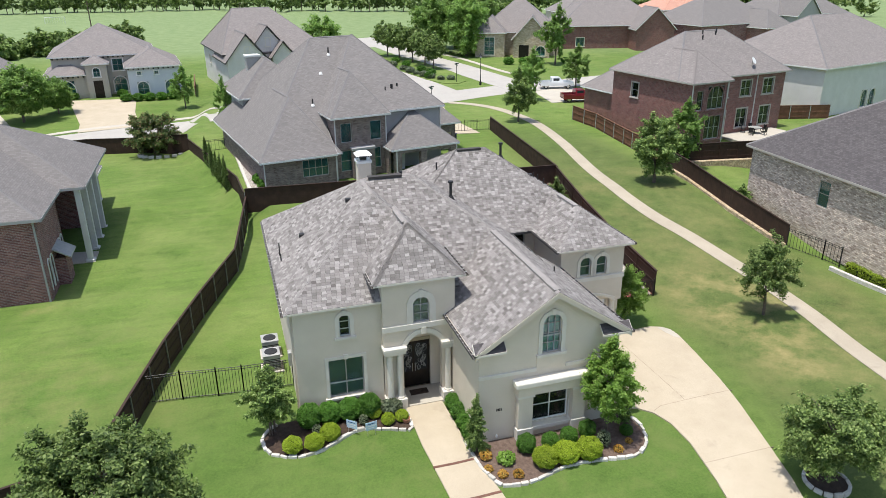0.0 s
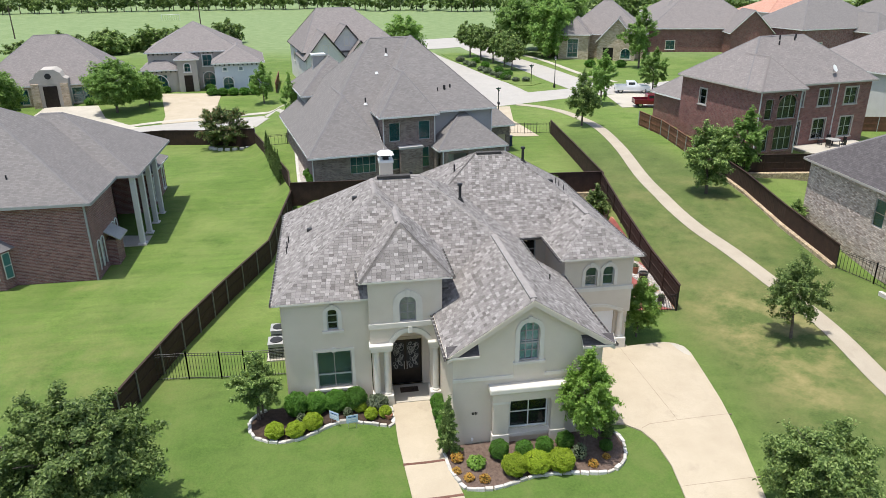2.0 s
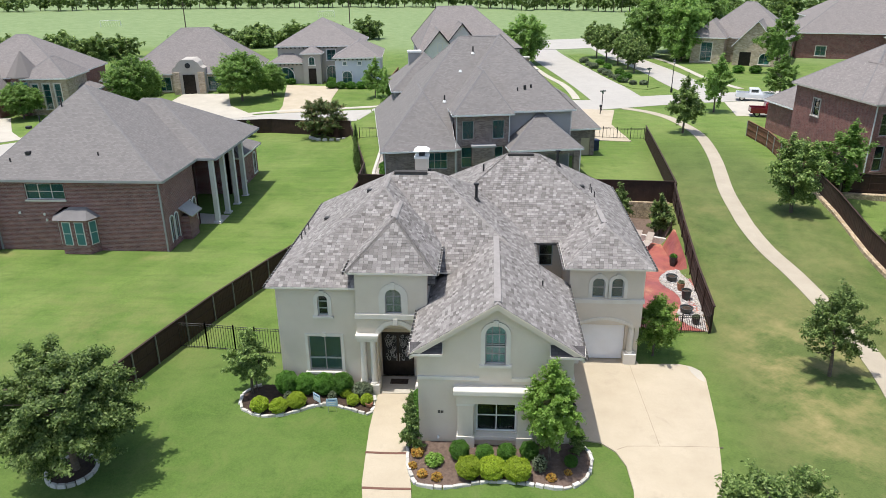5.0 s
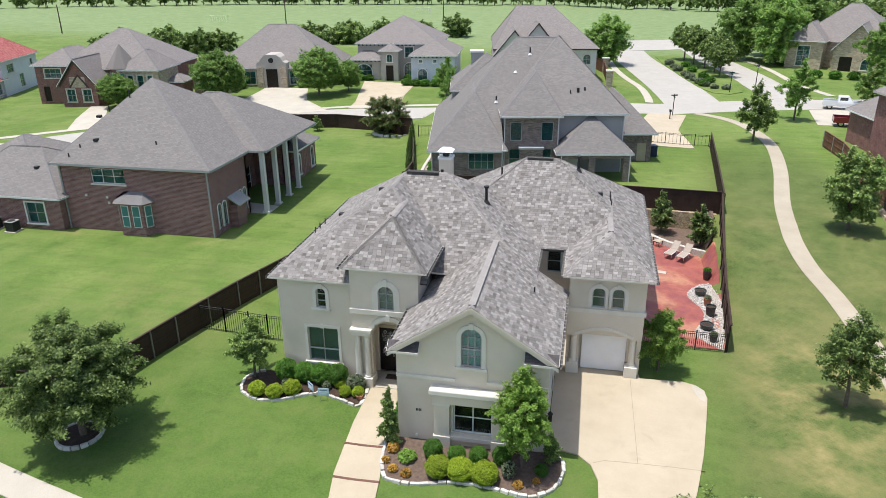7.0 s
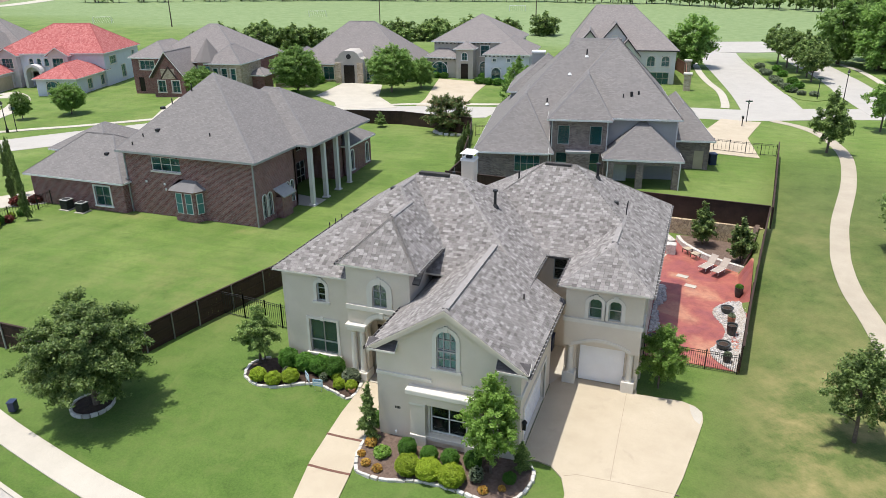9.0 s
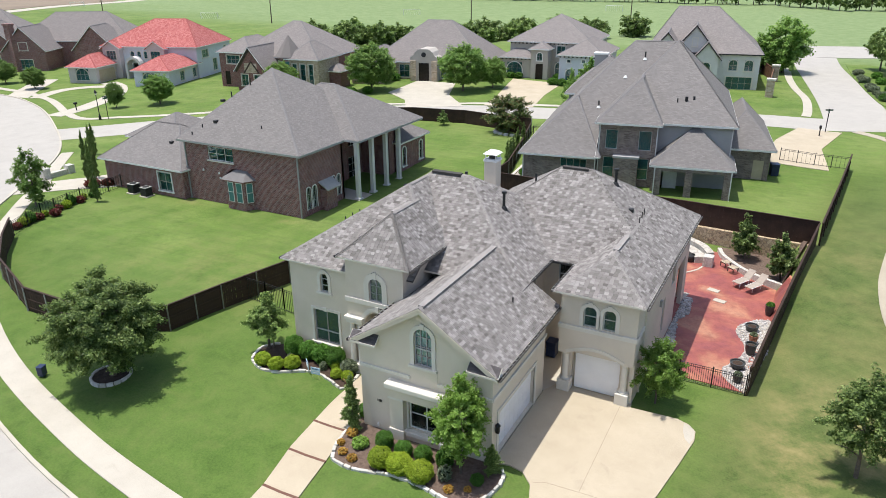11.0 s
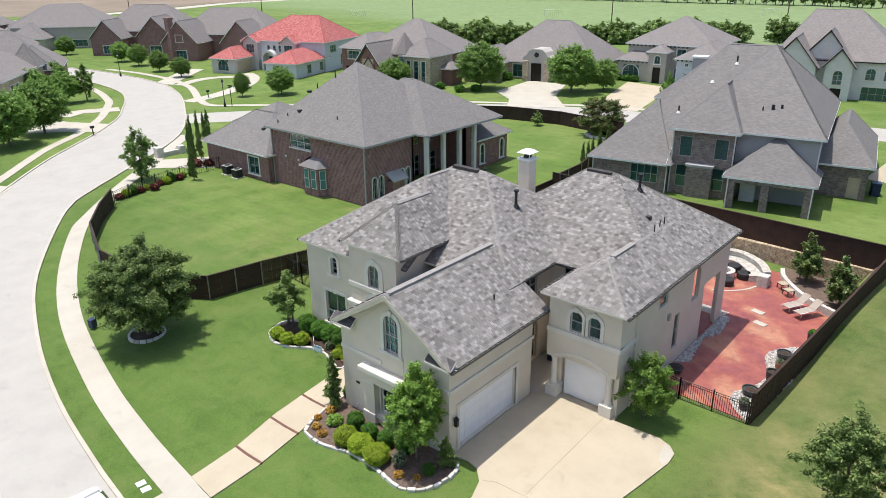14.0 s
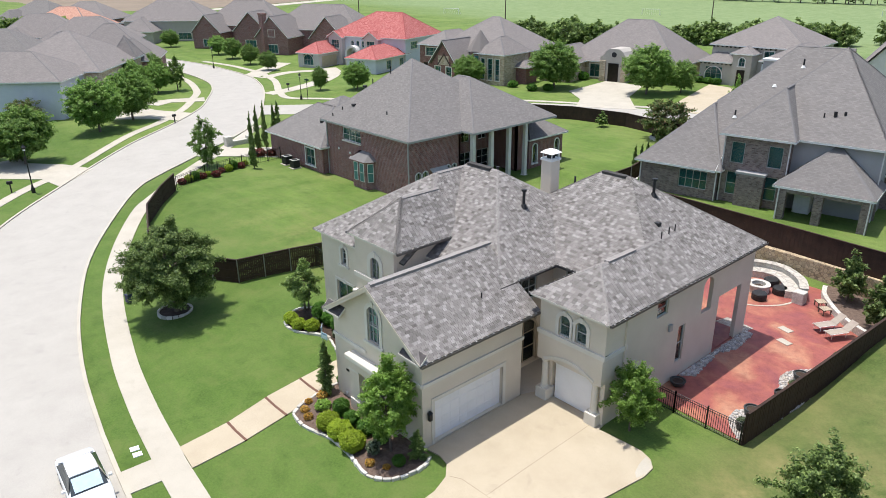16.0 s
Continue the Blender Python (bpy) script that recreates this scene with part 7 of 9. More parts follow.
def iron_fence(line, height, label, step=0.16, mesh=False):
    f = thing("iron_fence", pose(*line[0]), label, "fence", world_based=True)
    bar = None
    for a, b in zip(line, line[1:]):
        A, B = Vector(a), Vector(b)
        n = max(1, round((B - A).length / 2.0))
        d = (B - A).normalized()
        for i in range(n + 1):
            P = A.lerp(B, i / n)
            part("post", box(bmesh.new(), P.x - 0.035, P.x + 0.035, P.y - 0.035, P.y + 0.035, P.z - 0.2, P.z + height + 0.12), M_IRON, f)
        for h in (0.12, height - 0.14, height):
            part("rail", tube(bmesh.new(), A + Vector((0, 0, h)), B + Vector((0, 0, h)), 0.02, seg=6), M_IRON, f)
        m = int((B - A).length / step)
        for k in range(1, m):
            P = A.lerp(B, k / m)
            if bar is None:
                ob = part("picket", box(bmesh.new(), -0.011, 0.011, -0.011, 0.011, 0.05, height), M_IRON, f)
                bar = ob.data
            else:
                ob = new("picket", bar)
                ob.parent = f
                ob.matrix_parent_inverse = WORLD_BASED[f.name]
            ob.matrix_basis = Matrix.Translation(P)
    return f


M_CHROME_DULL = noisy("galvanised_post", (0.16, 0.15, 0.14), (0.24, 0.23, 0.21), 3, 40, 0.6, 0.1, metal=0.3, amount=0.2)


def on_land(pts, lift=0.0):
    return [(x, y, ground_z(x, y) + lift) for x, y in pts]


wood_fence(on_land([(-7.2, 29.7), (-6.2, 33.6), (-4.8, 39.2), (-2.9, 45.3), (-0.4, 52.5)]) + [(1.0, 62.5, 1.9)], 1.85, "dark stained wooden fence along the side lawn", M_FENCE, True)
wood_fence(on_land([(-33.2, 35.6), (-30.0, 32.9), (-25.6, 29.9), (-19.0, 27.5), (-14.0, 27.4), (-9.2, 28.6), (-7.2, 29.7)]), 1.85, "dark stained wooden fence by the street", M_FENCE, False)
wood_fence([(1.0, 62.5, 2.62), (10.0, 61.8, 2.68), (20.0, 61.2, 2.74), (30.1, 60.5, 2.76)], 1.85, "dark stained wooden fence at the back of the garden", M_FENCE, False, posts_inside=-1, post_mat=M_FENCE)
wood_fence([(27.75, 39.2, 0.78), (28.3, 45.0, 1.05), (29.2, 53.0, 1.75), (30.1, 60.5, 2.65)], 1.85, "dark stained wooden fence between patio and common", M_FENCE, True, skirt=0.5, posts_inside=-1, post_mat=M_FENCE)
wood_fence([(30.3, 60.7, 2.65), (31.3, 72.0, 2.75), (32.3, 84.2, 2.85)], 1.8, "dark stained wooden fence along the common", M_FENCE, False, post_mat=M_FENCE)
wood_fence([(0.9, 63.0, 2.3), (0.5, 68.8, 2.2), (-2.0, 78.9, 2.1), (-4.4, 87.8, 2.1)], 1.7, "brown wooden fence on a retaining ledge", M_FENCE, False, skirt=0.9)
wood_fence(on_land([(-4.4, 87.8), (-9.2, 90.6), (-16.0, 91.8), (-24.0, 90.6), (-33.0, 86.5)]), 1.85, "dark stained wooden fence along the back lawn", M_FENCE, False)
wood_fence(on_land([(45.0, 86.2), (45.5, 80.7), (44.8, 72.7), (44.2, 64.0)]), 1.85, "weathered red-brown wooden fence by the common", M_FENCE_RED, False)
wood_fence(on_land([(44.2, 64.0), (43.4, 58.0), (42.4, 50.0), (42.4, 43.0)]), 1.9, "dark brown wooden fence by the common", M_FENCE, False, skirt=0.6, posts_inside=-1, post_mat=M_FENCE)
wood_fence([(44.2, 63.6, 2.9), (52.6, 62.4, 2.95), (62.0, 61.0, 3.0)], 1.8, "dark brown wooden fence over a stone wall", M_FENCE, False, post_mat=M_FENCE)
tagged(part("fence_footing", sweep(bmesh.new(), drape([(44.0, 64.0), (43.2, 58.0), (42.2, 50.0), (42.2, 43.0)]), 0.35, -0.2, 0.3), M_RUBBLE), "low tan stone footing below the common's fence", "stone wall", kind="structure")
wood_fence(on_land([(66, 74), (70, 78), (78, 76)]), 1.8, "red-brown wooden fence between two houses", M_FENCE_RED, False)
wood_fence(on_land([(-4.2, 138), (-4.0, 124)]), 1.8, "red-brown wooden fence beside the farmhouse", M_FENCE_RED, False)
iron_fence(on_land([(-5.8, 35.6), (-3.9, 35.5), (-2.05, 35.25), (-0.7, 35.1), (2.0, 35.0)]), 1.7, "black iron fence with a gate beside the house")
iron_fence(on_land([(22.25, 38.9), (24.0, 38.95), (27.6, 39.15)]), 1.25, "black iron fence at the patio's end", 0.12)
iron_fence(on_land([(-33.4, 35.8), (-35.6, 40.0), (-36.6, 45.0), (-37.0, 50.3)]), 1.4, "black iron fence along a flower bed", 0.3)
iron_fence(on_land([(32.2, 84.3), (29.0, 84.5), (25.6, 84.8)]), 1.3, "thin dark metal fence at a garden's end", 0.4)
iron_fence(on_land([(42.4, 43.0), (43.6, 40.4), (43.9, 39.0)]), 1.6, "black iron garden gate beside the stone house", 0.25)
iron_fence(on_land([(-2.6, 84.0), (2.0, 84.4), (4.5, 84.6)]), 1.3, "thin dark metal fence between gardens", 0.4)

# retaining wall of rubble below the back fence, and under the fence by the stone house
def stone_wall(pts, w, z0, z1, material, label, name="retaining_wall"):
    return tagged(part(name, sweep(bmesh.new(), pts, w, z0, z1), material), label, "stone wall", kind="structure")


stone_wall([(p.x, p.y, 0) for p in smoothed([(9.0, 61.0), (20.0, 60.95), (26.0, 60.7), (29.8, 60.4)], 1.0)], 0.5, 0.5, 2.68, M_RUBBLE, "brown rubble stone retaining wall below the back fence")
stone_wall([(29.55, 60.0, 0), (28.95, 55.0, 0)], 0.3, 0.5, 1.5, M_RUBBLE, "rubble stone wall at the side of the raised bed")
stone_wall([(44.5, 63.2, 0), (52.5, 62.0, 0), (60.0, 60.8, 0)], 0.6, 0.5, 2.95, M_RUBBLE, "tan rubble stone wall below a wooden fence")


wood_fence([(20.9, 124.5, ground_z(20.9, 124.5)), (20.2, 140, ground_z(20.2, 140)), (15.7, 156.6, ground_z(15.7, 156.6))], 2.2, "reddish wooden fence between stone piers along the entry", M_FENCE_RED)
for x, y in ((21.1, 123.6), (20.5, 140.2), (15.8, 157.2)):
    pier = thing("stone_pier", pose(x, y, ground_z(x, y)), "square pale stone pier with a flat cap", "pier", "piers along the entry")
    boxed("shaft", (-0.55, 0.55, -0.55, 0.55, -0.4, 2.6), M_STONE_TAN, pier, "", 0.03)
    boxed("cap", (-0.68, 0.68, -0.68, 0.68, 2.6, 2.85), M_LIME, pier, "pale cast cap", 0.04)


# ---- plants ----
def leaf_mesh(name, centres, out, size, rs, flat=0.4, stretch=1.7):
    """A mesh of small pointed leaves: one four-cornered island each."""
    n = len(centres)
    nrm = rs.normal(size=(n, 3)) * 0.75 + out * 0.6 + np.array([0, 0, flat + 0.5])
    nrm /= np.linalg.norm(nrm, axis=1)[:, None]
    t = rs.normal(size=(n, 3))
    t -= (t * nrm).sum(1)[:, None] * nrm
    t /= np.linalg.norm(t, axis=1)[:, None]
    b = np.cross(nrm, t)
    s = size * rs.uniform(0.6, 1.4, n)[:, None]
    bend = nrm * s * 0.22
    v = np.stack([centres - t * s * stretch * 0.5 - bend, centres + b * s * 0.42, centres + t * s * stretch * 0.5 - bend, centres - b * s * 0.42], 1).reshape(-1, 3)
    me = bpy.data.meshes.new(name)
    me.vertices.add(4 * n)
    me.vertices.foreach_set("co", v.ravel())
    me.loops.add(4 * n)
    me.loops.foreach_set("vertex_index", np.arange(4 * n))
    me.polygons.add(n)
    me.polygons.foreach_set("loop_start", np.arange(n) * 4)
    me.polygons.foreach_set("loop_total", np.full(n, 4))
    me.update()
    return me


def crown_points(rs, n, radius, z0, z1, clumps, spread, droop=0.0, shape="round"):
    """Leaf places gathered in sprays along the outer twigs, with an uneven skin and gaps between."""
    u = rs.normal(size=(clumps, 3))
    u /= np.linalg.norm(u, axis=1)[:, None]
    az = np.arctan2(u[:, 1], u[:, 0])
    ph = rs.uniform(0, 6.28, 4)
    wild = 0.45 if shape == "round" else 1.0
    lobes = 1 + wild * (0.13 * np.sin(2 * az + ph[0]) + 0.1 * np.sin(3 * az + ph[1] + 2 * u[:, 2]) + 0.08 * np.sin(5 * az + ph[2] + 4 * u[:, 2]))
    r = rs.uniform(0.35, 1.0, clumps) ** 0.4 * lobes * rs.uniform(0.8, 1.08, clumps)
    h = (z1 - z0) / 2
    c = u * r[:, None] * np.array([radius, radius, h])
    k = np.clip((c[:, 2] + h) / (2 * h), 0, 1)
    if shape == "cone":
        c[:, :2] *= (1.15 - 1.0 * k)[:, None]
    elif shape == "flame":
        c[:, :2] *= (0.62 + 0.75 * np.sin(np.pi * np.clip(k * 0.75 + 0.2, 0, 1)) - 0.55 * k)[:, None]
    elif shape == "spread":
        c[:, 2] += 0.1 * h - 0.45 * h * (np.hypot(c[:, 0], c[:, 1]) / radius) ** 2
    d = c / np.array([radius, radius, h]) + rs.normal(size=c.shape) * 0.35 + np.array([0, 0, 0.1 if shape != "spread" else -0.15])
    d /= np.linalg.norm(d, axis=1)[:, None]
    which = rs.integers(0, clumps, n)
    along = np.clip(rs.normal(size=n), -1.5, 1.5) * spread * 1.4
    if shape in ("spread", "round"):
        d[:, 2] *= 0.45
    p = c[which] + d[which] * along[:, None] + np.clip(rs.normal(size=(n, 3)), -2, 2) * spread * np.array([0.5, 0.5, 0.34])
    p[:, 2] -= droop * np.hypot(p[:, 0], p[:, 1]) / radius
    if shape in ("round", "flame"):
        p[:, :2] *= radius / np.percentile(np.hypot(p[:, 0], p[:, 1]), 97)
        p[:, 2] *= h / np.percentile(np.abs(p[:, 2]), 98)
    out = p / np.array([radius, radius, h])
    p[:, 2] += (z0 + z1) / 2
    p[:, 2] = np.maximum(p[:, 2], 0.15)
    return p, out


def trunk_mesh(bm, rs, height, r, limbs, reach, z0, stems=1):
    for s in range(1):
        off = Vector((0, 0, 0)) if stems == 1 else Vector((rs.uniform(-0.18, 0.18), rs.uniform(-0.18, 0.18), 0))
        lean = Vector((rs.uniform(-0.1, 0.1), rs.uniform(-0.1, 0.1), 0)) * height * (1 if stems == 1 else 1.6)
        pts = [off + lean * (k / 4) ** 1.5 + Vector((0, 0, height * k / 4 - (0.2 if k == 0 else 0))) for k in range(5)]
        for k in range(4):
            tube(bm, pts[k], pts[k + 1], r * (1.15 - 0.22 * k), r * (1.15 - 0.22 * (k + 1)), 8)
        for k in range(limbs):
            f = rs.uniform(0.25, 0.9)
            base = pts[0].lerp(pts[4], f)
            base.z = max(base.z, z0 * 0.8)
            ang = rs.uniform(0, 2 * math.pi)
            tip = base + Vector((math.cos(ang) * reach, math.sin(ang) * reach, reach * rs.uniform(0.2, 0.7)))
            mid = base.lerp(tip, 0.5) + Vector((0, 0, 0.12 * reach))
            tube(bm, base, mid, r * 0.45, r * 0.3, 6)
            tube(bm, mid, tip, r * 0.3, r * 0.1, 5)
    return bm


def tree(name, x, y, radius, height, z0, leaves_n, size, material, label, category="tree", clumps=60, spread=None, shape="round", trunk=0.12, stems=1, seed=1, droop=0.0, limbs=10, z=None, group=""):
    rs = np.random.default_rng(seed)
    t = thing(name, pose(x, y, ground_z(x, y) if z is None else z), label, category, group)
    p, out = crown_points(rs, leaves_n, radius, z0, height, clumps, spread or radius * 0.16, droop, shape)
    me = leaf_mesh("crown", p, out, size, rs)
    me.materials.append(material)
    ob = new("crown", me)
    ob.parent = t
    for k in range(stems):
        part("trunk" if stems == 1 else "stem", trunk_mesh(bmesh.new(), rs, height * 0.72, trunk, limbs, radius * 0.62, z0, stems), M_BARK, t)
    return t


def again(t, x, y, scale=1.0, turn=0.0, tall=1.0, label="", z=None):
    c = copy_thing(t, Matrix.LocRotScale((x, y, ground_z(x, y) if z is None else z), Euler((0, 0, radians(turn))), (scale, scale, scale * tall)))
    if label:
        c["label"] = label
    return c


oak = tree("oak_tree", -6.25, 24.45, 3.2, 6.4, 1.3, 78000, 0.1, M_OAK, "broad live oak in a stone-edged ring on the lawn", clumps=300, spread=0.3, shape="round", trunk=0.17, seed=4, droop=0.3, limbs=16)
tree("oak_tree", 24.6, 20.0, 2.2, 4.6, 1.0, 28000, 0.09, M_OAK, "small live oak in a stone ring beside the drive", clumps=130, spread=0.27, trunk=0.1, seed=7)
tree("oak_tree", 33.1, 34.4, 1.85, 5.2, 1.4, 17000, 0.088, M_OAK, "young live oak on the common", clumps=95, spread=0.24, trunk=0.1, seed=9, shape="flame")
tree("pear_tree", 16.4, 25.9, 1.4, 5.2, 1.3, 22000, 0.078, M_BRIGHT, "bright green young tree in the front bed", clumps=220, spread=0.17, trunk=0.07, seed=12, shape="flame")
tree("pear_tree", 23.35, 35.9, 1.4, 3.9, 0.9, 13000, 0.078, M_BRIGHT, "bright green young tree beside the garage", clumps=100, spread=0.2, trunk=0.06, seed=15, shape="flame")
tree("crape_myrtle", 0.45, 30.9, 1.3, 3.55, 0.95, 17000, 0.08, M_OAK, "multi-stemmed dark green small tree in the flower bed", clumps=50, spread=0.2, trunk=0.035, stems=5, seed=17, limbs=3, shape="flame")
cyp = tree("cypress", 9.75, 26.5, 0.5, 3.1, 0.1, 14000, 0.058, M_OAK, "slim dark green conical cypress by the walk", "conifer", clumps=90, spread=0.1, shape="cone", trunk=0.05, seed=19, limbs=3)
again(cyp, 17.75, 26.5, 0.85, 70, 0.6, "dark green conifer at the garage corner")
mag = tree("magnolia", 25.2, 58.9, 1.05, 3.3, 0.5, 3600, 0.14, M_OAK, "glossy dark magnolia in the raised bed", clumps=45, spread=0.22, trunk=0.06, seed=21, shape="flame", z=1.15)
again(mag, 28.1, 56.0, 1.05, 60, 0.95, z=1.15)
shade = tree("shade_tree", 37.6, 87.5, 2.1, 6.4, 1.3, 7500, 0.18, M_OAK, "dark green young oak beside the trail", clumps=60, spread=0.4, trunk=0.13, seed=23, shape="flame")
airy = tree("shade_tree", 45.2, 100.8, 2.3, 7.5, 1.6, 6500, 0.19, M_LEAF, "airy mid-green tree by the street", clumps=50, spread=0.4, trunk=0.12, seed=25, shape="flame")
bigk = tree("shade_tree", 39.7, 58.2, 2.1, 6.3, 1.1, 16000, 0.14, M_OAK, "full dark green oak on the common", clumps=120, spread=0.36, trunk=0.15, seed=27)
again(airy, 45.6, 62.5, 1.05, 40, 0.85, "light green tree behind the wooden fence")
again(mag, 44.2, 50.8, 0.75, 10, 0.7, "thin shrub beside the stone house")
# island, corner and far gardens
dome = tree("shade_tree", 37.3, 163, 3.1, 7.2, 2.6, 6000, 0.3, M_OAK, "clipped dark green street tree on the island", clumps=110, spread=0.4, trunk=0.16, seed=31)
for x, y, s in ((38.6, 157, 1.0), (40.0, 151, 1.0), (41.0, 145, 0.95), (41.2, 139.5, 0.8)):
    again(dome, x, y, s, x * 40)
grove = tree("shade_tree", 54.5, 158, 5.2, 12.5, 1.5, 9000, 0.42, M_LEAF, "tall green tree by the corner house", clumps=150, spread=0.8, trunk=0.3, seed=33)
for x, y, s in ((60.5, 167, 1.1), (48.8, 166, 0.95), (57, 174, 1.05), (64, 178, 1.0)):
    again(grove, x, y, s, x * 33)
again(grove, 21.0, 152, 0.8, 20, 0.95, "bright green tree beside the entry road")
again(grove, 17.8, 150, 0.62, 120, 0.9)
again(airy, 67.0, 137.5, 1.5, 10, 1.0, "round green tree before the corner house")
again(airy, 57.5, 109.8, 1.1, 70, 0.8)
again(airy, 0.3, 89.6, 0.62, 200, 1.5, "slim bright green tree by the street")
again(airy, -5.4, 115.9, 0.85, 90, 0.95, "young bright green tree before the two-tone house")
again(airy, -94.5, 61.4, 0.9, 140, 0.9, "young bright green tree across the street")
round_tree = tree("shade_tree", -27.2, 113.6, 3.9, 7.4, 1.5, 26000, 0.2, M_LEAF, "full round green tree on a front lawn", clumps=620, spread=0.34, trunk=0.18, seed=35)
for x, y, s, tl in ((-42.6, 108.2, 1.02, 1.0), (-56.5, 100.5, 0.75, 0.9), (-23.4, 117.9, 0.6, 1.1), (-70.2, 85.3, 0.62, 1.0), (-74.9, 80.3, 0.36, 1.5), (-105.8, 86.7, 0.52, 1.0), (-117.6, 88.4, 0.55, 1.05), (-130.6, 90.4, 0.62, 1.0),
                    (-69.0, 39.2, 0.95, 1.0), (-73.1, 45.4, 0.9, 1.05), (-95.0, 57.9, 0.62, 1.1), (-97, 54, 0.7, 1.1), (-116, 63, 0.62, 1.0), (-106, 61, 0.68, 1.1), (-58.5, 27.0, 0.9, 1.0), (-62, 22.5, 1.0, 1.0), (-141.0, 91.6, 0.6, 1.0), (-168, 90, 0.6, 1.0)):
    again(round_tree, x, y, s, x * 17, tl)
street_oak = tree("shade_tree", -39.5, 42.0, 1.8, 5.6, 0.8, 6500, 0.15, M_LEAF, "young mid-green tree beside the pavement", clumps=50, spread=0.3, trunk=0.08, seed=37, shape="flame")
for x, y, tl in ((-35.2, 45.8, 1.45), (-41.9, 50.0, 1.3), (-42.6, 51.4, 1.35), (-50.3, 56.9, 0.9), (-52, 58.5, 0.9)):
    again(cyp, x, y, 0.85, x * 50, 1.6 * tl, "tall slim Italian cypress")
for x, y, tl in ((-1.6, 80.0, 1.0), (-1.1, 77.0, 1.1), (-0.6, 74.5, 1.0), (0.2, 71.0, 1.15), (-0.2, 72.8, 1.05)):
    again(cyp, x - 0.75, y, 0.72, x * 50, tl * 1.35, "slim dark cypress along the fence")
again(mag, -18.3, 89.6, 0.75, 10, 0.75, "small shrub before the fence")
crape = tree("crape_myrtle", -8.3, 89.4, 2.9, 4.7, 0.5, 14000, 0.16, M_MYRTLE, "spreading multi-stemmed crape myrtle with reddish tips at the fence corner", clumps=150, spread=0.3, trunk=0.05, stems=6, seed=39, limbs=3)
again(crape, -60.5, 26.5, 0.6, 30)
again(crape, -83.5, 33.0, 0.85, 130, 0.95)
hedge_tree = tree("shade_tree", -94, 177, 4.8, 6.5, 0.2, 2600, 0.6, M_OAK, "bushy dark green tree at the field's edge", clumps=45, spread=0.8, trunk=0.2, seed=41)
for k in range(27):
    x = -106 + k * 2.9
    if -78 < x < -70:
        continue
    again(hedge_tree, x, 172 + 0.55 * (x + 94) + 4 * math.sin(k * 2.1), 0.75 + 0.2 * math.sin(k * 1.7), k * 50, 1.0)
again(hedge_tree, -22.0, 212.7, 0.95)
again(hedge_tree, -34.0, 205, 0.8, 40)
again(hedge_tree, -70, 135, 0.6, 20, 0.8)


def woodland(name, spots, seed, label):
    """Far trees nobody could count, as one object."""
    rs = np.random.default_rng(seed)
    pts, outs = [], []
    bm = bmesh.new()
    for x, y, r, h in spots:
        p, o = crown_points(rs, 300, r, h * 0.2, h, 16, r * 0.22)
        p[:, 0] += x
        p[:, 1] += y
        p[:, 2] += ground_z(x, y)
        pts.append(p), outs.append(o)
        z = ground_z(x, y)
        tube(bm, (x, y, z - 0.3), (x, y, z + h * 0.5), 0.25, 0.15, 5)
    me = leaf_mesh(name, np.concatenate(pts), np.concatenate(outs), 0.95, rs)
    me.materials.append(M_OAK)
    w = tagged(new(name, me), label, "trees", kind="stuff")
    tagged(part("far_trunks", bm, M_BARK), "thin trunks of the far tree line", "tree trunks", kind="stuff")
    return w


rnd = random.Random(5)
spots = []
for k in range(150):
    f = k / 149
    x = -330 + 520 * f
    y = 330 + 75 * math.sin(f * 3.0 + 0.2) - 110 * max(0, f - 0.55) * 2
    spots.append((x + rnd.uniform(-2, 2), y + rnd.uniform(-7, 7), rnd.uniform(3.8, 5.4), rnd.uniform(7.0, 9.5)))
for k in range(75):
    spots.append((-380 + k * 8 + rnd.uniform(-4, 4), 470 + rnd.uniform(-15, 15), rnd.uniform(5, 7), rnd.uniform(8, 12)))
for k in range(26):
    spots.append((80 + k * 6 + rnd.uniform(-3, 3), 262 - 1.5 * k + rnd.uniform(-6, 6), rnd.uniform(3.5, 5), rnd.uniform(6.5, 9)))
for k in range(30):
    spots.append((-290 + k * 4.2 + rnd.uniform(-3, 3), 52 + 0.7 * k + rnd.uniform(-6, 6), rnd.uniform(3, 4.5), rnd.uniform(6, 8)))
woodland("far_trees", spots, 51, "far line of dark green trees beyond the field")


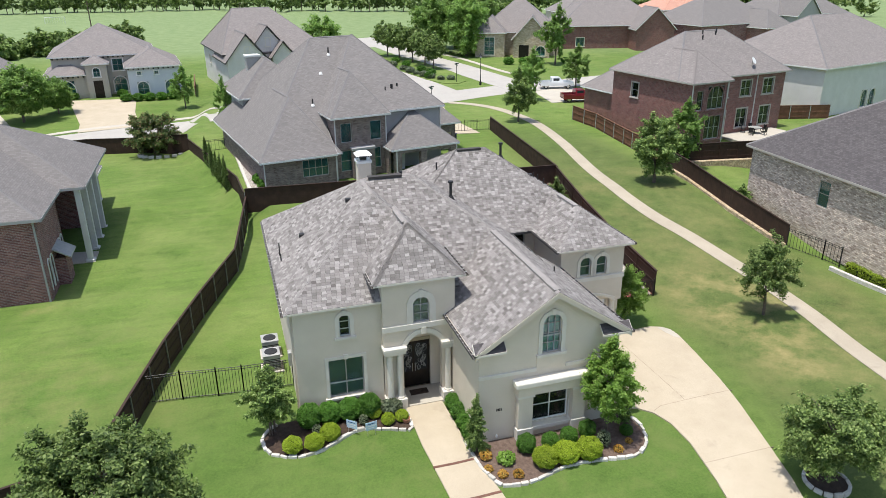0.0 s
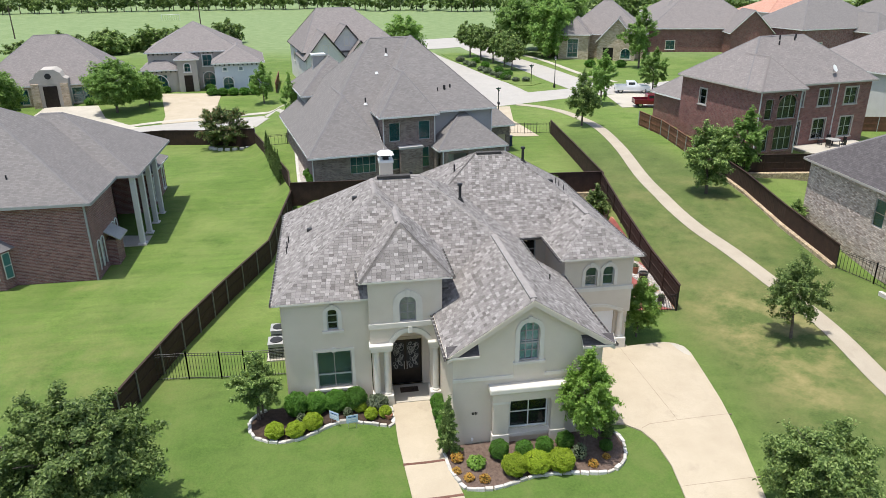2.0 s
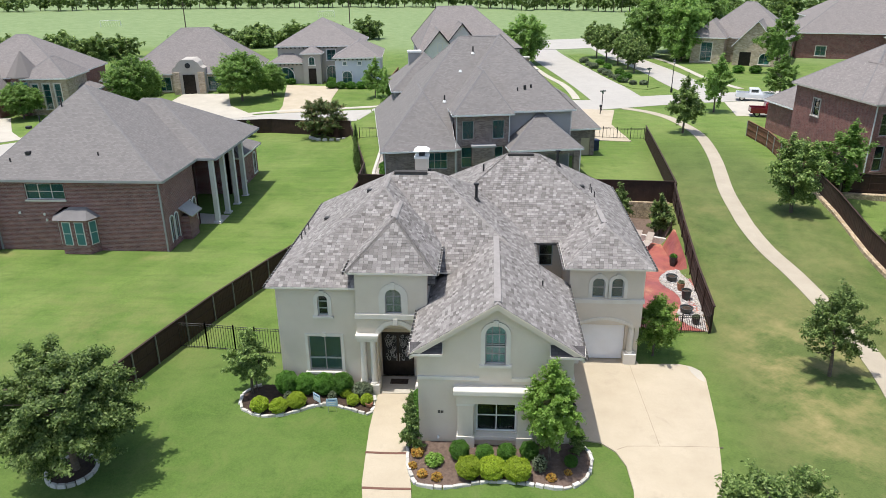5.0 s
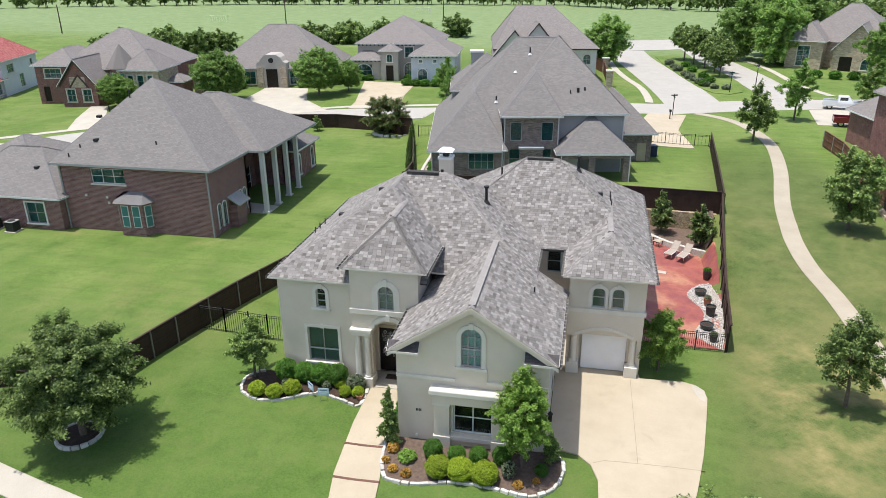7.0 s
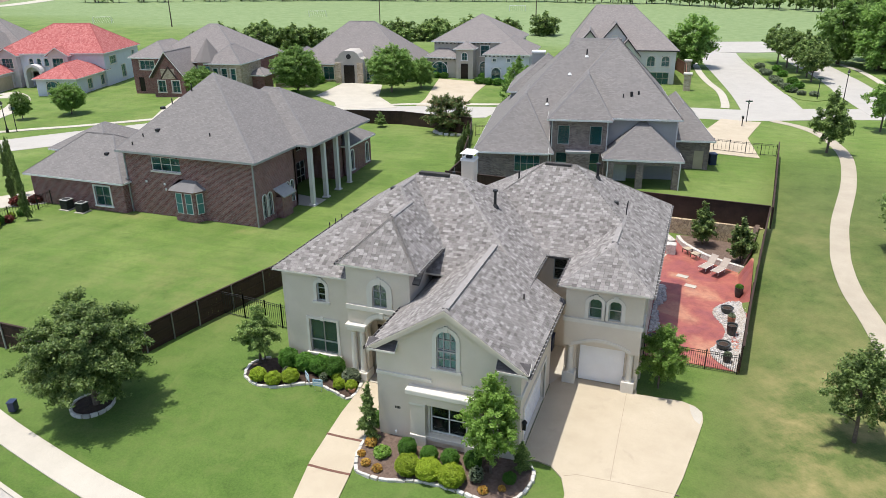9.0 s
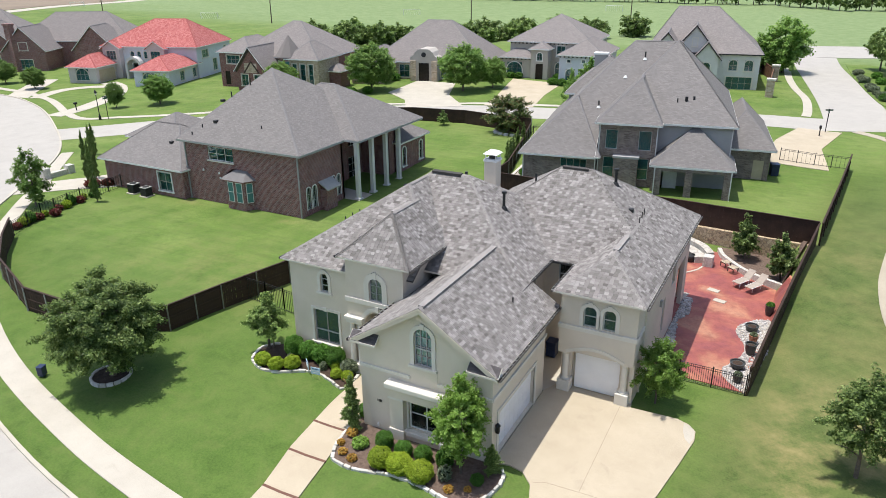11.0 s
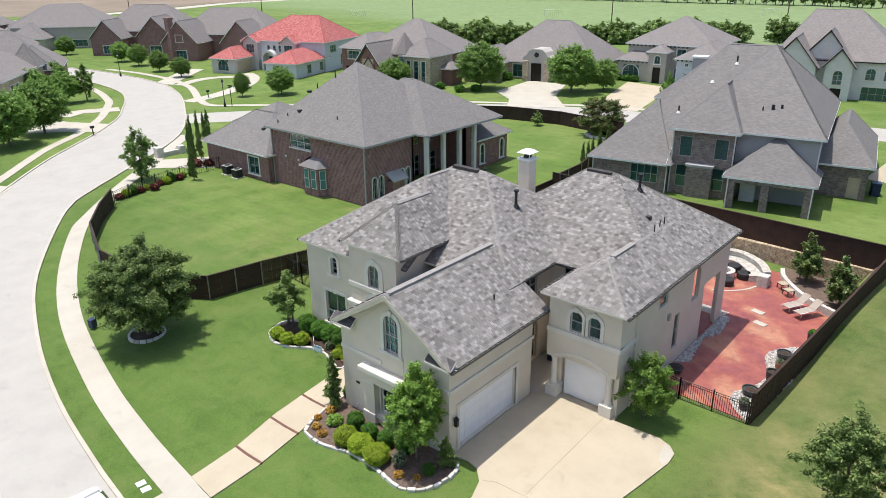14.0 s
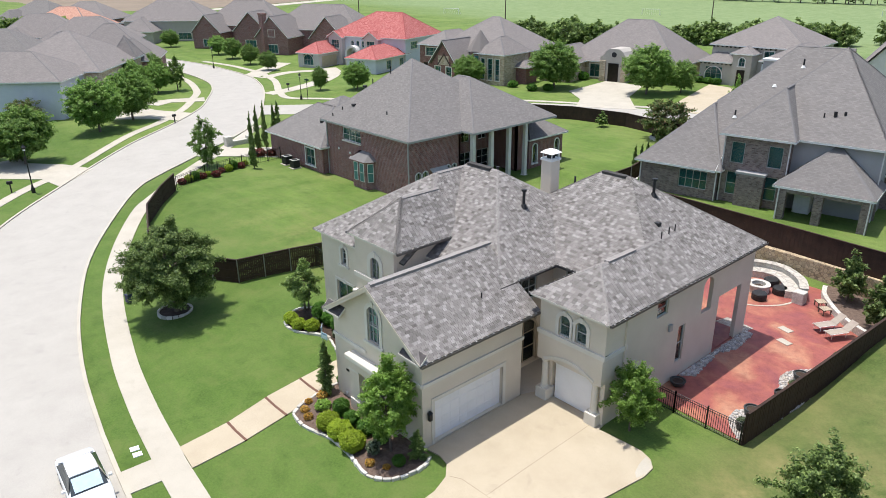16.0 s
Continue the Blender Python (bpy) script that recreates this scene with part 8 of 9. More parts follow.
def bush(name, x, y, r, h, n, size, material, label, seed=1, group=""):
    rs = np.random.default_rng(seed)
    t = thing(name, pose(x, y, ground_z(x, y) + 0.03), label, "shrub", group)
    u = rs.normal(size=(n, 3))
    u /= np.linalg.norm(u, axis=1)[:, None]
    lump = 1 + 0.07 * np.sin(u[:, 0] * 7 + seed) * np.cos(u[:, 1] * 6) + 0.05 * np.sin(u[:, 2] * 9 + u[:, 0] * 5)
    k = rs.uniform(0.82, 1.04, n) * lump
    p = u * k[:, None] * np.array([r, r, h / 2]) + np.array([0, 0, h / 2])
    p[:, 2] = np.maximum(p[:, 2], 0.0)
    me = leaf_mesh("foliage", p, u, size, rs, 0.3, 1.4)
    me.materials.append(material)
    ob = new("foliage", me)
    ob.parent = t
    bm = bmesh.new()
    for k in range(5):
        a = k * 1.26
        tube(bm, (0, 0, -0.1), (math.cos(a) * r * 0.5, math.sin(a) * r * 0.5, h * 0.7), 0.02, 0.008, 5)
    # Solid dark ball fills the shrub: the shade between its leaves, as colour.
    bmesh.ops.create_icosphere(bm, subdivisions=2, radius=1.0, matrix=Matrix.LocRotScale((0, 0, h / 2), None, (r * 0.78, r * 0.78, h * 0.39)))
    part("shade_core", bm, M_SHRUB_SHADE, t)
    return t


# Near-black green: inner shade of shrubs put into the colour, stems included.
M_SHRUB_SHADE = noisy("shrub_inner_shade", (0.012, 0.02, 0.008), (0.03, 0.045, 0.015), 8, 40, 0.95, 0.8, 0.03, amount=0.5)
dark_bush = bush("boxwood", 12.1, 25.9, 0.46, 0.95, 6500, 0.045, M_BOX, "clipped dark green boxwood ball in mulch", 2, "boxwoods in the front bed")
for x, y in ((13.3, 25.75), (14.35, 25.85), (15.45, 26.05)):
    again(dark_bush, x, y, 0.95, x * 70)
lime_bush = bush("golden_shrub", 12.6, 24.75, 0.6, 0.95, 8500, 0.046, M_LIMEB, "rounded yellow-green shrub in the mulch", 3, "yellow-green shrubs in the front bed")
for x, y in ((13.65, 24.75), (14.85, 24.7)):
    again(lime_bush, x, y, 1.05, x * 70)
lime2 = bush("golden_shrub", 1.3, 29.2, 0.47, 0.8, 6000, 0.046, M_LIMEB, "rounded yellow-green shrub in the mulch", 5, "yellow-green shrubs below the window")
for x, y, s in ((2.35, 29.15, 1.0), (3.2, 29.65, 1.05)):
    again(lime2, x, y, s, x * 70)
for x, y, s in ((5.65, 30.7, 0.75), (6.2, 29.95, 0.72), (6.95, 30.0, 0.72)):
    again(lime2, x, y, s, x * 90, 1.1, "small bright yellow-green shrub")
hedge = bush("boxwood", 2.35, 30.9, 0.6, 1.3, 8500, 0.055, M_BOX, "dense dark green clipped boxwood below the window", 7, "hedge below the front window")
for x in (3.4, 4.45, 5.45):
    again(hedge, x, 31.0 - 0.05 * (x % 1), 0.97, x * 50, 0.97 + 0.05 * math.sin(x * 5))
sage = bush("sage_shrub", 6.6, 30.75, 0.55, 0.8, 1500, 0.09, M_SAGE, "loose grey-green shrub beside the entry", 9)
for i, (x, y) in enumerate(((9.85, 30.3), (9.85, 29.4), (9.85, 28.5), (9.85, 27.7))):
    again(dark_bush, x, y, 1.0 + 0.06 * math.sin(i * 2.0), x * 70 + i * 60, 0.85, "dark green shrub along the front walk")
orange = bush("orange_flower_plant", 10.05, 26.0, 0.3, 0.42, 420, 0.08, M_ORANGE, "small orange and yellow bedding plant", 11, "bedding plants in the front bed")
for x, y, s in ((9.9, 25.2, 0.7), (10.4, 24.65, 0.8), (11.1, 24.45, 0.85), (16.4, 24.6, 0.8), (17.2, 25.0, 0.6)):
    again(orange, x, y, s, x * 200)
green_small = bush("hosta", 10.9, 25.5, 0.42, 0.45, 500, 0.13, M_BRIGHT, "bright light green leafy plant", 13)
twiggy = bush("twiggy_shrub", 15.9, 25.2, 0.35, 0.8, 350, 0.08, M_SAGE, "thin twiggy shrub in the mulch", 14)
again(twiggy, 5.0, 30.3, 0.7, 40)
again(twiggy, 2.6, 30.2, 0.7, 40)
again(dark_bush, 17.4, 25.6, 0.7, 40, 0.8, "low dark shrub by the drive")
red_bush = bush("red_shrub", -35.0, 41.0, 0.5, 0.7, 500, 0.14, M_REDLEAF, "dark red shrub in a flower bed", 15)
for i in range(12):
    f = i / 11
    x, y = -33.6 - 2.2 * f + 0.2 * math.sin(i * 3), 37.0 + 9.5 * f
    again((red_bush, lime2, dark_bush)[i % 3], x - 1.3, y, 0.9 + 0.2 * math.sin(i), i * 40, 1.0, ("dark red shrub in a flower bed", "yellow-green shrub in a flower bed", "dark green shrub in a flower bed")[i % 3])
again(red_bush, -40.0, 49.0, 1.6, 0, 0.8)
again(red_bush, -39.0, 50.2, 1.4, 0, 0.8)
far_hedge = bush("hedge_shrub", -14.5, 124.0, 0.9, 1.2, 900, 0.2, M_BOX, "low dark green hedge before a far house", 17, "hedges before the far houses")
for x, y, s in ((-12.8, 123.9, 1.0), (-11, 123.8, 1.0), (-9.2, 123.8, 1.0), (-7.4, 124.0, 1.0), (-26.0, 128.4, 0.9), (-24.4, 128.4, 0.9), (-22.8, 128.4, 0.9), (-15.6, 129.5, 0.9), (-33, 120.3, 0.9), (-31.4, 120.5, 0.9), (-29.8, 120.8, 0.9), (-44, 118.3, 1.2), (-46.5, 117, 1.2), (-49, 104.5, 1.0),
                (-44, 104, 1.0), (-42, 106, 1.0), (-69, 104.5, 1.1), (-66.5, 105.2, 1.1), (-64, 105.8, 1.0), (-108, 97, 1.0), (-105, 98.5, 1.0), (-86, 97.5, 1.2), (58, 141, 1.2), (61, 140, 1.2), (64, 139.5, 1.2), (70, 139, 1.0), (37, 128, 1.0), (38.5, 132, 1.0), (38, 137, 1.0), (37, 145, 1.0), (36.5, 152, 1.0),
                (4.0, 64.5, 0.6), (6.4, 64.6, 0.7), (3.2, 68.5, 0.7), (3.0, 70.0, 0.7)):
    again(far_hedge, x, y, s, x * 31)

for i, (x, y) in enumerate(((35.2, 140), (35.6, 136.5), (36.0, 133.5), (36.6, 130.5), (37.2, 127.8), (38.4, 125.4), (34.4, 146), (34.0, 150), (40.2, 125.0), (33.6, 155))):
    again(sage, x, y, 1.5 + 0.3 * math.sin(i * 2.3), i * 47, 0.8, "pale flowering low shrub on the island")


def box_hedge(x0, y0, x1, y1, width, height, n, label, seed):
    """A clipped hedge of rectangular section between two points."""
    rs = np.random.default_rng(seed)
    length = math.hypot(x1 - x0, y1 - y0)
    t = thing("clipped_hedge", pose(x0, y0, ground_z(x0, y0), 0, 0, math.degrees(math.atan2(y1 - y0, x1 - x0))), label, "hedge")
    u, v, w = rs.uniform(0, length, n), rs.uniform(-0.5, 0.5, n), rs.uniform(0, 1, n)
    face = rs.integers(0, 4, n)
    v = np.where(face == 0, -0.5, np.where(face == 1, 0.5, v)) * width + rs.normal(size=n) * 0.04
    w = np.where(face > 1, 1.0, w) * height + rs.normal(size=n) * 0.04
    out = np.stack([np.zeros(n), np.sign(v) * (face < 2), 1.0 * (face > 1)], 1)
    me = leaf_mesh("foliage", np.stack([u, v, np.maximum(w, 0.02)], 1), out, 0.09, rs, 0.3, 1.4)
    me.materials.append(M_LIMEB)
    new("foliage", me).parent = t
    # Solid dark block inside the hedge, coloured as its inner shade.
    part("shade_core", box(bmesh.new(), 0.05, length - 0.05, -width * 0.42, width * 0.42, -0.1, height * 0.92, 0.05), M_SHRUB_SHADE, t)


for x, y, s in ((2.9, 67.6, 0.7), (2.6, 69.6, 0.75)):
    again(far_hedge, x, y, s, x * 47, 1.1, "round dark green shrub in a gravel bed")
box_hedge(44.1, 38.3, 44.75, 30.5, 1.0, 0.75, 7000, "clipped olive-green box hedge beside the stone house", 61)
tagged(part("bed_edging", sweep(bmesh.new(), drape([(42.95, 38.9), (43.05, 38.2), (43.35, 36.0), (43.65, 33.5), (43.95, 30.5)]), 0.3, -0.1, 0.3), M_LIME), "low white limestone edging before the hedge", "garden edging", kind="structure")


# ---- patio and garden things ----
PATIO = [(22.1, 39.3), (27.7, 39.4), (28.4, 46.0), (28.9, 54.2), (28.4, 54.5), (26.9, 55.4), (25.5, 56.5), (24.1, 58.0), (23.0, 60.75), (15.0, 60.75), (14.0, 50.3), (22.1, 50.3)]
paved("patio", PATIO, 0.045, M_PATIO, "red-stained mottled concrete patio", "patio", 1.0)
GRAVEL = [(p.x, p.y) for p in smoothed([(27.6, 39.3), (26.9, 39.8), (26.3, 40.5), (26.1, 41.5), (26.7, 42.8), (27.0, 44.2), (26.8, 45.3), (26.2, 46.6), (26.4, 47.8), (27.2, 48.9), (28.4, 49.6)], 0.4)] + [(28.3, 44.5)]
paved("gravel_bed", GRAVEL, 0.07, M_GRAVEL, "pale river gravel bed along the fence", "gravel", 0.8)
paved("gravel_bed", [(22.25, 42.3), (22.9, 42.9), (22.7, 44.4), (22.5, 46.3), (23.0, 47.6), (22.8, 50.2), (22.25, 50.2)], 0.07, M_GRAVEL, "grey river gravel strip beside the house", "gravel", 0.8)
M_STONES = varied("river_stones", [(0.3, 0.29, 0.29), (0.5, 0.48, 0.46), (0.64, 0.62, 0.6), (0.42, 0.36, 0.31)], 0.8, bumps=0.2)


def river_stones(outline, n, seed, label):
    """Rounded cobbles strewn over a gravel bed."""
    rnd = random.Random(seed)
    verts, faces = [], []
    xs, ys = [p[0] for p in outline], [p[1] for p in outline]
    while len(verts) < n * 10:
        x, y = rnd.uniform(min(xs), max(xs)), rnd.uniform(min(ys), max(ys))
        hit = False
        for (ax, ay), (bx, by) in zip(outline, outline[1:] + outline[:1]):
            if (ay > y) != (by > y) and x < ax + (bx - ax) * (y - ay) / (by - ay):
                hit = not hit
        if not hit:
            continue
        r, turn, k = rnd.uniform(0.05, 0.12), rnd.uniform(0, 6.28), len(verts)
        z = ground_z(x, y) + 0.075
        for level, f in ((-0.02, 1.0), (r * 0.55, 0.6)):
            for i in range(5):
                a = turn + i * 1.257
                w = r * f * (1.25 if i in (0, 2) else 0.9)
                verts.append((x + w * math.cos(a), y + w * math.sin(a), z + level))
        faces += [(k + i, k + (i + 1) % 5, k + 5 + (i + 1) % 5, k + 5 + i) for i in range(5)] + [tuple(range(k + 5, k + 10))]
    tagged(pydata("river_stones", verts, faces, M_STONES), label, "gravel", kind="stuff")


river_stones(GRAVEL, 900, 5, "white and grey river stones along the fence")
river_stones([(22.3, 42.3), (22.95, 42.9), (22.75, 44.4), (22.55, 46.3), (23.05, 47.6), (22.85, 50.1), (22.3, 50.1)], 420, 6, "blue-grey and white river stones beside the house")
BEDC = [(23.2, 60.6), (23.65, 59.0), (24.35, 58.0), (25.5, 56.6), (26.9, 55.55), (28.7, 54.7), (29.5, 60.3), (26.0, 60.6)]
tagged(part("raised_bed", sweep(bmesh.new(), [(p.x, p.y, 0) for p in smoothed([(23.2, 60.2), (23.6, 59.0), (24.3, 57.95), (25.5, 56.55), (26.9, 55.5), (28.7, 54.6)], 0.4)], 0.3, 0.6, 1.32), M_LIME), "curved white limestone edge of a raised bed", "garden wall", kind="structure")
paved("raised_bed_soil", [(p[0], p[1]) for p in BEDC], 0.36, M_MULCH2, "brown mulch in the raised bed", "flower bed", 1.0)
paved("gravel_bed", [(20.3, 50.0), (22.3, 49.9), (22.5, 50.9), (20.6, 51.1)], 0.06, M_GRAVEL, "grey gravel at the foot of a pillar", "gravel", 0.8)
side_edge = smoothed([(0.33, 88.7), (0.69, 82.3), (1.09, 75.3), (1.45, 69.2), (1.75, 65.3)], 0.8)
paved("gravel_bed", [(p.x, p.y) for p in side_edge] + [(4.0, 66.2), (0.9, 84.5), (1.6, 88.7)], 0.06, M_GRAVEL, "tan gravel bed beside the brick house", "gravel", 1.5)
tagged(part("bed_edging", sweep(bmesh.new(), drape([(p.x, p.y) for p in side_edge]), 0.3, -0.1, 0.2), M_LIME), "pale stone edging beside the brick house", "garden edging", kind="structure")
M_LIME_CAP = rubble("pale_limestone_slabs", 1.6, ((0.5, 0.46, 0.4), (0.6, 0.56, 0.5), (0.55, 0.5, 0.43)), (0.36, 0.33, 0.29))
tagged(part("patio_edging", sweep(bmesh.new(), drape([(p.x, p.y) for p in smoothed([(20.2, 53.7), (21.0, 54.1), (21.8, 54.9), (22.3, 55.7), (22.5, 56.4)], 0.3)]), 0.16, 0.0, 0.07), M_WALKWAY), "pale concrete edging round the fire pit circle", "paving edge", kind="structure")
seat = thing("seat_wall", pose(21.3, 58.8, PAD), "curved white limestone seat wall round the fire pit", "garden seat", world_based=True)
arc = [(p.x, p.y, 0) for p in smoothed([(17.0, 58.6), (17.9, 59.5), (18.8, 60.0), (19.9, 60.15), (21.0, 59.65), (22.1, 58.7), (22.85, 57.3)], 0.3)]
bench = [(p.x, p.y, 0) for p in smoothed([(17.3, 58.0), (18.3, 58.9), (19.2, 59.3), (20.1, 59.35), (20.9, 58.85), (21.7, 57.95), (22.2, 57.0)], 0.3)]
part("back_wall", sweep(bmesh.new(), arc, 0.5, 0.6, 1.78), M_LIME, seat)
part("back_coping", sweep(bmesh.new(), arc, 0.6, 1.78, 1.88), M_LIME_CAP, seat)
part("bench_face", sweep(bmesh.new(), bench, 0.85, 0.6, 1.4), M_LIME, seat)
part("bench_top", sweep(bmesh.new(), bench, 0.92, 1.4, 1.48), M_LIME_CAP, seat)
part("end_pier", box(bmesh.new(), 22.45, 23.2, 56.45, 57.2, 0.6, 1.8, 0.05), M_LIME, seat)
disc = thing("fire_pit", pose(20.0, 56.6, PAD + 0.05), "round pale stone fire pit", "fire pit")
part("ring", lathe(bmesh.new(), [(0.75, -0.1), (0.75, 0.45), (0.8, 0.46), (0.8, 0.55), (0.48, 0.55), (0.46, 0.3)], 20), M_LIME, disc)
part("ash", lathe(bmesh.new(), [(0.44, 0.3), (0.05, 0.34)], 14), M_MULCH, disc)
M_RATTAN = noisy("dark_rattan", (0.02, 0.018, 0.017), (0.045, 0.04, 0.036), 6, 60, 0.7, 0.4)


def ottoman(x, y, r, label):
    t = thing("round_seat", pose(x, y, PAD + 0.05), label, "outdoor seat")
    part("base", lathe(bmesh.new(), [(r, 0.0), (r * 1.04, 0.3), (r, 0.36)], 16), M_RATTAN, t)
    part("cushion", lathe(bmesh.new(), [(r, 0.36), (r * 1.02, 0.42), (r * 0.9, 0.48)], 16), M_DARKMETAL, t)
    return t


ottoman(20.2, 58.2, 0.5, "dark rattan round seat by the fire pit")
ottoman(21.3, 57.2, 0.5, "dark rattan round seat with cushion")
ottoman(20.7, 55.3, 0.5, "dark rattan round seat on the patio")


M_SLING = noisy("sand_sling_cloth", (0.36, 0.3, 0.25), (0.43, 0.37, 0.31), 3, 80, 0.8, 0.2)


def chaise(x, y, turn):
    t = thing("chaise_longue", pose(x, y, PAD + 0.05, 0, 0, turn), "sand-coloured sling chaise longue with raised back", "sun lounger", "loungers on the patio")
    for s in (-0.3, 0.3):
        part("side_rail", tube(bmesh.new(), (s, -1.0, 0.32), (s, 0.35, 0.32), 0.025, seg=6), M_WHITE, t)
    part("seat", box(bmesh.new(), -0.29, 0.29, -1.0, 0.35, 0.3, 0.35, 0.02), M_SLING, t)
    bm = box(bmesh.new(), -0.29, 0.29, 0.0, 0.85, -0.02, 0.03, 0.02)
    bmesh.ops.transform(bm, matrix=pose(0, 0.35, 0.33, 38, 0, 0), verts=bm.verts)
    part("backrest", bm, M_SLING, t)
    for sx in (-0.28, 0.28):
        for sy in (-0.85, 0.2):
            part("leg", tube(bmesh.new(), (sx, sy, 0.0), (sx, sy, 0.32), 0.022, seg=6), M_WHITE, t)
    return t


chaise(25.75, 54.4, -28)
chaise(26.65, 53.9, -28)


def wood_stool(x, y, turn):
    t = thing("garden_stool", pose(x, y, PAD + 0.05, 0, 0, turn), "low brown slatted wooden stool", "stool", "stools by the raised bed")
    for k in range(5):
        part("slat", box(bmesh.new(), -0.3, 0.3, -0.3 + 0.125 * k, -0.2 + 0.125 * k, 0.36, 0.4, 0.008), M_TANWOOD, t)
    for sy in (-0.24, 0.24):
        part("apron", box(bmesh.new(), -0.28, 0.28, sy - 0.02, sy + 0.02, 0.28, 0.36), M_WOOD, t)
    for sx in (-0.26, 0.26):
        for sy in (-0.26, 0.26):
            part("leg", box(bmesh.new(), sx - 0.03, sx + 0.03, sy - 0.03, sy + 0.03, 0, 0.36), M_WOOD, t)


wood_stool(24.1, 57.2, -40)
wood_stool(24.75, 56.3, -35)
for x, y in ((23.95, 52.3), (24.6, 50.7)):
    tagged(part("stepping_stone", box(bmesh.new(), -0.42, 0.42, -0.26, 0.26, -0.05, 0.03, 0.015), M_WALKWAY), "flat pale stone set on the patio", "paving stone", "stones on the patio").matrix_basis = pose(x, y, ground_z(x, y) + 0.05, 0, 0, -15)


def pot(x, y, r, h, material, label, plant=None):
    t = thing("plant_pot", pose(x, y, ground_z(x, y) + 0.06), label, "plant pot", "pots on the gravel")
    part("body", lathe(bmesh.new(), [(r * 0.7, 0), (r * 0.95, h * 0.5), (r, h * 0.92), (r * 1.08, h * 0.94), (r * 1.08, h), (r * 0.92, h), (r * 0.88, h * 0.85)], 18), material, t)
    part("soil", lathe(bmesh.new(), [(r * 0.9, h * 0.84), (0.02, h * 0.88)], 14), M_MULCH, t)
    if plant:
        rs = np.random.default_rng(int(x * 100))
        u = rs.normal(size=(260, 3))
        u /= np.linalg.norm(u, axis=1)[:, None]
        me = leaf_mesh("plant", u * np.array([r * 0.8, r * 0.8, r * 0.5]) + np.array([0, 0, h + r * 0.2]), u, 0.1, rs)
        me.materials.append(plant)
        ob = new("plant", me)
        ob.parent = t
    return t


pot(27.1, 47.2, 0.4, 0.42, M_POT, "wide dark pot on the gravel")
pot(26.85, 41.9, 0.42, 0.42, M_POT, "wide dark pot on the gravel")
pot(27.35, 44.0, 0.33, 0.75, M_POT, "tall dark pot on the gravel")
pot(27.35, 45.5, 0.26, 0.6, M_TERRA, "brown pot on the gravel", M_SAGE)
pot(27.05, 40.3, 0.26, 0.5, M_POT, "small dark pot with a plant", M_SAGE)
pot(27.9, 50.2, 0.3, 0.75, M_POT, "dark pot with a green lid", M_BOX)
pot(22.75, 41.4, 0.42, 0.3, M_POT, "low dark basket on the gravel by the wall")
pot(7.1, 29.75, 0.2, 0.26, M_TERRA, "terracotta bowl at the bed's corner")


def condenser(x, y, s, label, dark=False):
    t = thing("air_conditioner", pose(x, y, ground_z(x, y)), label, "air conditioner")
    part("pad", box(bmesh.new(), -0.6 * s, 0.6 * s, -0.6 * s, 0.6 * s, -0.1, 0.08), M_WALKWAY, t)
    part("casing", box(bmesh.new(), -0.45 * s, 0.45 * s, -0.45 * s, 0.45 * s, 0.08, 1.0 * s, 0.04), M_DARKMETAL if dark else M_PLASTIC, t)
    for k in range(7):
        part("louvre", box(bmesh.new(), -0.46 * s, 0.46 * s, -0.46 * s, -0.445 * s, 0.2 + 0.1 * k, 0.25 + 0.1 * k), M_DARKMETAL, t)
    part("top", box(bmesh.new(), -0.48 * s, 0.48 * s, -0.48 * s, 0.48 * s, 1.0 * s, 1.06 * s, 0.02), M_PLASTIC, t)
    part("fan_guard", lathe(bmesh.new(), [(0.36 * s, 1.06 * s), (0.34 * s, 1.1 * s), (0.05, 1.12 * s)], 18), M_DARKMETAL, t)
    return t


condenser(1.0, 37.3, 1.05, "pale air conditioner unit beside the house")
condenser(1.05, 39.0, 1.05, "pale air conditioner unit beside the house")
condenser(-34.2, 49.6, 1.0, "dark air conditioner unit by the brick house", True)
condenser(-32.1, 49.4, 0.95, "dark air conditioner unit by the brick house", True)


def lawn_sign(x, y, turn, label):
    t = thing("lawn_sign", pose(x, y, ground_z(x, y), 0, 0, turn), label, "yard sign", "signs in the flower bed")
    part("board", box(bmesh.new(), -0.3, 0.3, -0.012, 0.012, 0.35, 0.8), M_SIGN, t)
    for k, w in enumerate((0.2, 0.24, 0.16)):
        part("line_of_print", box(bmesh.new(), -w, w, -0.02, -0.01, 0.68 - 0.12 * k, 0.72 - 0.12 * k), M_WHITE if k else M_INK, t)
    for s in (-0.2, 0.2):
        part("stake", tube(bmesh.new(), (s, 0, -0.1), (s, 0, 0.36), 0.01, seg=5), M_PLASTIC, t)


lawn_sign(4.3, 29.7, -40, "pale blue yard sign with unreadable print")
lawn_sign(5.2, 29.3, 8, "pale blue yard sign with unreadable print")
